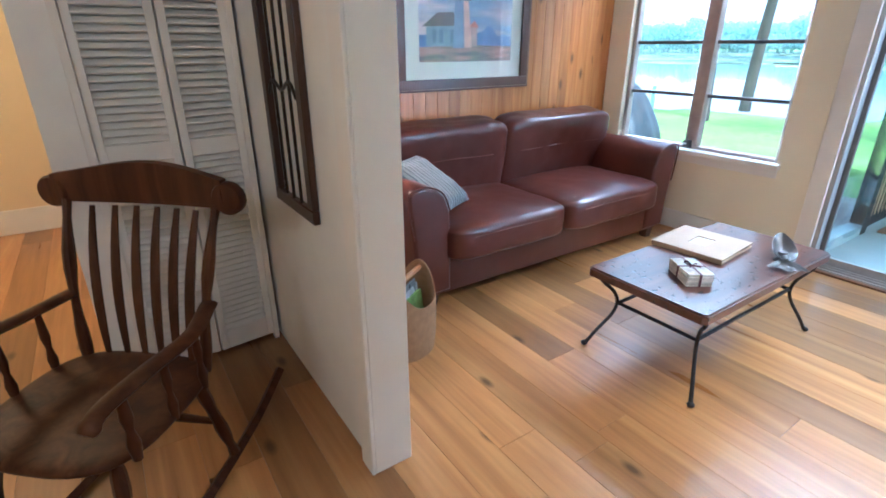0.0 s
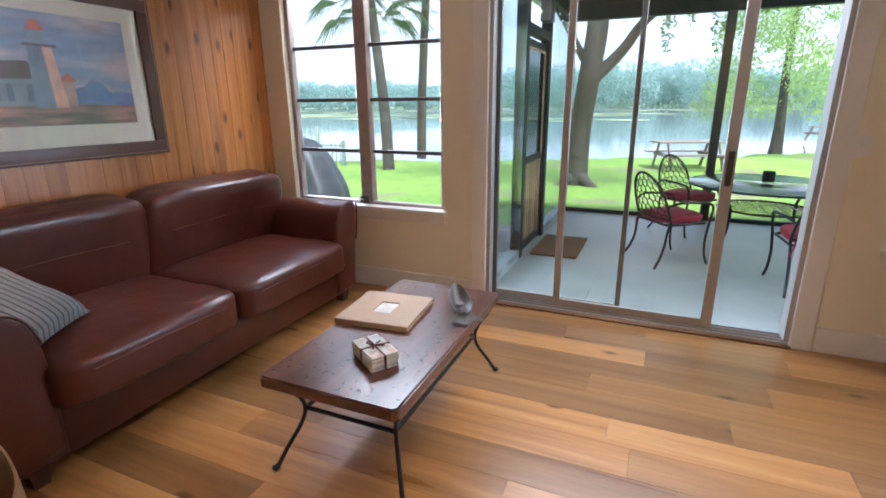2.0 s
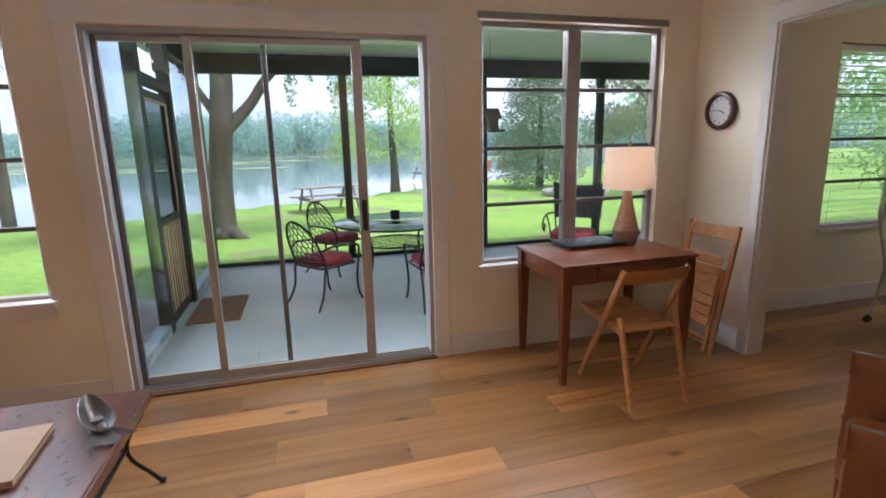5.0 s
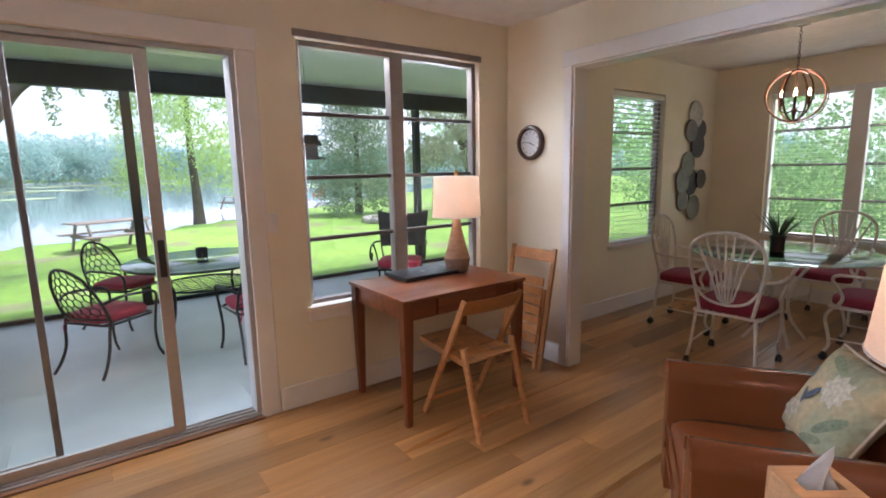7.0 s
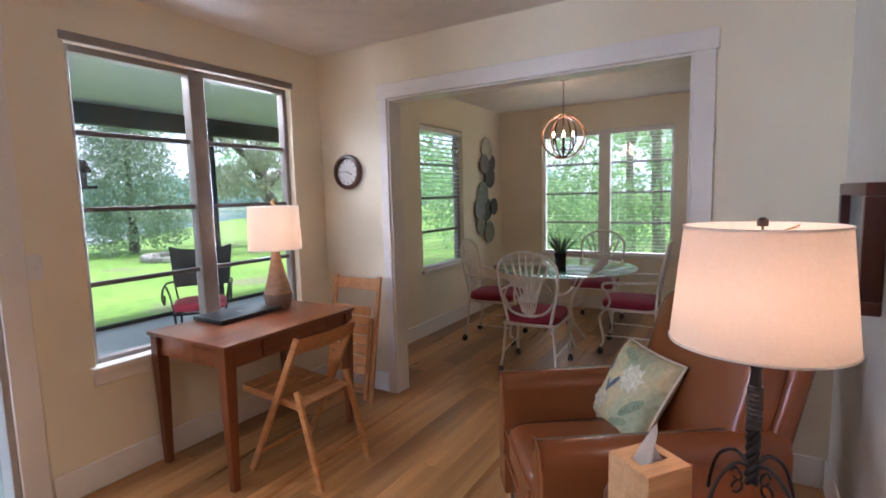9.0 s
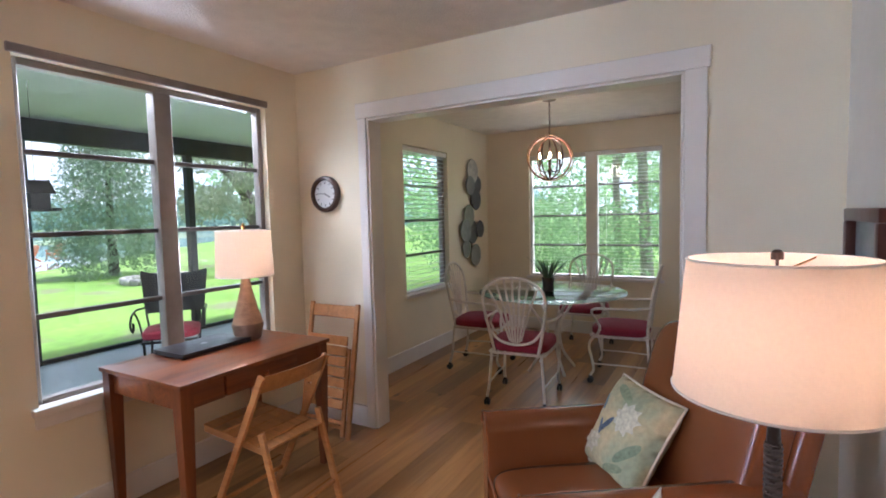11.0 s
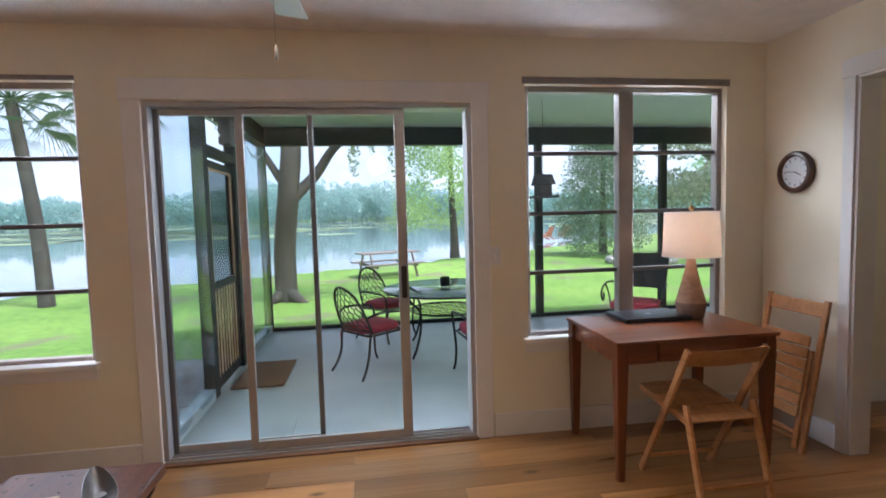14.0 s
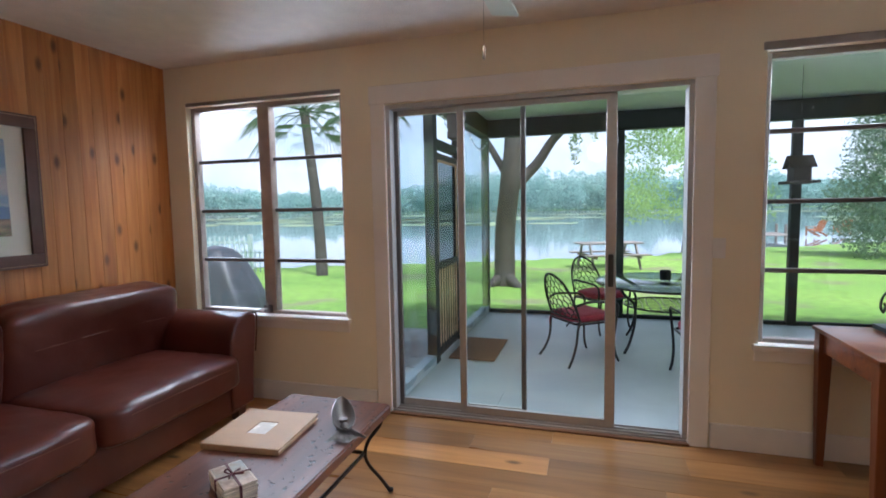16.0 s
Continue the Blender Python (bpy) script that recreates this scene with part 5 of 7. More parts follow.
def folding_chair(m, folded=False, label=""):
    """A slatted folding chair that faces +x; folded, it is a flat frame standing up along z."""
    c = empty("folding_chair", m, label, "folding chair", "wooden folding chairs")
    w = 0.205
    if not folded:
        back, foot = (-0.205, 0.775), (0.195, 0.0)
        rear_top, rear_foot = (-0.155, 0.495), (-0.295, 0.0)
        for s in (-1, 1):
            part("front_leg", bar((back[0], s * w, back[1]), (foot[0], s * w, foot[1]), 0.036, 0.020), OAKCHAIR, c)
            part("rear_leg", bar((rear_top[0], s * (w - 0.024), rear_top[1]), (rear_foot[0], s * (w - 0.024), rear_foot[1]), 0.034, 0.020), OAKCHAIR, c)
            part("seat_rail", bar((-0.165, s * (w - 0.05), 0.395), (0.29, s * (w - 0.05), 0.430), 0.034, 0.018), OAKCHAIR, c)
        for k in range(6):
            x = -0.15 + k * 0.079
            z = 0.4145 + (x + 0.165) * 0.077
            b = box(-0.036, 0.036, -w + 0.03, w - 0.03, 0, 0.011, bevel=0.003)
            b.transform(pose(x, 0, z, 0, -4.4, 0))
            part("seat_slat", b, OAKCHAIR, c)
        n = 12
        rows = []
        bm = bmesh.new()
        for i in range(n + 1):
            y = -w - 0.004 + (2 * w + 0.008) * i / n
            bow = -0.030 * (1 - (y / w) ** 2)
            rows.append([bm.verts.new((x + bow, y, z)) for x, z in ((-0.207, 0.775), (-0.194, 0.772), (-0.158, 0.692), (-0.171, 0.690))])
        for a, b in zip(rows, rows[1:]):
            for k in range(4):
                bm.faces.new((a[k], a[(k + 1) % 4], b[(k + 1) % 4], b[k]))
        bm.faces.new(rows[0])
        bm.faces.new(rows[-1][::-1])
        part("back_slat", bm, OAKCHAIR, c)
        part("stretcher", bar((-0.262, -w + 0.03, 0.13), (-0.262, w - 0.03, 0.13), 0.022, 0.014, (1, 0, 0)), OAKCHAIR, c)
        part("stretcher", bar((0.145, -w, 0.10), (0.145, w, 0.10), 0.022, 0.014, (1, 0, 0)), OAKCHAIR, c)
    else:
        for s in (-1, 1):
            part("front_leg", bar((0, s * w, 0), (0, s * w, 0.90), 0.022, 0.034), OAKCHAIR, c)
            part("rear_leg", bar((0.022, s * (w - 0.03), 0.02), (0.022, s * (w - 0.03), 0.60), 0.022, 0.032), OAKCHAIR, c)
        part("back_slat", box(-0.012, 0.004, -w, w, 0.80, 0.885, bevel=0.004), OAKCHAIR, c)
        for k in range(7):
            part("seat_slat", box(0.034, 0.045, -w + 0.03, w - 0.03, 0.20 + k * 0.07, 0.262 + k * 0.07, bevel=0.003), OAKCHAIR, c)
        part("stretcher", box(0.01, 0.03, -w + 0.03, w - 0.03, 0.10, 0.122, bevel=0.003), OAKCHAIR, c)
        part("stretcher", box(-0.01, 0.008, -w, w, 0.06, 0.082, bevel=0.003), OAKCHAIR, c)


folding_chair(pose(3.045, -1.70, 0), label="slatted beech folding chair open at the desk")
folding_chair(pose(3.42, -2.475, 0.0, 0, 0, 90) @ pose(0, 0, 0, 0, -10, 0), True, "folded beech chair leaning on the wall beside the desk")


def wall_clock():
    c = empty("wall_clock", pose(3.536, SOUTH + 0.0005, 1.65, -90, 0, 0) @ pose(0, 0, 0, 180, 0, 0) @ pose(0, 0, 0, 180, 0, 0), "round wooden wall clock with a white dial", "clock")
    c.matrix_basis = pose(3.536, SOUTH + 0.0005, 1.65, -90, 0, 0)
    part("rim", lathe([(0.128, 0), (0.130, 0.02), (0.122, 0.036), (0.106, 0.040), (0.098, 0.030), (0.098, 0.012)], 48), wood("clock_rim_wood", [(0.05, 0.02, 0.012), (0.11, 0.045, 0.022)], "X", 0.3), c)
    part("dial", lathe([(0.0985, 0.012), (0.0985, 0.0165)], 48), material("white_dial", (0.74, 0.75, 0.74), 0.4, var=0.03), c)
    blk = material("clock_black", (0.02, 0.02, 0.02), 0.4)
    for k in range(12):
        b = box(-0.0025, 0.0025, 0.072, 0.088, 0.0165, 0.0175)
        b.transform(Matrix.Rotation(radians(30 * k), 4, "Z"))
        part("hour_mark", b, blk, c, smooth=False)
    part("hour_hand", add(bmesh.new(), box(-0.003, 0.003, -0.01, 0.048, 0.019, 0.0205), pose(0, 0, 0, 0, 0, 62)), blk, c, smooth=False)
    part("minute_hand", add(bmesh.new(), box(-0.002, 0.002, -0.012, 0.07, 0.021, 0.022), pose(0, 0, 0, 0, 0, -95)), blk, c, smooth=False)


wall_clock()


def plate(name, m, label, kind):
    p = empty(name, m, label, kind)
    part("cover", box(-0.036, 0.036, -0.058, 0.058, 0, 0.006, bevel=0.003, seg=2), WHITE, p)
    if kind == "switch":
        part("toggle", box(-0.005, 0.005, -0.012, 0.012, 0.006, 0.016, bevel=0.002), WHITE, p)
    else:
        for y in (-0.02, 0.02):
            part("socket", box(-0.014, 0.014, y - 0.014, y + 0.014, 0.006, 0.0075, bevel=0.0005), TRIM, p)


TOWEST = pose(0, 0, 0, 0, 0, -90) @ pose(0, 0, 0, 90, 0, 0)
plate("light_switch", Matrix.Translation((EAST - 0.0005, -0.822, 1.172)) @ TOWEST, "white light switch on the cream wall", "switch")
plate("wall_outlet", Matrix.Translation((EAST - 0.0005, -1.72, 0.42)) @ TOWEST, "white wall outlet under the desk", "outlet")
plate("wall_outlet", Matrix.Translation((EAST - 0.0005, -5.1, 0.42)) @ TOWEST, "white wall outlet in the dining room", "outlet")


def ceiling_fan():
    f = empty("ceiling_fan", pose(2.40, 0.27, 0), "white ceiling fan with a frosted light bowl", "ceiling fan")
    part("canopy", lathe([(0.03, CEIL - 0.06), (0.065, CEIL - 0.01), (0.065, CEIL)], 24), WHITE, f)
    part("motor", lathe([(0.06, 2.28), (0.12, 2.30), (0.125, 2.38), (0.09, 2.42), (0.03, 2.44), (0.02, CEIL - 0.05)], 28), WHITE, f)
    cool = material("pale_green_fan_blade", (0.62, 0.70, 0.62), 0.5, var=0.04)
    for k in range(4):
        b = box(0.15, 0.60, -0.065, 0.065, -0.004, 0.004, bevel=0.003)
        for v in b.verts:
            v.co.y *= 0.8 + 0.45 * (v.co.x - 0.15)
        b.transform(Matrix.Rotation(radians(-2 + 90 * k), 4, "Z") @ pose(0, 0, 2.30, 9, 0, 0))
        part("blade", b, cool, f)
    # unseen bowl, modelled to go with the added lamp below it
    part("bowl", lathe([(0.01, 2.200), (0.07, 2.205), (0.115, 2.235), (0.12, 2.275), (0.06, 2.279)], 28), material("frosted_light_bowl", (0.75, 0.73, 0.68), 0.4), f)
    part("chain", tube([(0, -0.045, 2.21), (0, -0.045, 1.98)], 0.0005, 5), IRON, f)
    part("chain_fob", lathe([(0.003, 1.935), (0.006, 1.94), (0.005, 1.975), (0.002, 1.982)], 10, (0, -0.045, 0)), material("turned_pull_fob", (0.20, 0.17, 0.13), 0.6), f)


ceiling_fan()


def armchair():
    a = empty("armchair", pose(1.395, -1.84, 0, 0, 0, 34.5), "cognac leather armchair with a reclined back", "armchair")
    # faces +x
    W, D = 0.395, 0.42
    part("base", box(-D - 0.01, D - 0.03, -W + 0.02, W - 0.02, 0.09, 0.30, bevel=0.02, seg=2), TAN, a)
    c = part("seat_cushion", add(bmesh.new(), puff(0.40, W - 0.140, 0.085, 7, 20, 0.0, 2, 0.02), pose(0.02, 0, 0.365)), TAN, a, angle=80)
    e = [(0.424, y, z) for y, z in ((-0.24, 0.29), (-0.24, 0.415), (0.24, 0.415), (0.24, 0.29))]
    part("piping", tube(e, 0.004, 6, closed=True), TAN, c)
    m = pose(-0.325, 0, 0.665, 0, -15, 0)
    part("back_cushion", add(bmesh.new(), puff(0.085, W - 0.05, 0.365, 5.5, 20, 0.0, 5), m), TAN, a, angle=80)
    part("backrest", add(bmesh.new(), box(-0.05, 0.03, -W + 0.03, W - 0.03, -0.38, 0.385, bevel=0.03, seg=3), pose(-0.395, 0, 0.58, 0, -15, 0)), TAN, a)
    for s in (-1, 1):
        prof = [(0.0, 0.09), (0.0, 0.575), (0.012, 0.617), (0.045, 0.64), (0.095, 0.64), (0.125, 0.617), (0.135, 0.575), (0.135, 0.09)]
        b = profile_prism(prof, -D, D, 0.008, 2)
        b.transform(Matrix.Rotation(radians(-90), 4, "Z"))
        b.transform(Matrix.Translation((0, (W if s > 0 else -W + 0.135), 0)))
        arm = part("arm", b, TAN, a, angle=50)
        arch = [(D + 0.001, s * (W - 0.0675) + (0.0675 - u), z) for u, z in prof[1:7]]
        part("piping", tube(smooth_path(arch, 4), 0.004, 6), TAN, arm)
        for x in (-D + 0.06, D - 0.06):
            part("leg", lathe([(0.018, 0), (0.028, 0.095)], 12, (x, s * (W - 0.06), 0)), DARKWOOD, a)
    return a


armchair()
floral = material("floral_linen", (0.50, 0.41, 0.23), 0.9, var=0.12, scale=50, bump=0.15, bump_scale=120, second=(0.31, 0.34, 0.22), second_scale=9.0)
U = Vector((-0.67, 0.742, -0.026)).normalized()
V = Vector((-0.401, -0.333, 0.853))
V = (V - U * V.dot(U)).normalized()
pil = pillow("floral_pillow", Matrix.Translation((1.372, -2.025, 0.60)) @ Matrix((U, V, U.cross(V))).transposed().to_4x4(), 0.195, 0.195, 0.062, floral, "cream floral pillow with blue birds on the armchair", material("cream_piping", (0.62, 0.55, 0.42), 0.8), 3)


def printed(p, items):
    """Flat cloth figures that follow the pillow's face."""
    def lift(x, y):
        return 0.065 * max(0.0, (1 - (x / 0.195) ** 4) * (1 - (y / 0.195) ** 4)) ** 0.5 + 0.006 * noise.noise(Vector((x / 0.195 * 3 + 3, y / 0.195 * 3, 1))) + 0.0022
    for name, cx, cy, rx, ry, rot, col, petals in items:
        b = bmesh.new()
        ca, sa = math.cos(radians(rot)), math.sin(radians(rot))
        cen = b.verts.new((cx, cy, lift(cx, cy)))
        ring = []
        n = 28
        for k in range(n):
            a = 2 * math.pi * k / n
            q = 1 - 0.35 * abs(math.sin(a * petals / 2)) if petals else 1 - 0.3 * math.sin(a) ** 2
            x, y = rx * q * math.cos(a), ry * q * math.sin(a)
            X, Y = cx + ca * x - sa * y, cy + sa * x + ca * y
            ring.append(b.verts.new((X, Y, lift(X, Y))))
        for k in range(n):
            b.faces.new((cen, ring[k], ring[(k + 1) % n]))
        part(name, b, material("print_" + name, col, 0.9, var=0.25, scale=60), p, angle=80)


printed(pil, [("flower", 0.03, 0.045, 0.085, 0.075, 10, (0.56, 0.54, 0.42), 9), ("flower", -0.09, -0.10, 0.055, 0.05, 40, (0.55, 0.50, 0.36), 7), ("leaf", 0.11, -0.06, 0.07, 0.028, 50, (0.22, 0.28, 0.18), 0),
              ("leaf", -0.05, 0.13, 0.065, 0.026, 160, (0.25, 0.30, 0.18), 0), ("leaf", 0.07, -0.14, 0.06, 0.022, 20, (0.28, 0.33, 0.2), 0), ("bird", -0.06, -0.02, 0.05, 0.017, 60, (0.09, 0.12, 0.17), 0), ("bird_wing", -0.085, -0.035, 0.035, 0.012, 115, (0.12, 0.15, 0.20), 0),
              ("bird", -0.13, 0.06, 0.035, 0.013, 100, (0.14, 0.18, 0.20), 0)])


def side_table():
    t = empty("side_table", pose(1.05, -1.24, 0), "round dark wooden side table next to the armchair", "side table")
    part("tabletop", lathe([(0.26, 0.585), (0.265, 0.59), (0.265, 0.602), (0.26, 0.607)], 40), CHERRY, t)
    part("pedestal", lathe([(0.05, 0.06), (0.03, 0.12), (0.025, 0.35), (0.04, 0.50), (0.07, 0.585)], 20), CHERRYLEG, t)
    for k in range(3):
        a = radians(90 + 120 * k)
        p = smooth_path([(0.03 * math.cos(a), 0.03 * math.sin(a), 0.12), (0.12 * math.cos(a), 0.12 * math.sin(a), 0.09), (0.22 * math.cos(a), 0.22 * math.sin(a), 0.013)], 5)
        part("leg", tube(p, [0.018] * (len(p) - 1) + [0.012], 8), CHERRYLEG, t)


side_table()


def iron_lamp():
    l = empty("table_lamp", pose(0.957, -1.267, 0.6072), "large lit lamp with twisted iron stem and linen shade", "table lamp")
    for k in range(4):
        a = radians(45 + 90 * k)
        c, s = math.cos(a), math.sin(a)
        p = smooth_path([(0.012 * c, 0.012 * s, 0.150), (0.055 * c, 0.055 * s, 0.162), (0.105 * c, 0.105 * s, 0.125), (0.132 * c, 0.132 * s, 0.06), (0.142 * c, 0.142 * s, 0.007)], 6)
        leg = part("leg", tube(p, 0.0048, 8), IRON, l)
        q = [(0.045 * c + 0.016 * math.cos(b) * c, 0.045 * s + 0.016 * math.cos(b) * s, 0.10 + 0.016 * math.sin(b)) for b in [j * 0.5 for j in range(12)]]
        part("scroll", tube(q, 0.0035, 6), IRON, leg)
    bm = bmesh.new()
    for k in range(3):
        p = [(0.010 * math.cos(0.9 * j + k * 2.094), 0.010 * math.sin(0.9 * j + k * 2.094), 0.10 + 0.010 * j) for j in range(27)]
        tube(p, 0.0085, 6, bm)
    part("twisted_stem", bm, IRON, l)
    part("rope_grip", add(bmesh.new(), lathe([(0.0175 + 0.002 * math.sin(j * 2.1), 0.245 + 0.0042 * j) for j in range(28)], 16)), material("dark_cord_wrap", (0.06, 0.05, 0.045), 0.8, var=0.2, scale=60), l)
    part("neck", lathe([(0.014, 0.36), (0.012, 0.40), (0.018, 0.41), (0.018, 0.465)], 14), IRON, l)
    for s in (-1, 1):
        q = smooth_path([(0, 0, 0.452), (s * 0.03, 0, 0.447), (s * 0.055, 0, 0.462), (s * 0.045, 0, 0.475), (s * 0.038, 0, 0.467)], 4)
        part("scroll_arm", tube(q, 0.004, 6), IRON, l)
    drum_shade(0.200, 0.172, 0.472, 0.757, l)
    part("bulb", lathe([(0.014, 0.465), (0.032, 0.515), (0.032, 0.545), (0.01, 0.575)], 14), BULB, l)
    part("finial", lathe([(0.003, 0.725), (0.003, 0.757), (0.012, 0.757), (0.012, 0.772), (0.006, 0.778)], 12), DARKWOOD, l)


iron_lamp()


def tissue_box():
    t = empty("tissue_box", pose(1.19, -1.189, 0.6072, 0, 0, 52), "pale bamboo tissue box with a tissue sticking out", "tissue box")
    bam = wood("pale_bamboo", [(0.55, 0.31, 0.14), (0.64, 0.39, 0.19), (0.68, 0.43, 0.22)], "X", 0.45, per_object=0.03)
    h, s = 0.138, 0.073
    for r in [(-s, s, -s, -s + 0.007, 0, h), (-s, s, s - 0.007, s, 0, h), (-s, -s + 0.007, -s + 0.007, s - 0.007, 0, h), (s - 0.007, s, -s + 0.007, s - 0.007, 0, h)]:
        part("side_panel", box(*r, bevel=0.0012), bam, t)
    part("lid", boxes([(-s + 0.001, s - 0.001, -s + 0.001, -0.02, h, h + 0.006), (-s + 0.001, s - 0.001, 0.02, s - 0.001, h, h + 0.006), (-s + 0.001, -0.045, -0.02, 0.02, h, h + 0.006), (0.045, s - 0.001, -0.02, 0.02, h, h + 0.006)]), bam, t)

    def f(u, v):
        w = (1 - v) ** 0.8
        a = (u - 0.5) * 2
        return Vector((a * 0.042 * w + 0.010 * math.sin(v * 4), 0.026 * math.sin(a * 4 + v * 3) * w + 0.018 * v, h - 0.02 + 0.125 * v + 0.006 * math.sin(a * 4)))

    b = sheet(1, 1, 16, 10, f)
    bmesh.ops.solidify(b, geom=b.faces[:], thickness=0.001)
    part("tissue", b, material("white_tissue", (0.88, 0.88, 0.87), 0.9, var=0.02, scale=60, bump=0.1, bump_scale=200), t, angle=80)


tissue_box()


def wall_frame():
    f = empty("shadow_box_frame", pose(0, 0, 0), "dark mahogany framed picture box hanging on the white wall", "picture frame")
    mah = wood("dark_mahogany_frame", [(0.06, 0.014, 0.010), (0.11, 0.028, 0.018)], "Z", 0.3)
    x0, x1, y0, y1, z0, z1, w = 0.602, 0.662, -2.40, -1.91, 1.03, 1.465, 0.045
    for r in [(y0, y1, z0, z0 + w), (y0, y1, z1 - w, z1), (y0, y0 + w, z0 + w, z1 - w), (y1 - w, y1, z0 + w, z1 - w)]:
        part("frame_rail", box(x0, x1, r[0], r[1], r[2], r[3], bevel=0.006, seg=2), mah, f)
    part("print", box(x0, x0 + 0.03, y0 + w, y1 - w, z0 + w, z1 - w), material("grey_print", (0.30, 0.33, 0.34), 0.2, var=0.2, scale=6, second=(0.42, 0.44, 0.43)), f, smooth=False)


wall_frame()

# ---- lamps that are lit ----
bulb(pose(3.56, -2.01, 0.7602 + 0.52), 3.2, name="desk_lamp_light")
bulb(pose(0.957, -1.267, 0.6072 + 0.60), 1.9, name="iron_lamp_light", color=(1.0, 0.66, 0.46))
bulb(pose(0.985, 2.50, 1.43), 16, name="floor_lamp_light")


def window_crank():
    c = empty("window_crank", pose(EAST + 0.03, 2.21, WL[2] + 0.05), "metal crank handle at the foot of the window", "window crank")
    part("housing", box(-0.02, 0.015, -0.03, 0.03, -0.03, 0.03, bevel=0.006, seg=2), ALUDARK, c)
    part("handle", tube(smooth_path([(-0.02, 0, 0), (-0.05, 0.02, 0.01), (-0.05, 0.07, -0.005), (-0.04, 0.11, 0.0)], 5), 0.005, 6), ALU, c)
    part("lever", tube([(-0.02, 0, 0.02), (-0.025, 0.0, 0.07)], 0.006, 6), ALUDARK, c)


window_crank()


# ---- dining room ----
IVORY = material("ivory_painted_iron", (0.74, 0.69, 0.60), 0.42, 0.0, var=0.1, scale=20, bump=0.12, bump_scale=90)
REDSEAT = material("crimson_seat_fabric", (0.24, 0.012, 0.035), 0.85, var=0.15, scale=40, bump=0.3, bump_scale=260, sheen=0.05)
BLACKP = material("black_plastic", (0.02, 0.02, 0.02), 0.4)


def dining_chair():
    c = empty("dining_chair", pose(0, 0, -50), "ivory iron armchair with fan-shaped back and crimson seat on casters", "dining chair", "chairs round the dining table")
    # faces +x
    part("seat_cushion", add(bmesh.new(), puff(0.235, 0.235, 0.04, 5, 8, 0.003, 1, 0.02), pose(0.02, 0, 0.455)), REDSEAT, c, angle=80)
    part("seat_frame", tube([(0.25, -0.2, 0.41), (0.25, 0.2, 0.41), (0.22, 0.235, 0.41), (-0.19, 0.215, 0.41), (-0.21, 0.19, 0.41), (-0.21, -0.19, 0.41), (-0.19, -0.215, 0.41), (0.22, -0.235, 0.41)], 0.011, 8, closed=True), IVORY, c)
    hoop = smooth_path([(-0.205, -0.17, 0.41), (-0.215, -0.20, 0.55), (-0.245, -0.235, 0.75), (-0.275, -0.225, 0.90), (-0.295, -0.12, 0.985), (-0.30, 0, 1.005), (-0.295, 0.12, 0.985), (-0.275, 0.225, 0.90), (-0.245, 0.235, 0.75), (-0.215, 0.20, 0.55), (-0.205, 0.17, 0.41)], 5)
    back = part("back_frame", tube(hoop, 0.0125, 8), IVORY, c)
    low = smooth_path([(-0.225, -0.205, 0.60), (-0.222, -0.13, 0.515), (-0.22, 0, 0.485), (-0.222, 0.13, 0.515), (-0.225, 0.205, 0.60)], 5)
    part("lower_arch", tube(low, 0.010, 8), IVORY, back)
    for k in range(7):
        u = (k - 3) / 3
        p0 = Vector((-0.22, u * 0.045, 0.495 + 0.02 * u * u))
        p1 = Vector((-0.298 + 0.012 * abs(u), u * 0.185, 0.995 - 0.075 * u * u))
        mid = p0.lerp(p1, 0.5) + Vector((0.006, -u * 0.012, 0))
        part("fan_rib", tube([p0, mid, p1], [0.007, 0.010, 0.0075], 6, flat=0.7), IVORY, back)
    for s in (-1, 1):
        arm = smooth_path([(-0.235, s * 0.228, 0.68), (-0.10, s * 0.265, 0.665), (0.08, s * 0.27, 0.66), (0.20, s * 0.262, 0.655), (0.235, s * 0.255, 0.62), (0.20, s * 0.25, 0.56), (0.17, s * 0.235, 0.49), (0.20, s * 0.228, 0.41)], 5)
        part("arm", tube(arm, 0.0115, 8), IVORY, c)
        fl = smooth_path([(0.22, s * 0.225, 0.41), (0.26, s * 0.235, 0.33), (0.235, s * 0.232, 0.2), (0.225, s * 0.23, 0.12), (0.25, s * 0.235, 0.065)], 5)
        bl = smooth_path([(-0.205, s * 0.195, 0.41), (-0.215, s * 0.205, 0.28), (-0.225, s * 0.215, 0.15), (-0.25, s * 0.225, 0.065)], 5)
        for p in (fl, bl):
            leg = part("leg", tube(p, 0.0115, 8), IVORY, c)
            e = p[-1]
            b = bmesh.new()
            for d in (-0.012, 0.012):
                w = lathe([(0.02, -0.008), (0.026, -0.005), (0.026, 0.005), (0.02, 0.008)], 14)
                w.transform(pose(e.x, e.y + d, 0.027, 90, 0, 0))
                add(b, w)
            box(e.x - 0.012, e.x + 0.012, e.y - 0.01, e.y + 0.01, 0.04, 0.068, bevel=0.004, bm=b)
            part("caster", b, BLACKP, leg)
        part("side_stretcher", tube([(0.23, s * 0.231, 0.17), (0, s * 0.225, 0.175), (-0.222, s * 0.213, 0.17)], 0.007, 6), IVORY, c)
    return c


def facing(x, y, fx, fy, z=0.0):
    return pose(x, y, z, 0, 0, math.degrees(math.atan2(fy, fx)))


ch = dining_chair()
copy_thing(ch, facing(2.44, -3.72, 0.087, -1))
copy_thing(ch, facing(3.12, -4.38, -1, -0.12))
copy_thing(ch, facing(1.81, -4.55, 1, 0.05))
ch.matrix_basis = facing(2.36, -5.42, 0.02, 1)


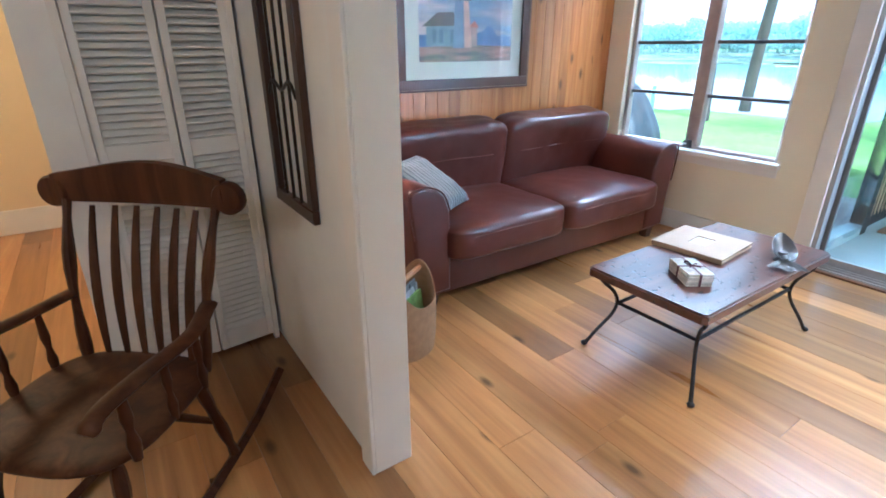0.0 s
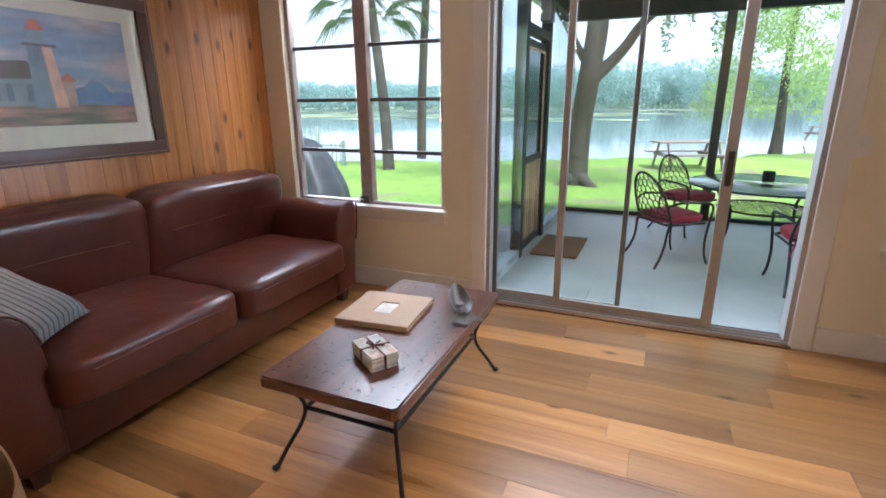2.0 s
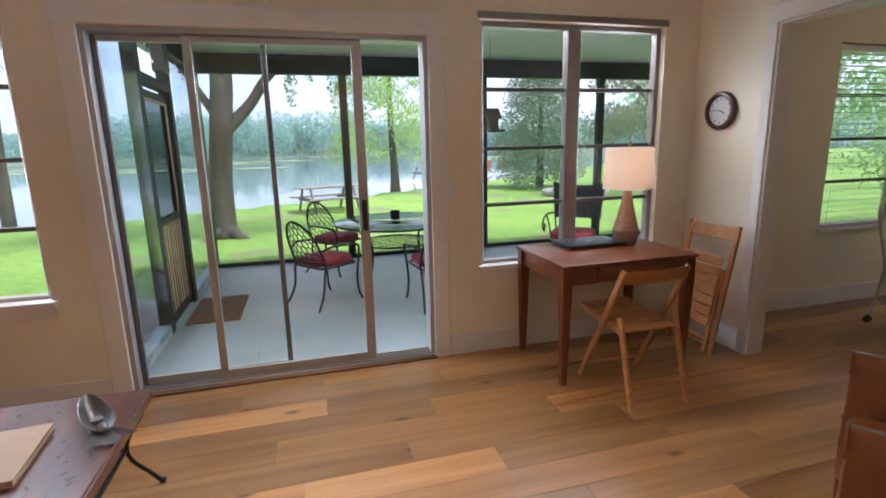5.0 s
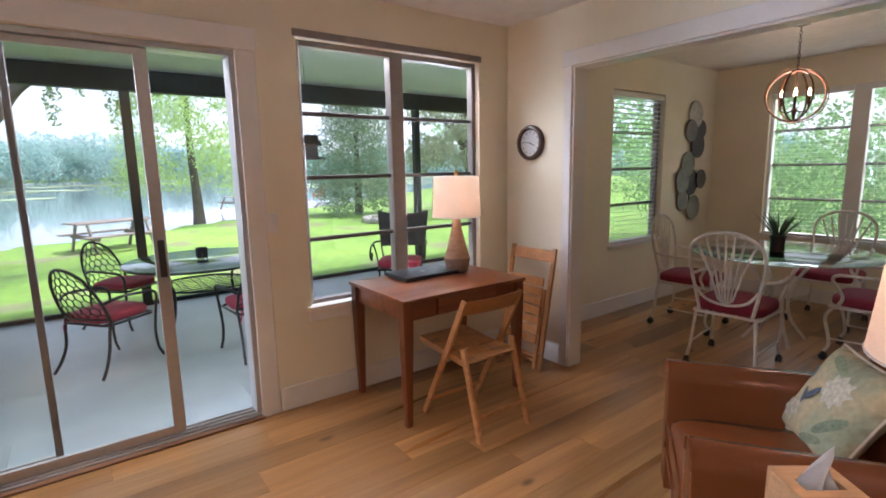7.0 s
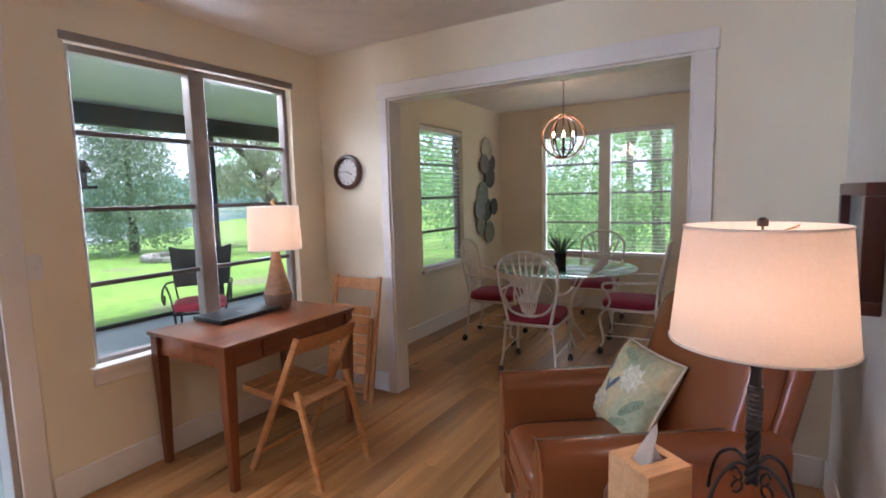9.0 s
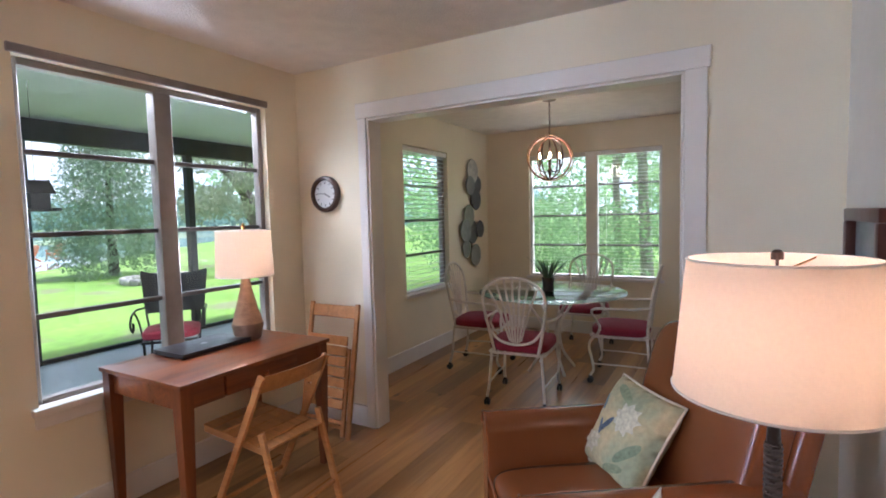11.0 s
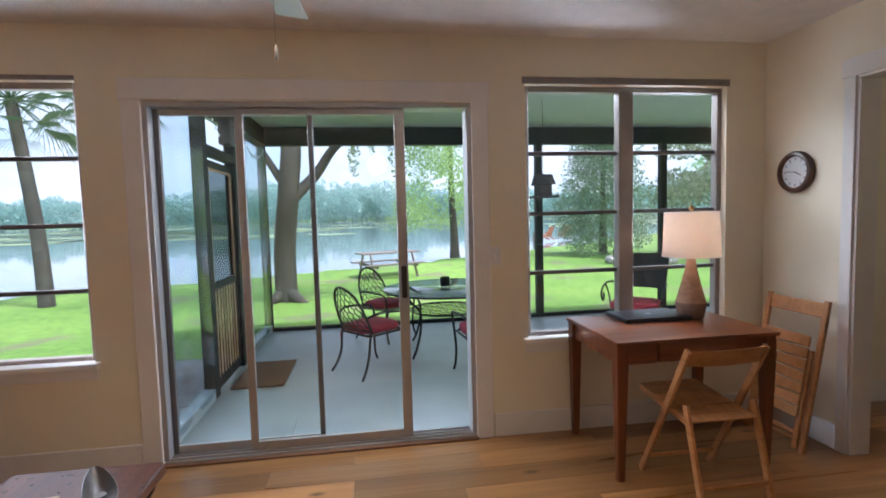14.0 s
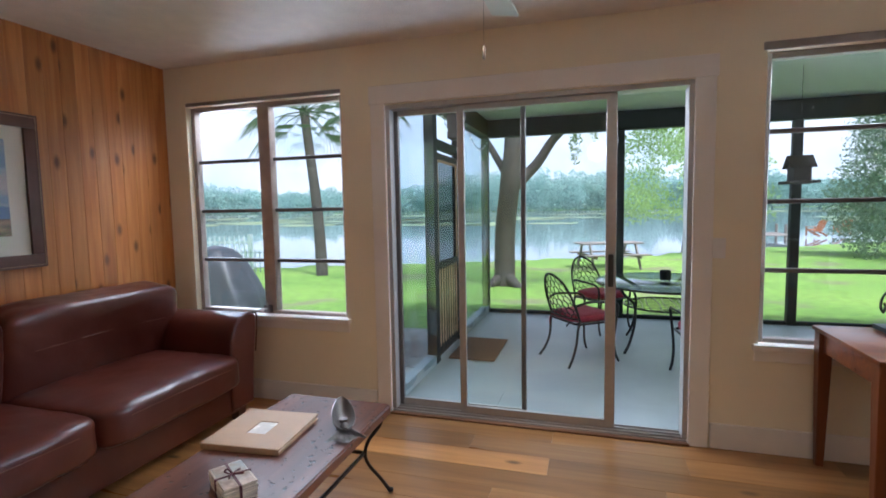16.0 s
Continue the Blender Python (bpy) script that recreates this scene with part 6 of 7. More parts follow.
def dining_table():
    t = empty("dining_table", pose(2.45, -4.50, 0), "round glass dining table on an ivory iron base", "dining table")
    b = lathe([(0.665, 0.742), (0.672, 0.745), (0.672, 0.751), (0.665, 0.754)], 72)
    gl = bpy.data.materials.new("green_edge_table_glass")
    gl.use_nodes = True
    p = gl.node_tree.nodes["Principled BSDF"]
    p.inputs["Base Color"].default_value = (0.80, 0.93, 0.88, 1)
    p.inputs["Transmission Weight"].default_value, p.inputs["Roughness"].default_value = 1.0, 0.02
    top = part("glass_top", b, gl, t)
    top.visible_shadow = False
    part("base_ring", tube([(0.30 * math.cos(a), 0.30 * math.sin(a), 0.725) for a in [k * math.pi / 18 for k in range(36)]], 0.012, 8, closed=True), IVORY, t)
    for k in range(4):
        a = radians(45 + 90 * k)
        c, s = math.cos(a), math.sin(a)
        q = smooth_path([(0.30 * c, 0.30 * s, 0.725), (0.2 * c, 0.2 * s, 0.6), (0.09 * c, 0.09 * s, 0.42), (0.11 * c, 0.11 * s, 0.2), (0.24 * c, 0.24 * s, 0.013)], 6)
        part("leg", tube(q, 0.013, 8), IVORY, t)


dining_table()


def vase():
    v = empty("vase_plant", pose(2.46, -4.44, 0.7545), "spiky potted aloe in a dark glass vase", "plant")
    part("vase", lathe([(0.045, 0), (0.055, 0.01), (0.05, 0.07), (0.06, 0.13), (0.056, 0.132), (0.045, 0.07), (0.04, 0.01)], 24), material("dark_glazed_vase", (0.035, 0.03, 0.03), 0.15), v)
    bm = bmesh.new()
    rng = random.Random(9)
    for k in range(22):
        a, e = k * 2.4, rng.uniform(0.75, 1.45)
        l = rng.uniform(0.20, 0.30)
        d = Vector((math.cos(a) * math.cos(e), math.sin(a) * math.cos(e), math.sin(e)))
        o = Vector((0.015 * math.cos(a), 0.015 * math.sin(a), 0.11))
        tube([o, o + d * l * 0.5, o + d * l + Vector((0.02 * math.cos(a), 0.02 * math.sin(a), -0.01))], [0.009, 0.011, 0.001], 5, bm, flat=0.35)
    part("leaves", bm, material("aloe_leaves", (0.05, 0.10, 0.045), 0.5, var=0.2, scale=20, per_island=0.3), v)
    part("soil", lathe([(0.04, 0.09), (0.048, 0.11)], 16), material("potting_soil", (0.03, 0.02, 0.015), 0.95), v)


vase()


def pendant():
    p = empty("pendant_light", pose(2.47, -4.56, 0), "orb pendant light of bronze rings with lit candle bulbs", "pendant light")
    bronze = material("oiled_bronze", (0.11, 0.06, 0.035), 0.38, 0.8, var=0.15, scale=20)
    copper = wood("orb_wood_band", [(0.13, 0.05, 0.02), (0.22, 0.09, 0.038)], "Z", 0.45)
    part("canopy", lathe([(0.012, CEIL - 0.03), (0.06, CEIL - 0.018), (0.062, CEIL - 0.0005)], 28), bronze, p)
    rod = bmesh.new()
    for k in range(11):
        z = CEIL - 0.035 - k * 0.028
        ring = [(0.009 * math.cos(a) * (1 if k % 2 else 0), 0.009 * math.cos(a) * (0 if k % 2 else 1), z - 0.012 + 0.018 * math.sin(a)) for a in [j * math.pi / 5 for j in range(10)]]
        tube(ring, 0.0022, 5, rod, closed=True)
    part("chain", rod, bronze, p)
    cz, R = 1.985, 0.195
    for k, (tilt, mat) in enumerate(((0, copper), (60, bronze), (-60, copper))):
        q = [Matrix.Rotation(radians(25 + tilt), 3, "Z") @ Vector((R * (1 - 0.02 * k) * math.cos(a), 0, R * (1 - 0.02 * k) * math.sin(a))) + Vector((0, 0, cz)) for a in [j * math.pi / 24 for j in range(48)]]
        n = Matrix.Rotation(radians(25 + tilt), 3, "Z") @ Vector((0, 1, 0))
        part("orb_ring", tube(q, 0.008, 4, closed=True, flat=1.0, up=n), mat, p)
    part("wire_ring", tube([(1.12 * R * math.cos(a), 0.35 * R * math.sin(a), cz + 1.05 * R * math.sin(a)) for a in [j * math.pi / 24 for j in range(48)]], 0.004, 6, closed=True), BRASS, p)
    part("stem", lathe([(0.006, cz - 0.19), (0.012, cz - 0.15), (0.022, cz - 0.11), (0.01, cz - 0.09), (0.007, cz + 0.21)], 14), bronze, p)
    for k in range(4):
        a = radians(20 + 90 * k)
        c, s = math.cos(a), math.sin(a)
        arm = part("candle_arm", tube(smooth_path([(0, 0, cz - 0.10), (0.04 * c, 0.04 * s, cz - 0.125), (0.085 * c, 0.085 * s, cz - 0.11), (0.09 * c, 0.09 * s, cz - 0.07)], 5), 0.005, 6), bronze, p)
        part("candle_sleeve", lathe([(0.010, cz - 0.075), (0.010, cz - 0.005)], 10, (0.09 * c, 0.09 * s, 0)), bronze, arm)
        part("bulb", lathe([(0.005, cz - 0.005), (0.011, cz + 0.012), (0.008, cz + 0.032), (0.0015, cz + 0.052)], 10, (0.09 * c, 0.09 * s, 0)), glow("candle_bulb", (1.0, 0.66, 0.30), 16.0), arm)


pendant()
bulb(pose(2.47, -4.56, 2.09), 3.2, name="pendant_light_glow", radius=0.08)


def disc_art():
    d = empty("disc_wall_art", pose(0, 0, 0), "wall sculpture of overlapping grey and white metal discs", "wall art")
    cols = [material("disc_" + n, c, 0.45, 0.3, var=0.2, scale=18, bump=0.15) for n, c in (("white", (0.55, 0.53, 0.48)), ("slate", (0.10, 0.11, 0.12)), ("grey", (0.22, 0.23, 0.23)), ("sage", (0.25, 0.27, 0.23)))]
    items = [(-5.60, 2.02, 0.15, 0, 0.02), (-5.50, 1.84, 0.12, 2, 0.035), (-5.74, 1.86, 0.11, 1, 0.015), (-5.66, 1.68, 0.14, 1, 0.03), (-5.48, 1.47, 0.14, 3, 0.02), (-5.36, 1.29, 0.14, 2, 0.035), (-5.58, 1.27, 0.15, 1, 0.015), (-5.77, 1.30, 0.11, 1, 0.03), (-5.40, 1.07, 0.11, 2, 0.02), (-5.62, 0.98, 0.14, 3, 0.035)]
    for y, z, r, k, off in items:
        b = lathe([(r * 0.98, 0), (r, 0.003), (r * 0.97, 0.008), (r * 0.5, 0.005)], 28)
        b.transform(Matrix.Translation((EAST - off, y, z)) @ pose(0, 0, 0, 0, -90, 0))
        part("disc", b, cols[k], d)
    part("rod", tube([(EAST - 0.008, -5.58, 0.92), (EAST - 0.008, -5.55, 1.5), (EAST - 0.008, -5.6, 2.1)], 0.006, 6), IRON, d)


disc_art()


def blind(name, lo, hi, z0, z1, x, axis, label, tilt=20, pitch=0.05, depth=0.022):
    b = empty(name, Matrix(), label, "blind")

    def place(bm):
        if axis == "x":
            bm.transform(Matrix.Translation(((lo + hi) / 2, x, 0)))
        else:
            bm.transform(Matrix.Translation((x, (lo + hi) / 2, 0)) @ Matrix.Rotation(radians(90), 4, "Z"))
        return bm

    h = (hi - lo) / 2
    part("headrail", place(box(-h, h, -0.025, 0.025, z1 - 0.05, z1, bevel=0.004)), WHITE, b)
    n = int((z1 - 0.06 - z0) / pitch)
    sl = box(-h + 0.004, h - 0.004, -depth, depth, -0.0008, 0.0008)
    sl.transform(pose(0, 0, 0, tilt if axis == "x" else tilt, 0, 0))
    me = bpy.data.meshes.new("slat")
    place(sl).to_mesh(me)
    sl.free()
    me.materials.append(WHITE)
    for k in range(n):
        o = new("slat", me)
        o.location = (0, 0, z1 - 0.07 - k * pitch)
        o.parent = b
    part("bottom_rail", place(box(-h + 0.003, h - 0.003, -0.022, 0.022, z0, z0 + 0.016, bevel=0.003)), WHITE, b)
    for u in (-0.7, 0.7):
        part("cord", place(tube([(u * h, -0.024, z0 + 0.01), (u * h, -0.024, z1 - 0.05)], 0.0012, 4)), WHITE, b)


blind("window_blind", DS[0] + 0.01, DS[1] - 0.01, DS[2] + 0.02, DS[3] - 0.01, EAST + 0.03, "y", "white slatted blind lowered over the side window", 6, 0.046, 0.019)
blind("window_blind", DB[0] + 0.01, (DB[0] + DB[1]) / 2 - 0.06, DB[2] + 0.02, DB[3] - 0.01, BACK - 0.028, "x", "white slatted blind lowered over the back window", 2, 0.04, 0.011)
blind("window_blind", (DB[0] + DB[1]) / 2 + 0.06, DB[1] - 0.01, DB[2] + 0.02, DB[3] - 0.01, BACK - 0.028, "x", "white slatted blind lowered over the back window", 2, 0.04, 0.011)

# ---- hall by the start ----
WALNUT = wood("worn_walnut", [(0.038, 0.014, 0.006), (0.07, 0.026, 0.011), (0.095, 0.04, 0.017)], "Z", 0.42, per_object=0.12, coat=0.0)

WALNUT.node_tree.nodes["Principled BSDF"].inputs["Specular IOR Level"].default_value = 0.15


def rocking_chair():
    c = empty("rocking_chair", facing(-0.17, 1.57, -0.68, -0.73), "worn walnut rocking chair with a curved spindle back", "rocking chair")
    # faces +x
    b = puff(0.25, 0.27, 0.022, 3.2, 10)
    for v in b.verts:
        v.co.z += 0.015 * (v.co.y / 0.27) ** 2 - 0.01 * (v.co.x / 0.25)
    part("seat", add(bmesh.new(), b, pose(0, 0, 0.425)), WALNUT, c, angle=70)

    def backpt(u, z):
        k = (z - 0.43) / 0.6
        return (-0.20 - 0.17 * k - 0.035 * (1 - u * u) + 0.03 * math.sin(math.pi * k), u * (0.21 + 0.055 * k), z)

    for i in range(6):
        u = -0.72 + 1.44 * i / 5
        p = [backpt(u, 0.43 + 0.5 * k / 8) for k in range(9)]
        part("back_slat", tube(p, [0.010 + 0.008 * math.sin(math.pi * k / 8) for k in range(9)], 6, flat=0.5, up=(1, 0, 0)), WALNUT, c)
    for s in (-1, 1):
        p = [backpt(s * 1.02, 0.43 + 0.52 * k / 10) for k in range(11)]
        part("back_post", tube(p, [0.016 + 0.004 * math.sin(k * 1.2) for k in range(11)], 8), WALNUT, c)
    rows = []
    bm = bmesh.new()
    n = 24
    for i in range(n + 1):
        u = -1.2 + 2.4 * i / n
        a = backpt(max(-1, min(1, u)) if abs(u) < 1 else u, 0.995)
        h = 0.062 - 0.012 * (u / 1.2) ** 2
        top = 0.012 * math.cos(u * 2.4)
        th = 0.016
        rows.append([bm.verts.new((a[0] + dx, u * 0.245, 0.995 + dz)) for dx, dz in ((-th, -h), (th, -h), (th + 0.004, 0), (th - 0.004, h + top), (-th - 0.004, h + top), (-th - 0.006, 0))])
    for p, q in zip(rows, rows[1:]):
        for k in range(6):
            bm.faces.new((p[k], p[(k + 1) % 6], q[(k + 1) % 6], q[k]))
    bm.faces.new(rows[0])
    bm.faces.new(rows[-1][::-1])
    for s in (-1, 1):
        e = lathe([(0.046, -0.02), (0.052, -0.012), (0.052, 0.012), (0.046, 0.02)], 18)
        a = backpt(s * 1.15, 0.995)
        e.transform(Matrix.Translation((a[0], s * 0.305, 0.975)) @ pose(0, 0, 0, 0, 90, 0))
        add(bm, e)
    part("crest_rail", bm, WALNUT, c, angle=50)
    for s in (-1, 1):
        p = smooth_path([(-0.235, s * 0.245, 0.66), (-0.08, s * 0.285, 0.645), (0.10, s * 0.29, 0.655), (0.24, s * 0.28, 0.645), (0.29, s * 0.275, 0.615)], 5)
        part("arm", tube(p, [0.028] * (len(p) - 3) + [0.034, 0.032, 0.024], 8, flat=0.5), WALNUT, c)
        for x, r in ((0.17, 0.012), (0.02, 0.010), (-0.12, 0.010)):
            part("arm_spindle", lathe([(r, 0.43), (r * 1.5, 0.48), (r * 0.8, 0.52), (r * 1.4, 0.56), (r * 0.9, 0.64)], 10, (x, s * 0.262, 0)), WALNUT, c)
        for x0, x1 in ((0.17, 0.23), (-0.17, -0.24)):
            p = [Vector((x0, s * 0.19, 0.415)).lerp(Vector((x1, s * 0.225, 0.05)), k / 8) for k in range(9)]
            part("leg", tube(p, [0.014 + 0.008 * abs(math.sin(k * 0.9)) for k in range(9)], 8), WALNUT, c)
        p = smooth_path([(-0.62, s * 0.225, 0.135), (-0.40, s * 0.225, 0.062), (-0.10, s * 0.225, 0.022), (0.15, s * 0.225, 0.022), (0.38, s * 0.225, 0.06)], 6)
        part("rocker", tube(p, 0.020, 4), WALNUT, c)
    part("stretcher", tube([(0.205, -0.2, 0.22), (0.205, 0, 0.22), (0.205, 0.2, 0.22)], [0.011, 0.018, 0.011], 8), WALNUT, c)
    part("stretcher", tube([(-0.2, -0.2, 0.22), (-0.2, 0, 0.22), (-0.2, 0.2, 0.22)], [0.011, 0.018, 0.011], 8), WALNUT, c)
    return c


rocking_chair()


def bifold():
    d = empty("door_2", Matrix(), "white louvered bifold closet doors", "door", kind="structure")
    me = None
    for k, (a, b, ya, yb) in enumerate([(-0.028, 0.262, 2.372, 2.345), (0.268, 0.525, 2.345, 2.372)]):
        w = math.hypot(b - a, yb - ya)
        m = pose(a, ya, 0, 0, 0, math.degrees(math.atan2(yb - ya, b - a)))
        leaf = new("leaf", None)
        leaf.matrix_basis = m
        leaf.parent = d
        st = 0.032
        for r in [(0, st, 0.03, 2.03), (w - st, w, 0.03, 2.03)]:
            part("stile", box(r[0], r[1], -0.014, 0.014, r[2], r[3], bevel=0.002), WHITE, leaf)
        for z0, z1 in ((0.03, 0.13), (0.98, 1.05), (1.95, 2.03)):
            part("rail", box(st, w - st, -0.013, 0.013, z0, z1, bevel=0.002), WHITE, leaf)
        sl = box(st - 0.002, w - st + 0.002, -0.017, 0.017, -0.003, 0.003)
        sl.transform(pose(0, 0, 0, 38, 0, 0))
        me = bpy.data.meshes.new("slat")
        sl.to_mesh(me)
        sl.free()
        me.materials.append(WHITE)
        for lo, hi in ((0.13, 0.98), (1.05, 1.95)):
            n = int((hi - lo) / 0.029)
            for i in range(n):
                o = new("slat", me)
                o.location = (0, 0, lo + (i + 0.5) * (hi - lo) / n)
                o.parent = leaf


bifold()


def iron_panel():
    f = empty("iron_wall_panel", pose(0, 0, 0), "tall dark wooden frame with wrought iron bars and glass", "wall panel")
    x0, x1, y0, y1, z0, z1, w = PARTX - 0.014, PARTX + 0.0115, 1.60, 2.02, 0.835, 1.95, 0.05
    for r in [(y0, y1, z0, z0 + w), (y0, y1, z1 - w, z1), (y0, y0 + w, z0 + w, z1 - w), (y1 - w, y1, z0 + w, z1 - w)]:
        part("frame_rail", box(x0, x1, r[0], r[1], r[2], r[3], bevel=0.004), DARKWOOD, f)
    for y in (1.73, 1.81, 1.89):
        part("iron_bar", tube([(x0 + 0.008, y, z0 + w), (x0 + 0.008, y, (z0 + z1) / 2), (x0 + 0.008, y, z1 - w)], 0.006, 6), IRON, f)
    for z in (1.25, 1.55):
        part("iron_scroll", tube(smooth_path([(x0 + 0.006, 1.66, z), (x0 + 0.006, 1.72, z + 0.05), (x0 + 0.006, 1.81, z + 0.02), (x0 + 0.006, 1.90, z + 0.05), (x0 + 0.006, 1.96, z)], 6), 0.006, 6), IRON, f)


iron_panel()


# ---- porch things ----
CAST = material("dark_bronze_cast_aluminium", (0.022, 0.020, 0.020), 0.38, 0.6, var=0.2, scale=25, bump=0.15, bump_scale=80)
CUSHION = material("wine_red_cushion", (0.24, 0.012, 0.030), 0.85, var=0.12, scale=30, bump=0.3, bump_scale=220, sheen=0.05)


def patio_chair():
    c = empty("patio_chair", pose(0, 0, -60), "cast metal patio chair with honeycomb back and wine red cushion", "patio chair", "chairs round the patio table")
    # faces +x, foot at z 0
    def bp(u, v):
        """The curved back: u across -1..1, v up 0..1."""
        half = 0.235 * (1 - 0.30 * v ** 3)
        return Vector((-0.22 - 0.13 * v - 0.05 * (1 - u * u) + 0.05, u * half, 0.44 + 0.44 * v - 0.09 * u * u * v))
    hoop = [bp(-1, k / 8) for k in range(8)] + [bp(-1 + k / 5, 1.0) for k in range(11)] + [bp(1, 1 - k / 8) for k in range(1, 9)]
    back = part("back_frame", tube(hoop, 0.012, 7), CAST, c)
    part("lower_rail", tube([bp(-1 + k / 4, 0.04) for k in range(9)], 0.010, 6), CAST, back)
    net = bmesh.new()
    for j in range(7):
        for i in range(6):
            cu, cv = -0.83 + i * 0.333 + (0.166 if j % 2 else 0), 0.08 + j * 0.14
            if abs(cu) > 1.0:
                continue
            hexa = []
            for k in range(6):
                a = math.pi / 6 + k * math.pi / 3
                hexa.append(bp(max(-1, min(1, cu + 0.19 * math.cos(a))), max(0.03, min(1, cv + 0.093 * math.sin(a)))))
            tube(hexa, 0.0052, 4, net, closed=True)
    part("honeycomb", net, CAST, back)
    part("seat_frame", tube([(0.23, -0.2, 0.41), (0.23, 0.2, 0.41), (0.20, 0.235, 0.41), (-0.17, 0.235, 0.41), (-0.20, 0.2, 0.41), (-0.20, -0.2, 0.41), (-0.17, -0.235, 0.41), (0.20, -0.235, 0.41)], 0.011, 7, closed=True), CAST, c)
    part("seat_grid", boxes([(-0.20, 0.22, y - 0.008, y + 0.008, 0.404, 0.412) for y in (-0.16, -0.08, 0, 0.08, 0.16)]), CAST, c)
    cu = part("cushion", add(bmesh.new(), puff(0.225, 0.225, 0.042, 4.5, 10, 0.010, 2, 0.012), pose(0.01, 0, 0.455)), CUSHION, c, angle=80)
    part("tie", tube([(-0.19, 0.2, 0.44), (-0.21, 0.22, 0.38), (-0.20, 0.23, 0.32)], 0.006, 5), CUSHION, cu)
    for s in (-1, 1):
        p = smooth_path([bp(s, 0.42), (-0.10, s * 0.275, 0.625), (0.08, s * 0.28, 0.615), (0.20, s * 0.27, 0.60), (0.245, s * 0.26, 0.55), (0.24, s * 0.25, 0.45), (0.225, s * 0.235, 0.25), (0.235, s * 0.24, 0.1), (0.27, s * 0.25, 0.012)], 5)
        part("arm", tube(p, 0.012, 7), CAST, c)
        p = smooth_path([bp(s, 0.0), (-0.19, s * 0.23, 0.36), (-0.205, s * 0.225, 0.22), (-0.25, s * 0.235, 0.1), (-0.31, s * 0.25, 0.012)], 5)
        part("leg", tube(p, 0.012, 7), CAST, c)
    return c


pch = patio_chair()
copy_thing(pch, facing(5.715, -0.02, 0.614, -0.79, PORCH_Z))
copy_thing(pch, facing(6.98, -0.22, -0.72, -0.70, PORCH_Z))
pch.matrix_basis = facing(5.28, -1.10, 1, 0.10, PORCH_Z)


def patio_table():
    t = empty("patio_table", pose(6.30, -0.88, PORCH_Z), "round glass patio table on curved cast metal legs", "patio table")
    gl = bpy.data.materials.new("rippled_table_glass")
    gl.use_nodes = True
    p = gl.node_tree.nodes["Principled BSDF"]
    p.inputs["Base Color"].default_value = (0.86, 0.95, 0.92, 1)
    p.inputs["Transmission Weight"].default_value, p.inputs["Roughness"].default_value = 1.0, 0.06
    g = part("glass_top", lathe([(0.70, 0.712), (0.705, 0.716), (0.705, 0.720), (0.70, 0.724)], 64), gl, t)
    g.visible_shadow = False
    part("rim", tube([(0.70 * math.cos(a), 0.70 * math.sin(a), 0.703) for a in [k * math.pi / 30 for k in range(60)]], 0.011, 6, closed=True), CAST, t)
    R = 0.42
    part("shelf_ring", tube([(R * math.cos(a), R * math.sin(a), 0.47) for a in [k * math.pi / 24 for k in range(48)]], 0.010, 6, closed=True), CAST, t)
    for k in range(-4, 5):
        y = k * 0.085
        x = math.sqrt(max(0.0, R * R - y * y))
        part("shelf_bar", tube([(-x, y, 0.47), (0, y + 0.02 * (-1) ** k, 0.47), (x, y, 0.47)], 0.005, 5), CAST, t)
        part("shelf_bar", tube([(y, -x, 0.468), (y + 0.02, 0, 0.468), (y, x, 0.468)], 0.005, 5), CAST, t)
    for k in range(4):
        a = radians(40 + 90 * k)
        c, s = math.cos(a), math.sin(a)
        q = smooth_path([(0.62 * c, 0.62 * s, 0.70), (0.56 * c, 0.56 * s, 0.62), (0.43 * c, 0.43 * s, 0.50), (0.43 * c, 0.43 * s, 0.3), (0.49 * c, 0.49 * s, 0.12), (0.56 * c, 0.56 * s, 0.013)], 5)
        part("leg", tube(q, 0.014, 7), CAST, t)


patio_table()


def candle_holder():
    c = empty("candle_holder", pose(6.22, -0.86, PORCH_Z + 0.7245), "small black metal candle lantern on the patio table", "candle holder")
    blk = material("black_pierced_metal", (0.012, 0.012, 0.012), 0.5, 0.4)
    part("cup", lathe([(0.05, 0.02), (0.055, 0.03), (0.055, 0.12), (0.05, 0.12), (0.05, 0.035)], 20), blk, c)
    for k in range(3):
        a = k * 2.094
        part("foot", tube([(0.045 * math.cos(a), 0.045 * math.sin(a), 0.03), (0.05 * math.cos(a), 0.05 * math.sin(a), 0.004)], 0.005, 5), blk, c)


candle_holder()


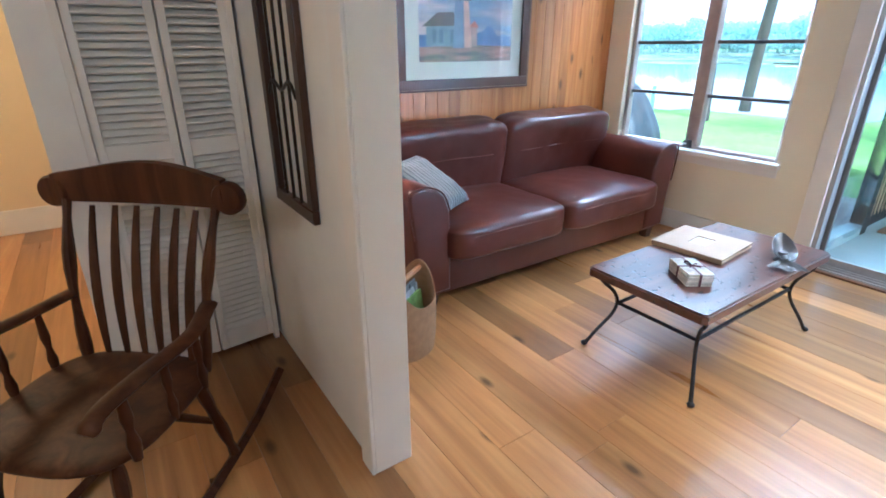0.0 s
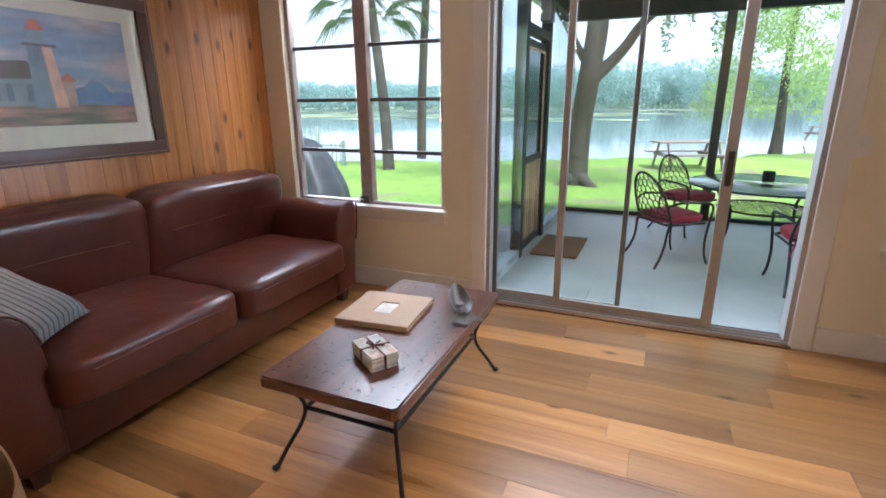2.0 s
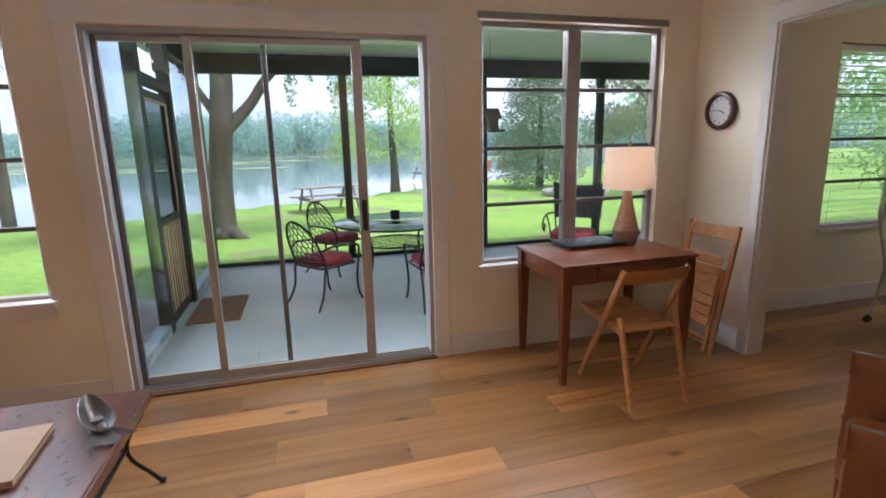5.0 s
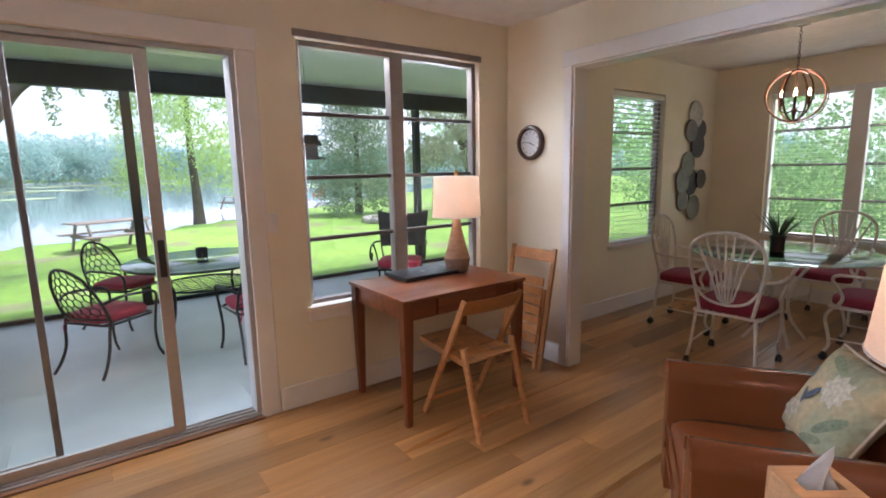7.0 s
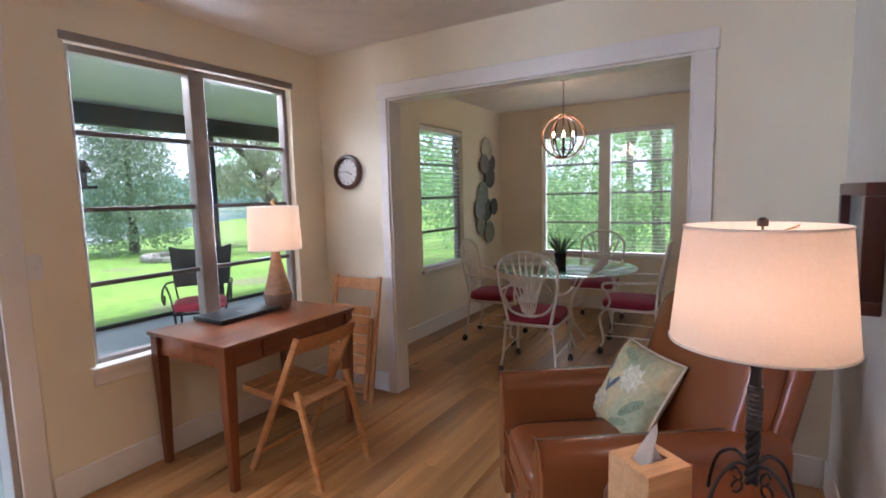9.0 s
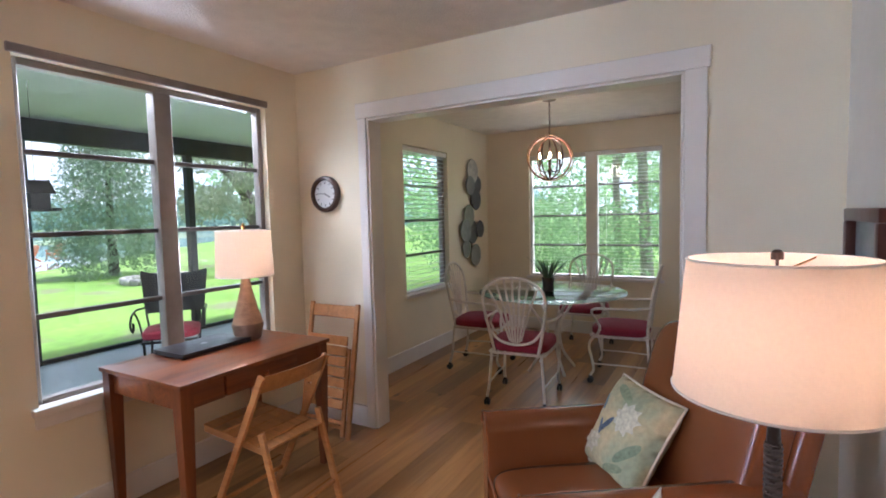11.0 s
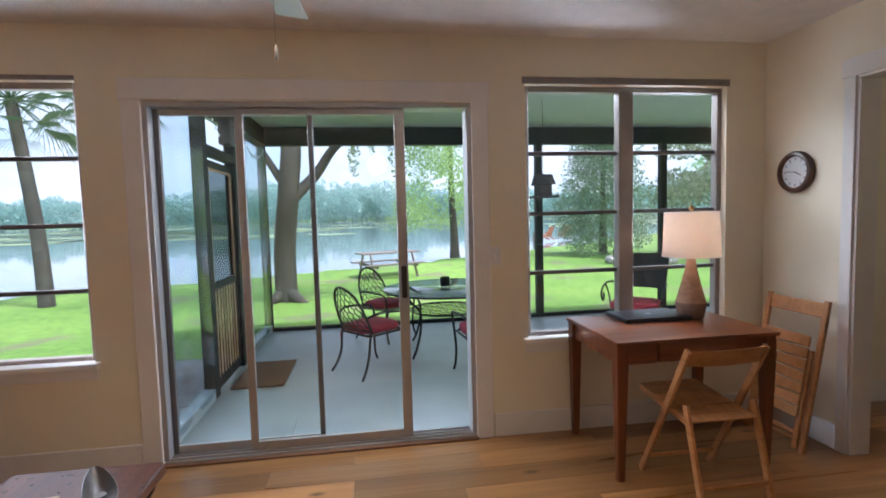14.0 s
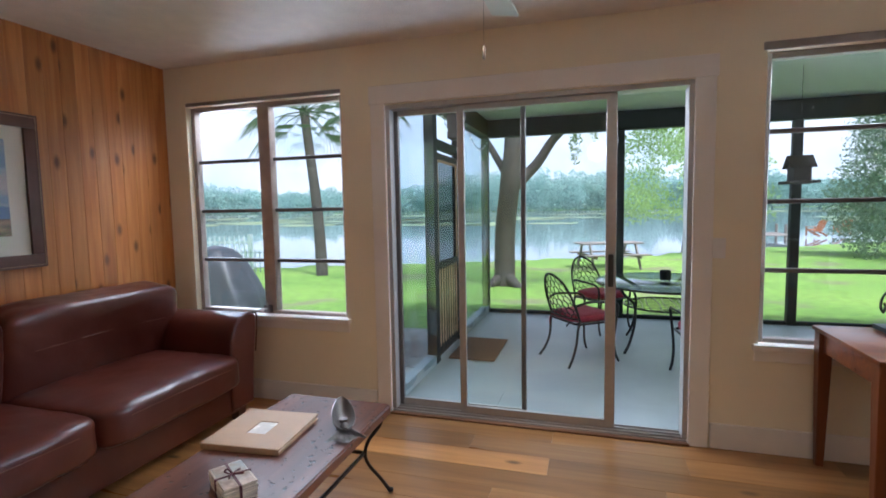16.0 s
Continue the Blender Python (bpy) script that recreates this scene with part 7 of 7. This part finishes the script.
def swivel_chair():
    c = empty("patio_chair", facing(5.98, -3.02, -0.78, 0.62, PORCH_Z), "cast metal patio chair with dark sling back and wine red cushion", "patio chair", "chairs on the porch")
    sling = material("dark_sling_fabric", (0.03, 0.03, 0.034), 0.8, var=0.15, scale=60, bump=0.3, bump_scale=300)
    part("cushion", add(bmesh.new(), puff(0.24, 0.26, 0.05, 4.5, 10, 0.008, 4, 0.015), pose(0.02, 0, 0.47)), CUSHION, c, angle=80)
    b = sheet(1, 1, 14, 8, lambda u, v: Vector((-0.25 - 0.12 * v - 0.05 * (1 - (2 * u - 1) ** 2), (2 * u - 1) * (0.27 + 0.05 * v), 0.62 + 0.40 * v + 0.05 * v * abs(2 * u - 1) ** 3)))
    bmesh.ops.solidify(b, geom=b.faces[:], thickness=0.02)
    part("backrest", b, sling, c, angle=70)
    part("seat_frame", tube([(0.25, -0.24, 0.41), (0.25, 0.24, 0.41), (-0.24, 0.24, 0.41), (-0.24, -0.24, 0.41)], 0.013, 7, closed=True), CAST, c)
    for s in (-1, 1):
        part("arm", tube(smooth_path([(-0.28, s * 0.28, 0.68), (-0.05, s * 0.32, 0.70), (0.2, s * 0.32, 0.68), (0.29, s * 0.32, 0.60), (0.25, s * 0.31, 0.53), (0.20, s * 0.31, 0.57), (0.22, s * 0.31, 0.61)], 5), 0.011, 7), CAST, c)
        part("arm_post", tube(smooth_path([(0.1, s * 0.31, 0.69), (0.04, s * 0.29, 0.58), (0.1, s * 0.25, 0.41)], 4), 0.010, 7), CAST, c)
        part("back_post", tube(smooth_path([(-0.22, s * 0.23, 0.41), (-0.26, s * 0.27, 0.62), (-0.385, s * 0.315, 1.05)], 4), 0.011, 7), CAST, c)
        for x in (-0.22, 0.22):
            part("leg", tube(smooth_path([(x, s * 0.23, 0.41), (x * 0.95, s * 0.23, 0.22), (x * 1.25, s * 0.26, 0.012)], 5), 0.013, 7), CAST, c)


swivel_chair()

bm = box(5.40, 6.22, 0.79, 1.26, PORCH_Z, PORCH_Z + 0.018, bevel=0.006, seg=2)
tagged(finish("doormat", bm, material("brown_coir", (0.20, 0.105, 0.05), 1.0, var=0.25, scale=80, bump=1.0, bump_scale=260)), "brown coir doormat on the porch floor", "doormat")

# side of the porch: clear vinyl sheets and the screen door
VINYL = glass_pane("clear_vinyl", (0.66, 0.74, 0.80), 0.9, 0.10)


def vinyl(name, x0, x1, seed):
    def f(u, v):
        x = x0 + (x1 - x0) * u
        y = PORCH_Y - 0.055 + 0.010 * math.sin(u * 13 + seed + v) * (0.4 + 0.6 * (1 - v)) + 0.008 * noise.noise(Vector((u * 4 + seed, v * 3, 0)))
        return Vector((x, y, PORCH_Z + 0.06 + 2.42 * v))
    o = tagged(finish(name, sheet(1, 1, 40, 16, f), VINYL, angle=80), "wavy clear vinyl sheet closing the porch side", "vinyl curtain")
    o.visible_shadow = False
    return o


vinyl("vinyl_curtain", EAST + T + 0.03, 5.17, 0.0)
vinyl("vinyl_curtain", 6.30, PORCH_X - 0.07, 2.0)


def screen_door():
    d = empty("screen_door", Matrix(), "dark green screen door with pale wooden balusters", "screen door")
    y, x0, x1 = PORCH_Y, 5.30, 6.16
    pale = wood("pale_weathered_wood", [(0.36, 0.23, 0.13), (0.48, 0.33, 0.2)], "Z", 0.6)
    for a, b in ((x0, x0 + 0.07), (x1 - 0.07, x1)):
        part("stile", box(a, b, y - 0.02, y + 0.02, PORCH_Z + 0.02, 1.98, bevel=0.004), PORCHGREEN, d)
    for c0, c1 in ((PORCH_Z + 0.02, PORCH_Z + 0.14), (0.80, 0.88), (1.91, 1.98)):
        part("rail", box(x0 + 0.07, x1 - 0.07, y - 0.018, y + 0.018, c0, c1, bevel=0.004), PORCHGREEN, d)
    part("trim", boxes([(x0 + 0.072, x0 + 0.095, y - 0.024, y - 0.012, 0.88, 1.91), (x1 - 0.095, x1 - 0.072, y - 0.024, y - 0.012, 0.88, 1.91), (x0 + 0.095, x1 - 0.095, y - 0.024, y - 0.012, 1.885, 1.91)]), pale, d)
    for k in range(8):
        x = x0 + 0.12 + k * 0.088
        part("baluster", box(x - 0.007, x + 0.007, y - 0.024, y - 0.012, PORCH_Z + 0.12, 0.82, bevel=0.002), pale, d)
    scr = part("screen_mesh", box(x0 + 0.07, x1 - 0.07, y + 0.004, y + 0.007, PORCH_Z + 0.14, 1.91), glass_pane("dark_insect_screen", (0.42, 0.45, 0.45), 0.15, 0.3), d, smooth=False)
    scr.visible_shadow = False
    part("header", box(x0, x1, y - 0.05, y + 0.05, 2.02, 2.10, bevel=0.004), PORCHGREEN, d)


screen_door()
bm = boxes([(5.62, 5.80, PORCH_Y - 0.16, PORCH_Y - 0.055, 2.14, 2.38)], 0.012, 2)
sp = tagged(finish("loudspeaker", bm, BLACKP), "black outdoor loudspeaker fixed over the screen door", "loudspeaker")

bm = bmesh.new()
rng = random.Random(2)
lights = []
for x0, x1 in ((EAST + T + 0.05, 5.2), (5.3, 6.2), (6.3, PORCH_X - 0.1)):
    p = [(x0 + (x1 - x0) * k / 10, PORCH_Y - 0.08, 2.40 - 0.35 * math.sin(math.pi * k / 10) * (0.6 if x0 > 5.2 else 0.3)) for k in range(11)]
    tube(p, 0.003, 4, bm)
    lights += p[1:-1]
st = tagged(finish("string_lights", bm, BLACKP), "string of small clear bulbs along the porch side", "string lights")
for p in lights:
    part("bulb", lathe([(0.004, -0.03), (0.011, -0.018), (0.008, -0.004), (0.003, 0)], 8, p), material("clear_bulb_glass", (0.7, 0.72, 0.74), 0.1) if "clear_bulb_glass" not in bpy.data.materials else bpy.data.materials["clear_bulb_glass"], st)


def bird_feeder():
    b = empty("bird_feeder", pose(6.02, -1.95, 0), "weathered wooden birdhouse feeder hanging under the porch roof", "bird feeder")
    old = wood("weathered_grey_wood", [(0.012, 0.010, 0.010), (0.024, 0.019, 0.017)], "Z", 0.8)
    part("house", profile_prism([(-0.085, 1.62), (0.085, 1.62), (0.085, 1.74), (0, 1.83), (-0.085, 1.74)], -0.07, 0.07, 0.003, 1), old, b)
    part("tray", box(-0.15, 0.15, -0.12, 0.12, 1.595, 1.62, bevel=0.004), old, b)
    for s in (-1, 1):
        r = box(-0.01, 0.15, -0.105, 0.105, -0.006, 0.006, bevel=0.002)
        r.transform(Matrix.Translation((0, 0, 1.845)) @ (pose(0, 0, 0, 0, 45, 0) if s > 0 else pose(0, 0, 0, 0, 135, 0)))
        part("roof_board", r, old, b)
    part("hanger", tube([(0, 0, 1.84), (0, 0, 2.2), (0, 0, PORCH_CEIL)], 0.0025, 5), IRON, b)


bird_feeder()

# ---- garden things ----


def grill():
    x, y = 5.7, 4.24
    g = -0.24
    b = puff(0.36, 0.48, 0.62, 4.0, 14)
    for v in b.verts:
        k = (0.62 - v.co.z) / 1.24
        v.co.x *= 0.72 + 0.42 * k
        v.co.y *= 0.55 + 0.55 * min(1, k * 2.0)
        f = 0.03 * k * math.sin(math.atan2(v.co.y, v.co.x) * 11)
        v.co.y += 0.12 * (1 - k)
        v.co += Vector((v.co.x, v.co.y, 0)).normalized() * f + Vector((0, 0, 0.02 * noise.noise(v.co * 6)))
    b.transform(Matrix.Translation((x, y, g + 0.62)))
    tagged(finish("covered_grill", b, material("black_vinyl_cover", (0.055, 0.062, 0.070), 0.45, var=0.2, scale=6, bump=0.3, bump_scale=12), angle=80), "barbecue under a draped black cover on the lawn", "grill cover")


grill()


def picket_fence():
    g = ground_z(13.8, 11.5)
    f = empty("picket_fence", pose(13.8, 10.2, g), "pale painted picket fence near the water", "fence")
    pale = material("pale_green_fence_paint", (0.50, 0.58, 0.54), 0.6, var=0.1, scale=8)
    for y in (0.0, 2.4, 4.8):
        part("post", box(-0.06, 0.06, y - 0.06, y + 0.06, -0.1, 1.12, bevel=0.008), pale, f)
    for z in (0.25, 0.82):
        part("rail", box(0.061, 0.09, 0.05, 4.75, z, z + 0.07, bevel=0.004), pale, f)
    for k in range(23):
        y = 0.26 + k * 0.19
        part("picket", box(0.03, 0.06, y - 0.022, y + 0.022, 0.08, 1.06, bevel=0.004), pale, f)


picket_fence()


def picnic_table(m):
    t = empty("picnic_table", m, "weathered grey wooden picnic table on the lawn", "picnic table", "picnic tables")
    old = wood("sun_bleached_grey_wood", [(0.20, 0.17, 0.14), (0.30, 0.26, 0.22)], "Y", 0.85)
    for k in range(5):
        part("top_board", box(-0.36 + k * 0.146, -0.225 + k * 0.146, -0.9, 0.9, 0.72, 0.755, bevel=0.004), old, t)
    for s in (-1, 1):
        for k in range(2):
            part("bench_board", box(s * 0.66 - 0.14 + k * 0.143, s * 0.66 - 0.003 + k * 0.143, -0.9, 0.9, 0.42, 0.455, bevel=0.004), old, t)
        part("cross_beam", bar((-0.76, s * 0.62, 0.39), (0.76, s * 0.62, 0.39), 0.09, 0.038), old, t)
        part("leg", bar((-0.30, s * 0.66, 0.72), (-0.66, s * 0.66, 0.0), 0.09, 0.038), old, t)
        part("leg", bar((0.30, s * 0.66, 0.72), (0.66, s * 0.66, 0.0), 0.09, 0.038), old, t)
    return t


picnic_table(facing(15.6, -0.55, 0.9, 0.35, ground_z(15.6, -0.55) - 0.02))
picnic_table(facing(32.0, -7.6, 0.7, 0.5, ground_z(32, -7.6) - 0.02))


def adirondack(m):
    c = empty("garden_chair", m, "orange slatted garden chair by the water", "garden chair", "garden chairs by the water")
    org = material("orange_painted_wood", (0.55, 0.19, 0.07), 0.6, var=0.1) if "orange_painted_wood" not in bpy.data.materials else bpy.data.materials["orange_painted_wood"]
    for k in range(5):
        part("back_slat", bar((-0.22, -0.22 + k * 0.11, 0.3), (-0.5, -0.26 + k * 0.13, 1.0 - 0.03 * abs(k - 2)), 0.09, 0.02, (1, 0, 0)), org, c)
        part("seat_slat", bar((-0.2 + k * 0.11, -0.28, 0.33 + k * 0.02), (-0.2 + k * 0.11, 0.28, 0.33 + k * 0.02), 0.09, 0.02, (0, 0, 1)), org, c)
    for s in (-1, 1):
        part("arm", bar((-0.38, s * 0.34, 0.57), (0.36, s * 0.36, 0.59), 0.11, 0.02, (0, 0, 1)), org, c)
        part("front_leg", bar((0.3, s * 0.32, 0), (0.3, s * 0.32, 0.58), 0.09, 0.022), org, c)
        part("rear_leg", bar((0.3, s * 0.28, 0.40), (-0.55, s * 0.28, 0.01), 0.1, 0.022), org, c)


for x, y, a in ((36.5, -13.2, 30), (37.5, -15.0, 10)):
    adirondack(pose(x, y, ground_z(x, y), 0, 0, a))

rng = random.Random(17)
fr = empty("fire_ring", pose(16.5, -9.2, ground_z(16.5, -9.2)), "low ring of pale stones on the lawn", "fire ring")
stone = material("pale_field_stone", (0.42, 0.39, 0.34), 0.9, var=0.2, scale=8, bump=0.4, bump_scale=30, per_object=0.2)
for k in range(20):
    a = 2 * math.pi * k / 20
    b = puff(0.12, 0.17, 0.11, 3, 3, 0.02, k)
    b.transform(pose(1.05 * math.cos(a), 1.05 * math.sin(a), 0.09, 0, 0, math.degrees(a) + rng.uniform(-8, 8)))
    part("stone", b, stone, fr, angle=60)


def fence():
    f = empty("dock_fence", Matrix(), "pale green metal picket fence at the shore", "fence")
    pg = material("pale_green_metal", (0.30, 0.40, 0.36), 0.5, 0.3, var=0.1)
    for k in range(16):
        x, y = 13.2 - k * 0.02, 8.95 + k * 0.14
        part("picket", box(x - 0.012, x + 0.012, y - 0.012, y + 0.012, -0.75, 0.30), pg, f)
    for z in (-0.42, 0.22):
        part("rail", bar((13.2, 8.9, z), (12.9, 11.1, z), 0.03, 0.03), pg, f)
    part("post", box(13.17, 13.25, 8.8, 8.88, -0.8, 0.36, bevel=0.005), pg, f)


fence()


def bench_dock():
    """A low plank landing at the water beyond the cypress."""
    d = empty("boat_dock", pose(34.5, -10.2, WATER_Z), "weathered plank dock at the edge of the lake", "dock")
    old = bpy.data.materials["sun_bleached_grey_wood"]
    for k in range(12):
        part("plank", box(k * 0.3 - 1.8, k * 0.3 - 1.52, -0.8, 0.8, 0.32, 0.36, bevel=0.004), old, d)
    for x in (-1.6, 0, 1.6):
        for s in (-1, 1):
            part("post", lathe([(0.08, -1.0), (0.08, 0.9)], 8, (x, s * 0.8, 0)), old, d)


bench_dock()


# ---- planks and boards ----
def planks():
    fl = structure("floor", boxes([(-2.3, EAST, BACK - 0.02, 5.1, -0.06, -0.012)]), material("subfloor", (0.12, 0.07, 0.035), 0.8), "wide hickory plank floor with knots", "floor")
    rng = random.Random(14)
    w, cache = 0.187, {}
    x = EAST - 0.002
    while x > -2.3:
        y = BACK - rng.uniform(0, 1.2)
        while y < 5.0:
            ln = rng.choice((0.9, 1.2, 1.5, 1.8, 2.1))
            if ln not in cache:
                b = box(-w / 2 + 0.0004, w / 2 - 0.0004, -ln / 2 + 0.0005, ln / 2 - 0.0005, -0.013, 0.0)
                me = bpy.data.meshes.new("plank")
                bmesh.ops.bevel(b, geom=[e for e in b.edges if all(v.co.z > -0.001 for v in e.verts)], offset=0.0007, segments=1, affect="EDGES")
                b.to_mesh(me)
                b.free()
                me.materials.append(FLOORWOOD)
                cache[ln] = me
            ob = new("plank", cache[ln])
            ob.location = (x - w / 2, y + ln / 2, 0)
            ob.parent = fl
            y += ln
        x -= w
    north = bpy.data.objects["wall_north"]
    bw, n = 0.0995, 32
    for i in range(n):
        x1 = EAST - i * bw
        x0 = max(x1 - bw, 0.686)
        if x1 - x0 < 0.01:
            break
        if i == 0 or x1 - x0 < bw - 0.001:
            b = box(-(x1 - x0) / 2, (x1 - x0) / 2, -0.008, 0.012, 0, CEIL, bevel=0.0)
            bmesh.ops.bevel(b, geom=[e for e in b.edges if abs(e.verts[0].co.z - e.verts[1].co.z) > 1 and e.verts[0].co.y < 0], offset=0.0018, segments=1, affect="EDGES")
            me = bpy.data.meshes.new("board")
            b.to_mesh(me)
            b.free()
            me.materials.append(PINE)
        ob = new("board", me)
        ob.location = ((x0 + x1) / 2, NORTH + 0.006, 0)
        ob.parent = north


planks()
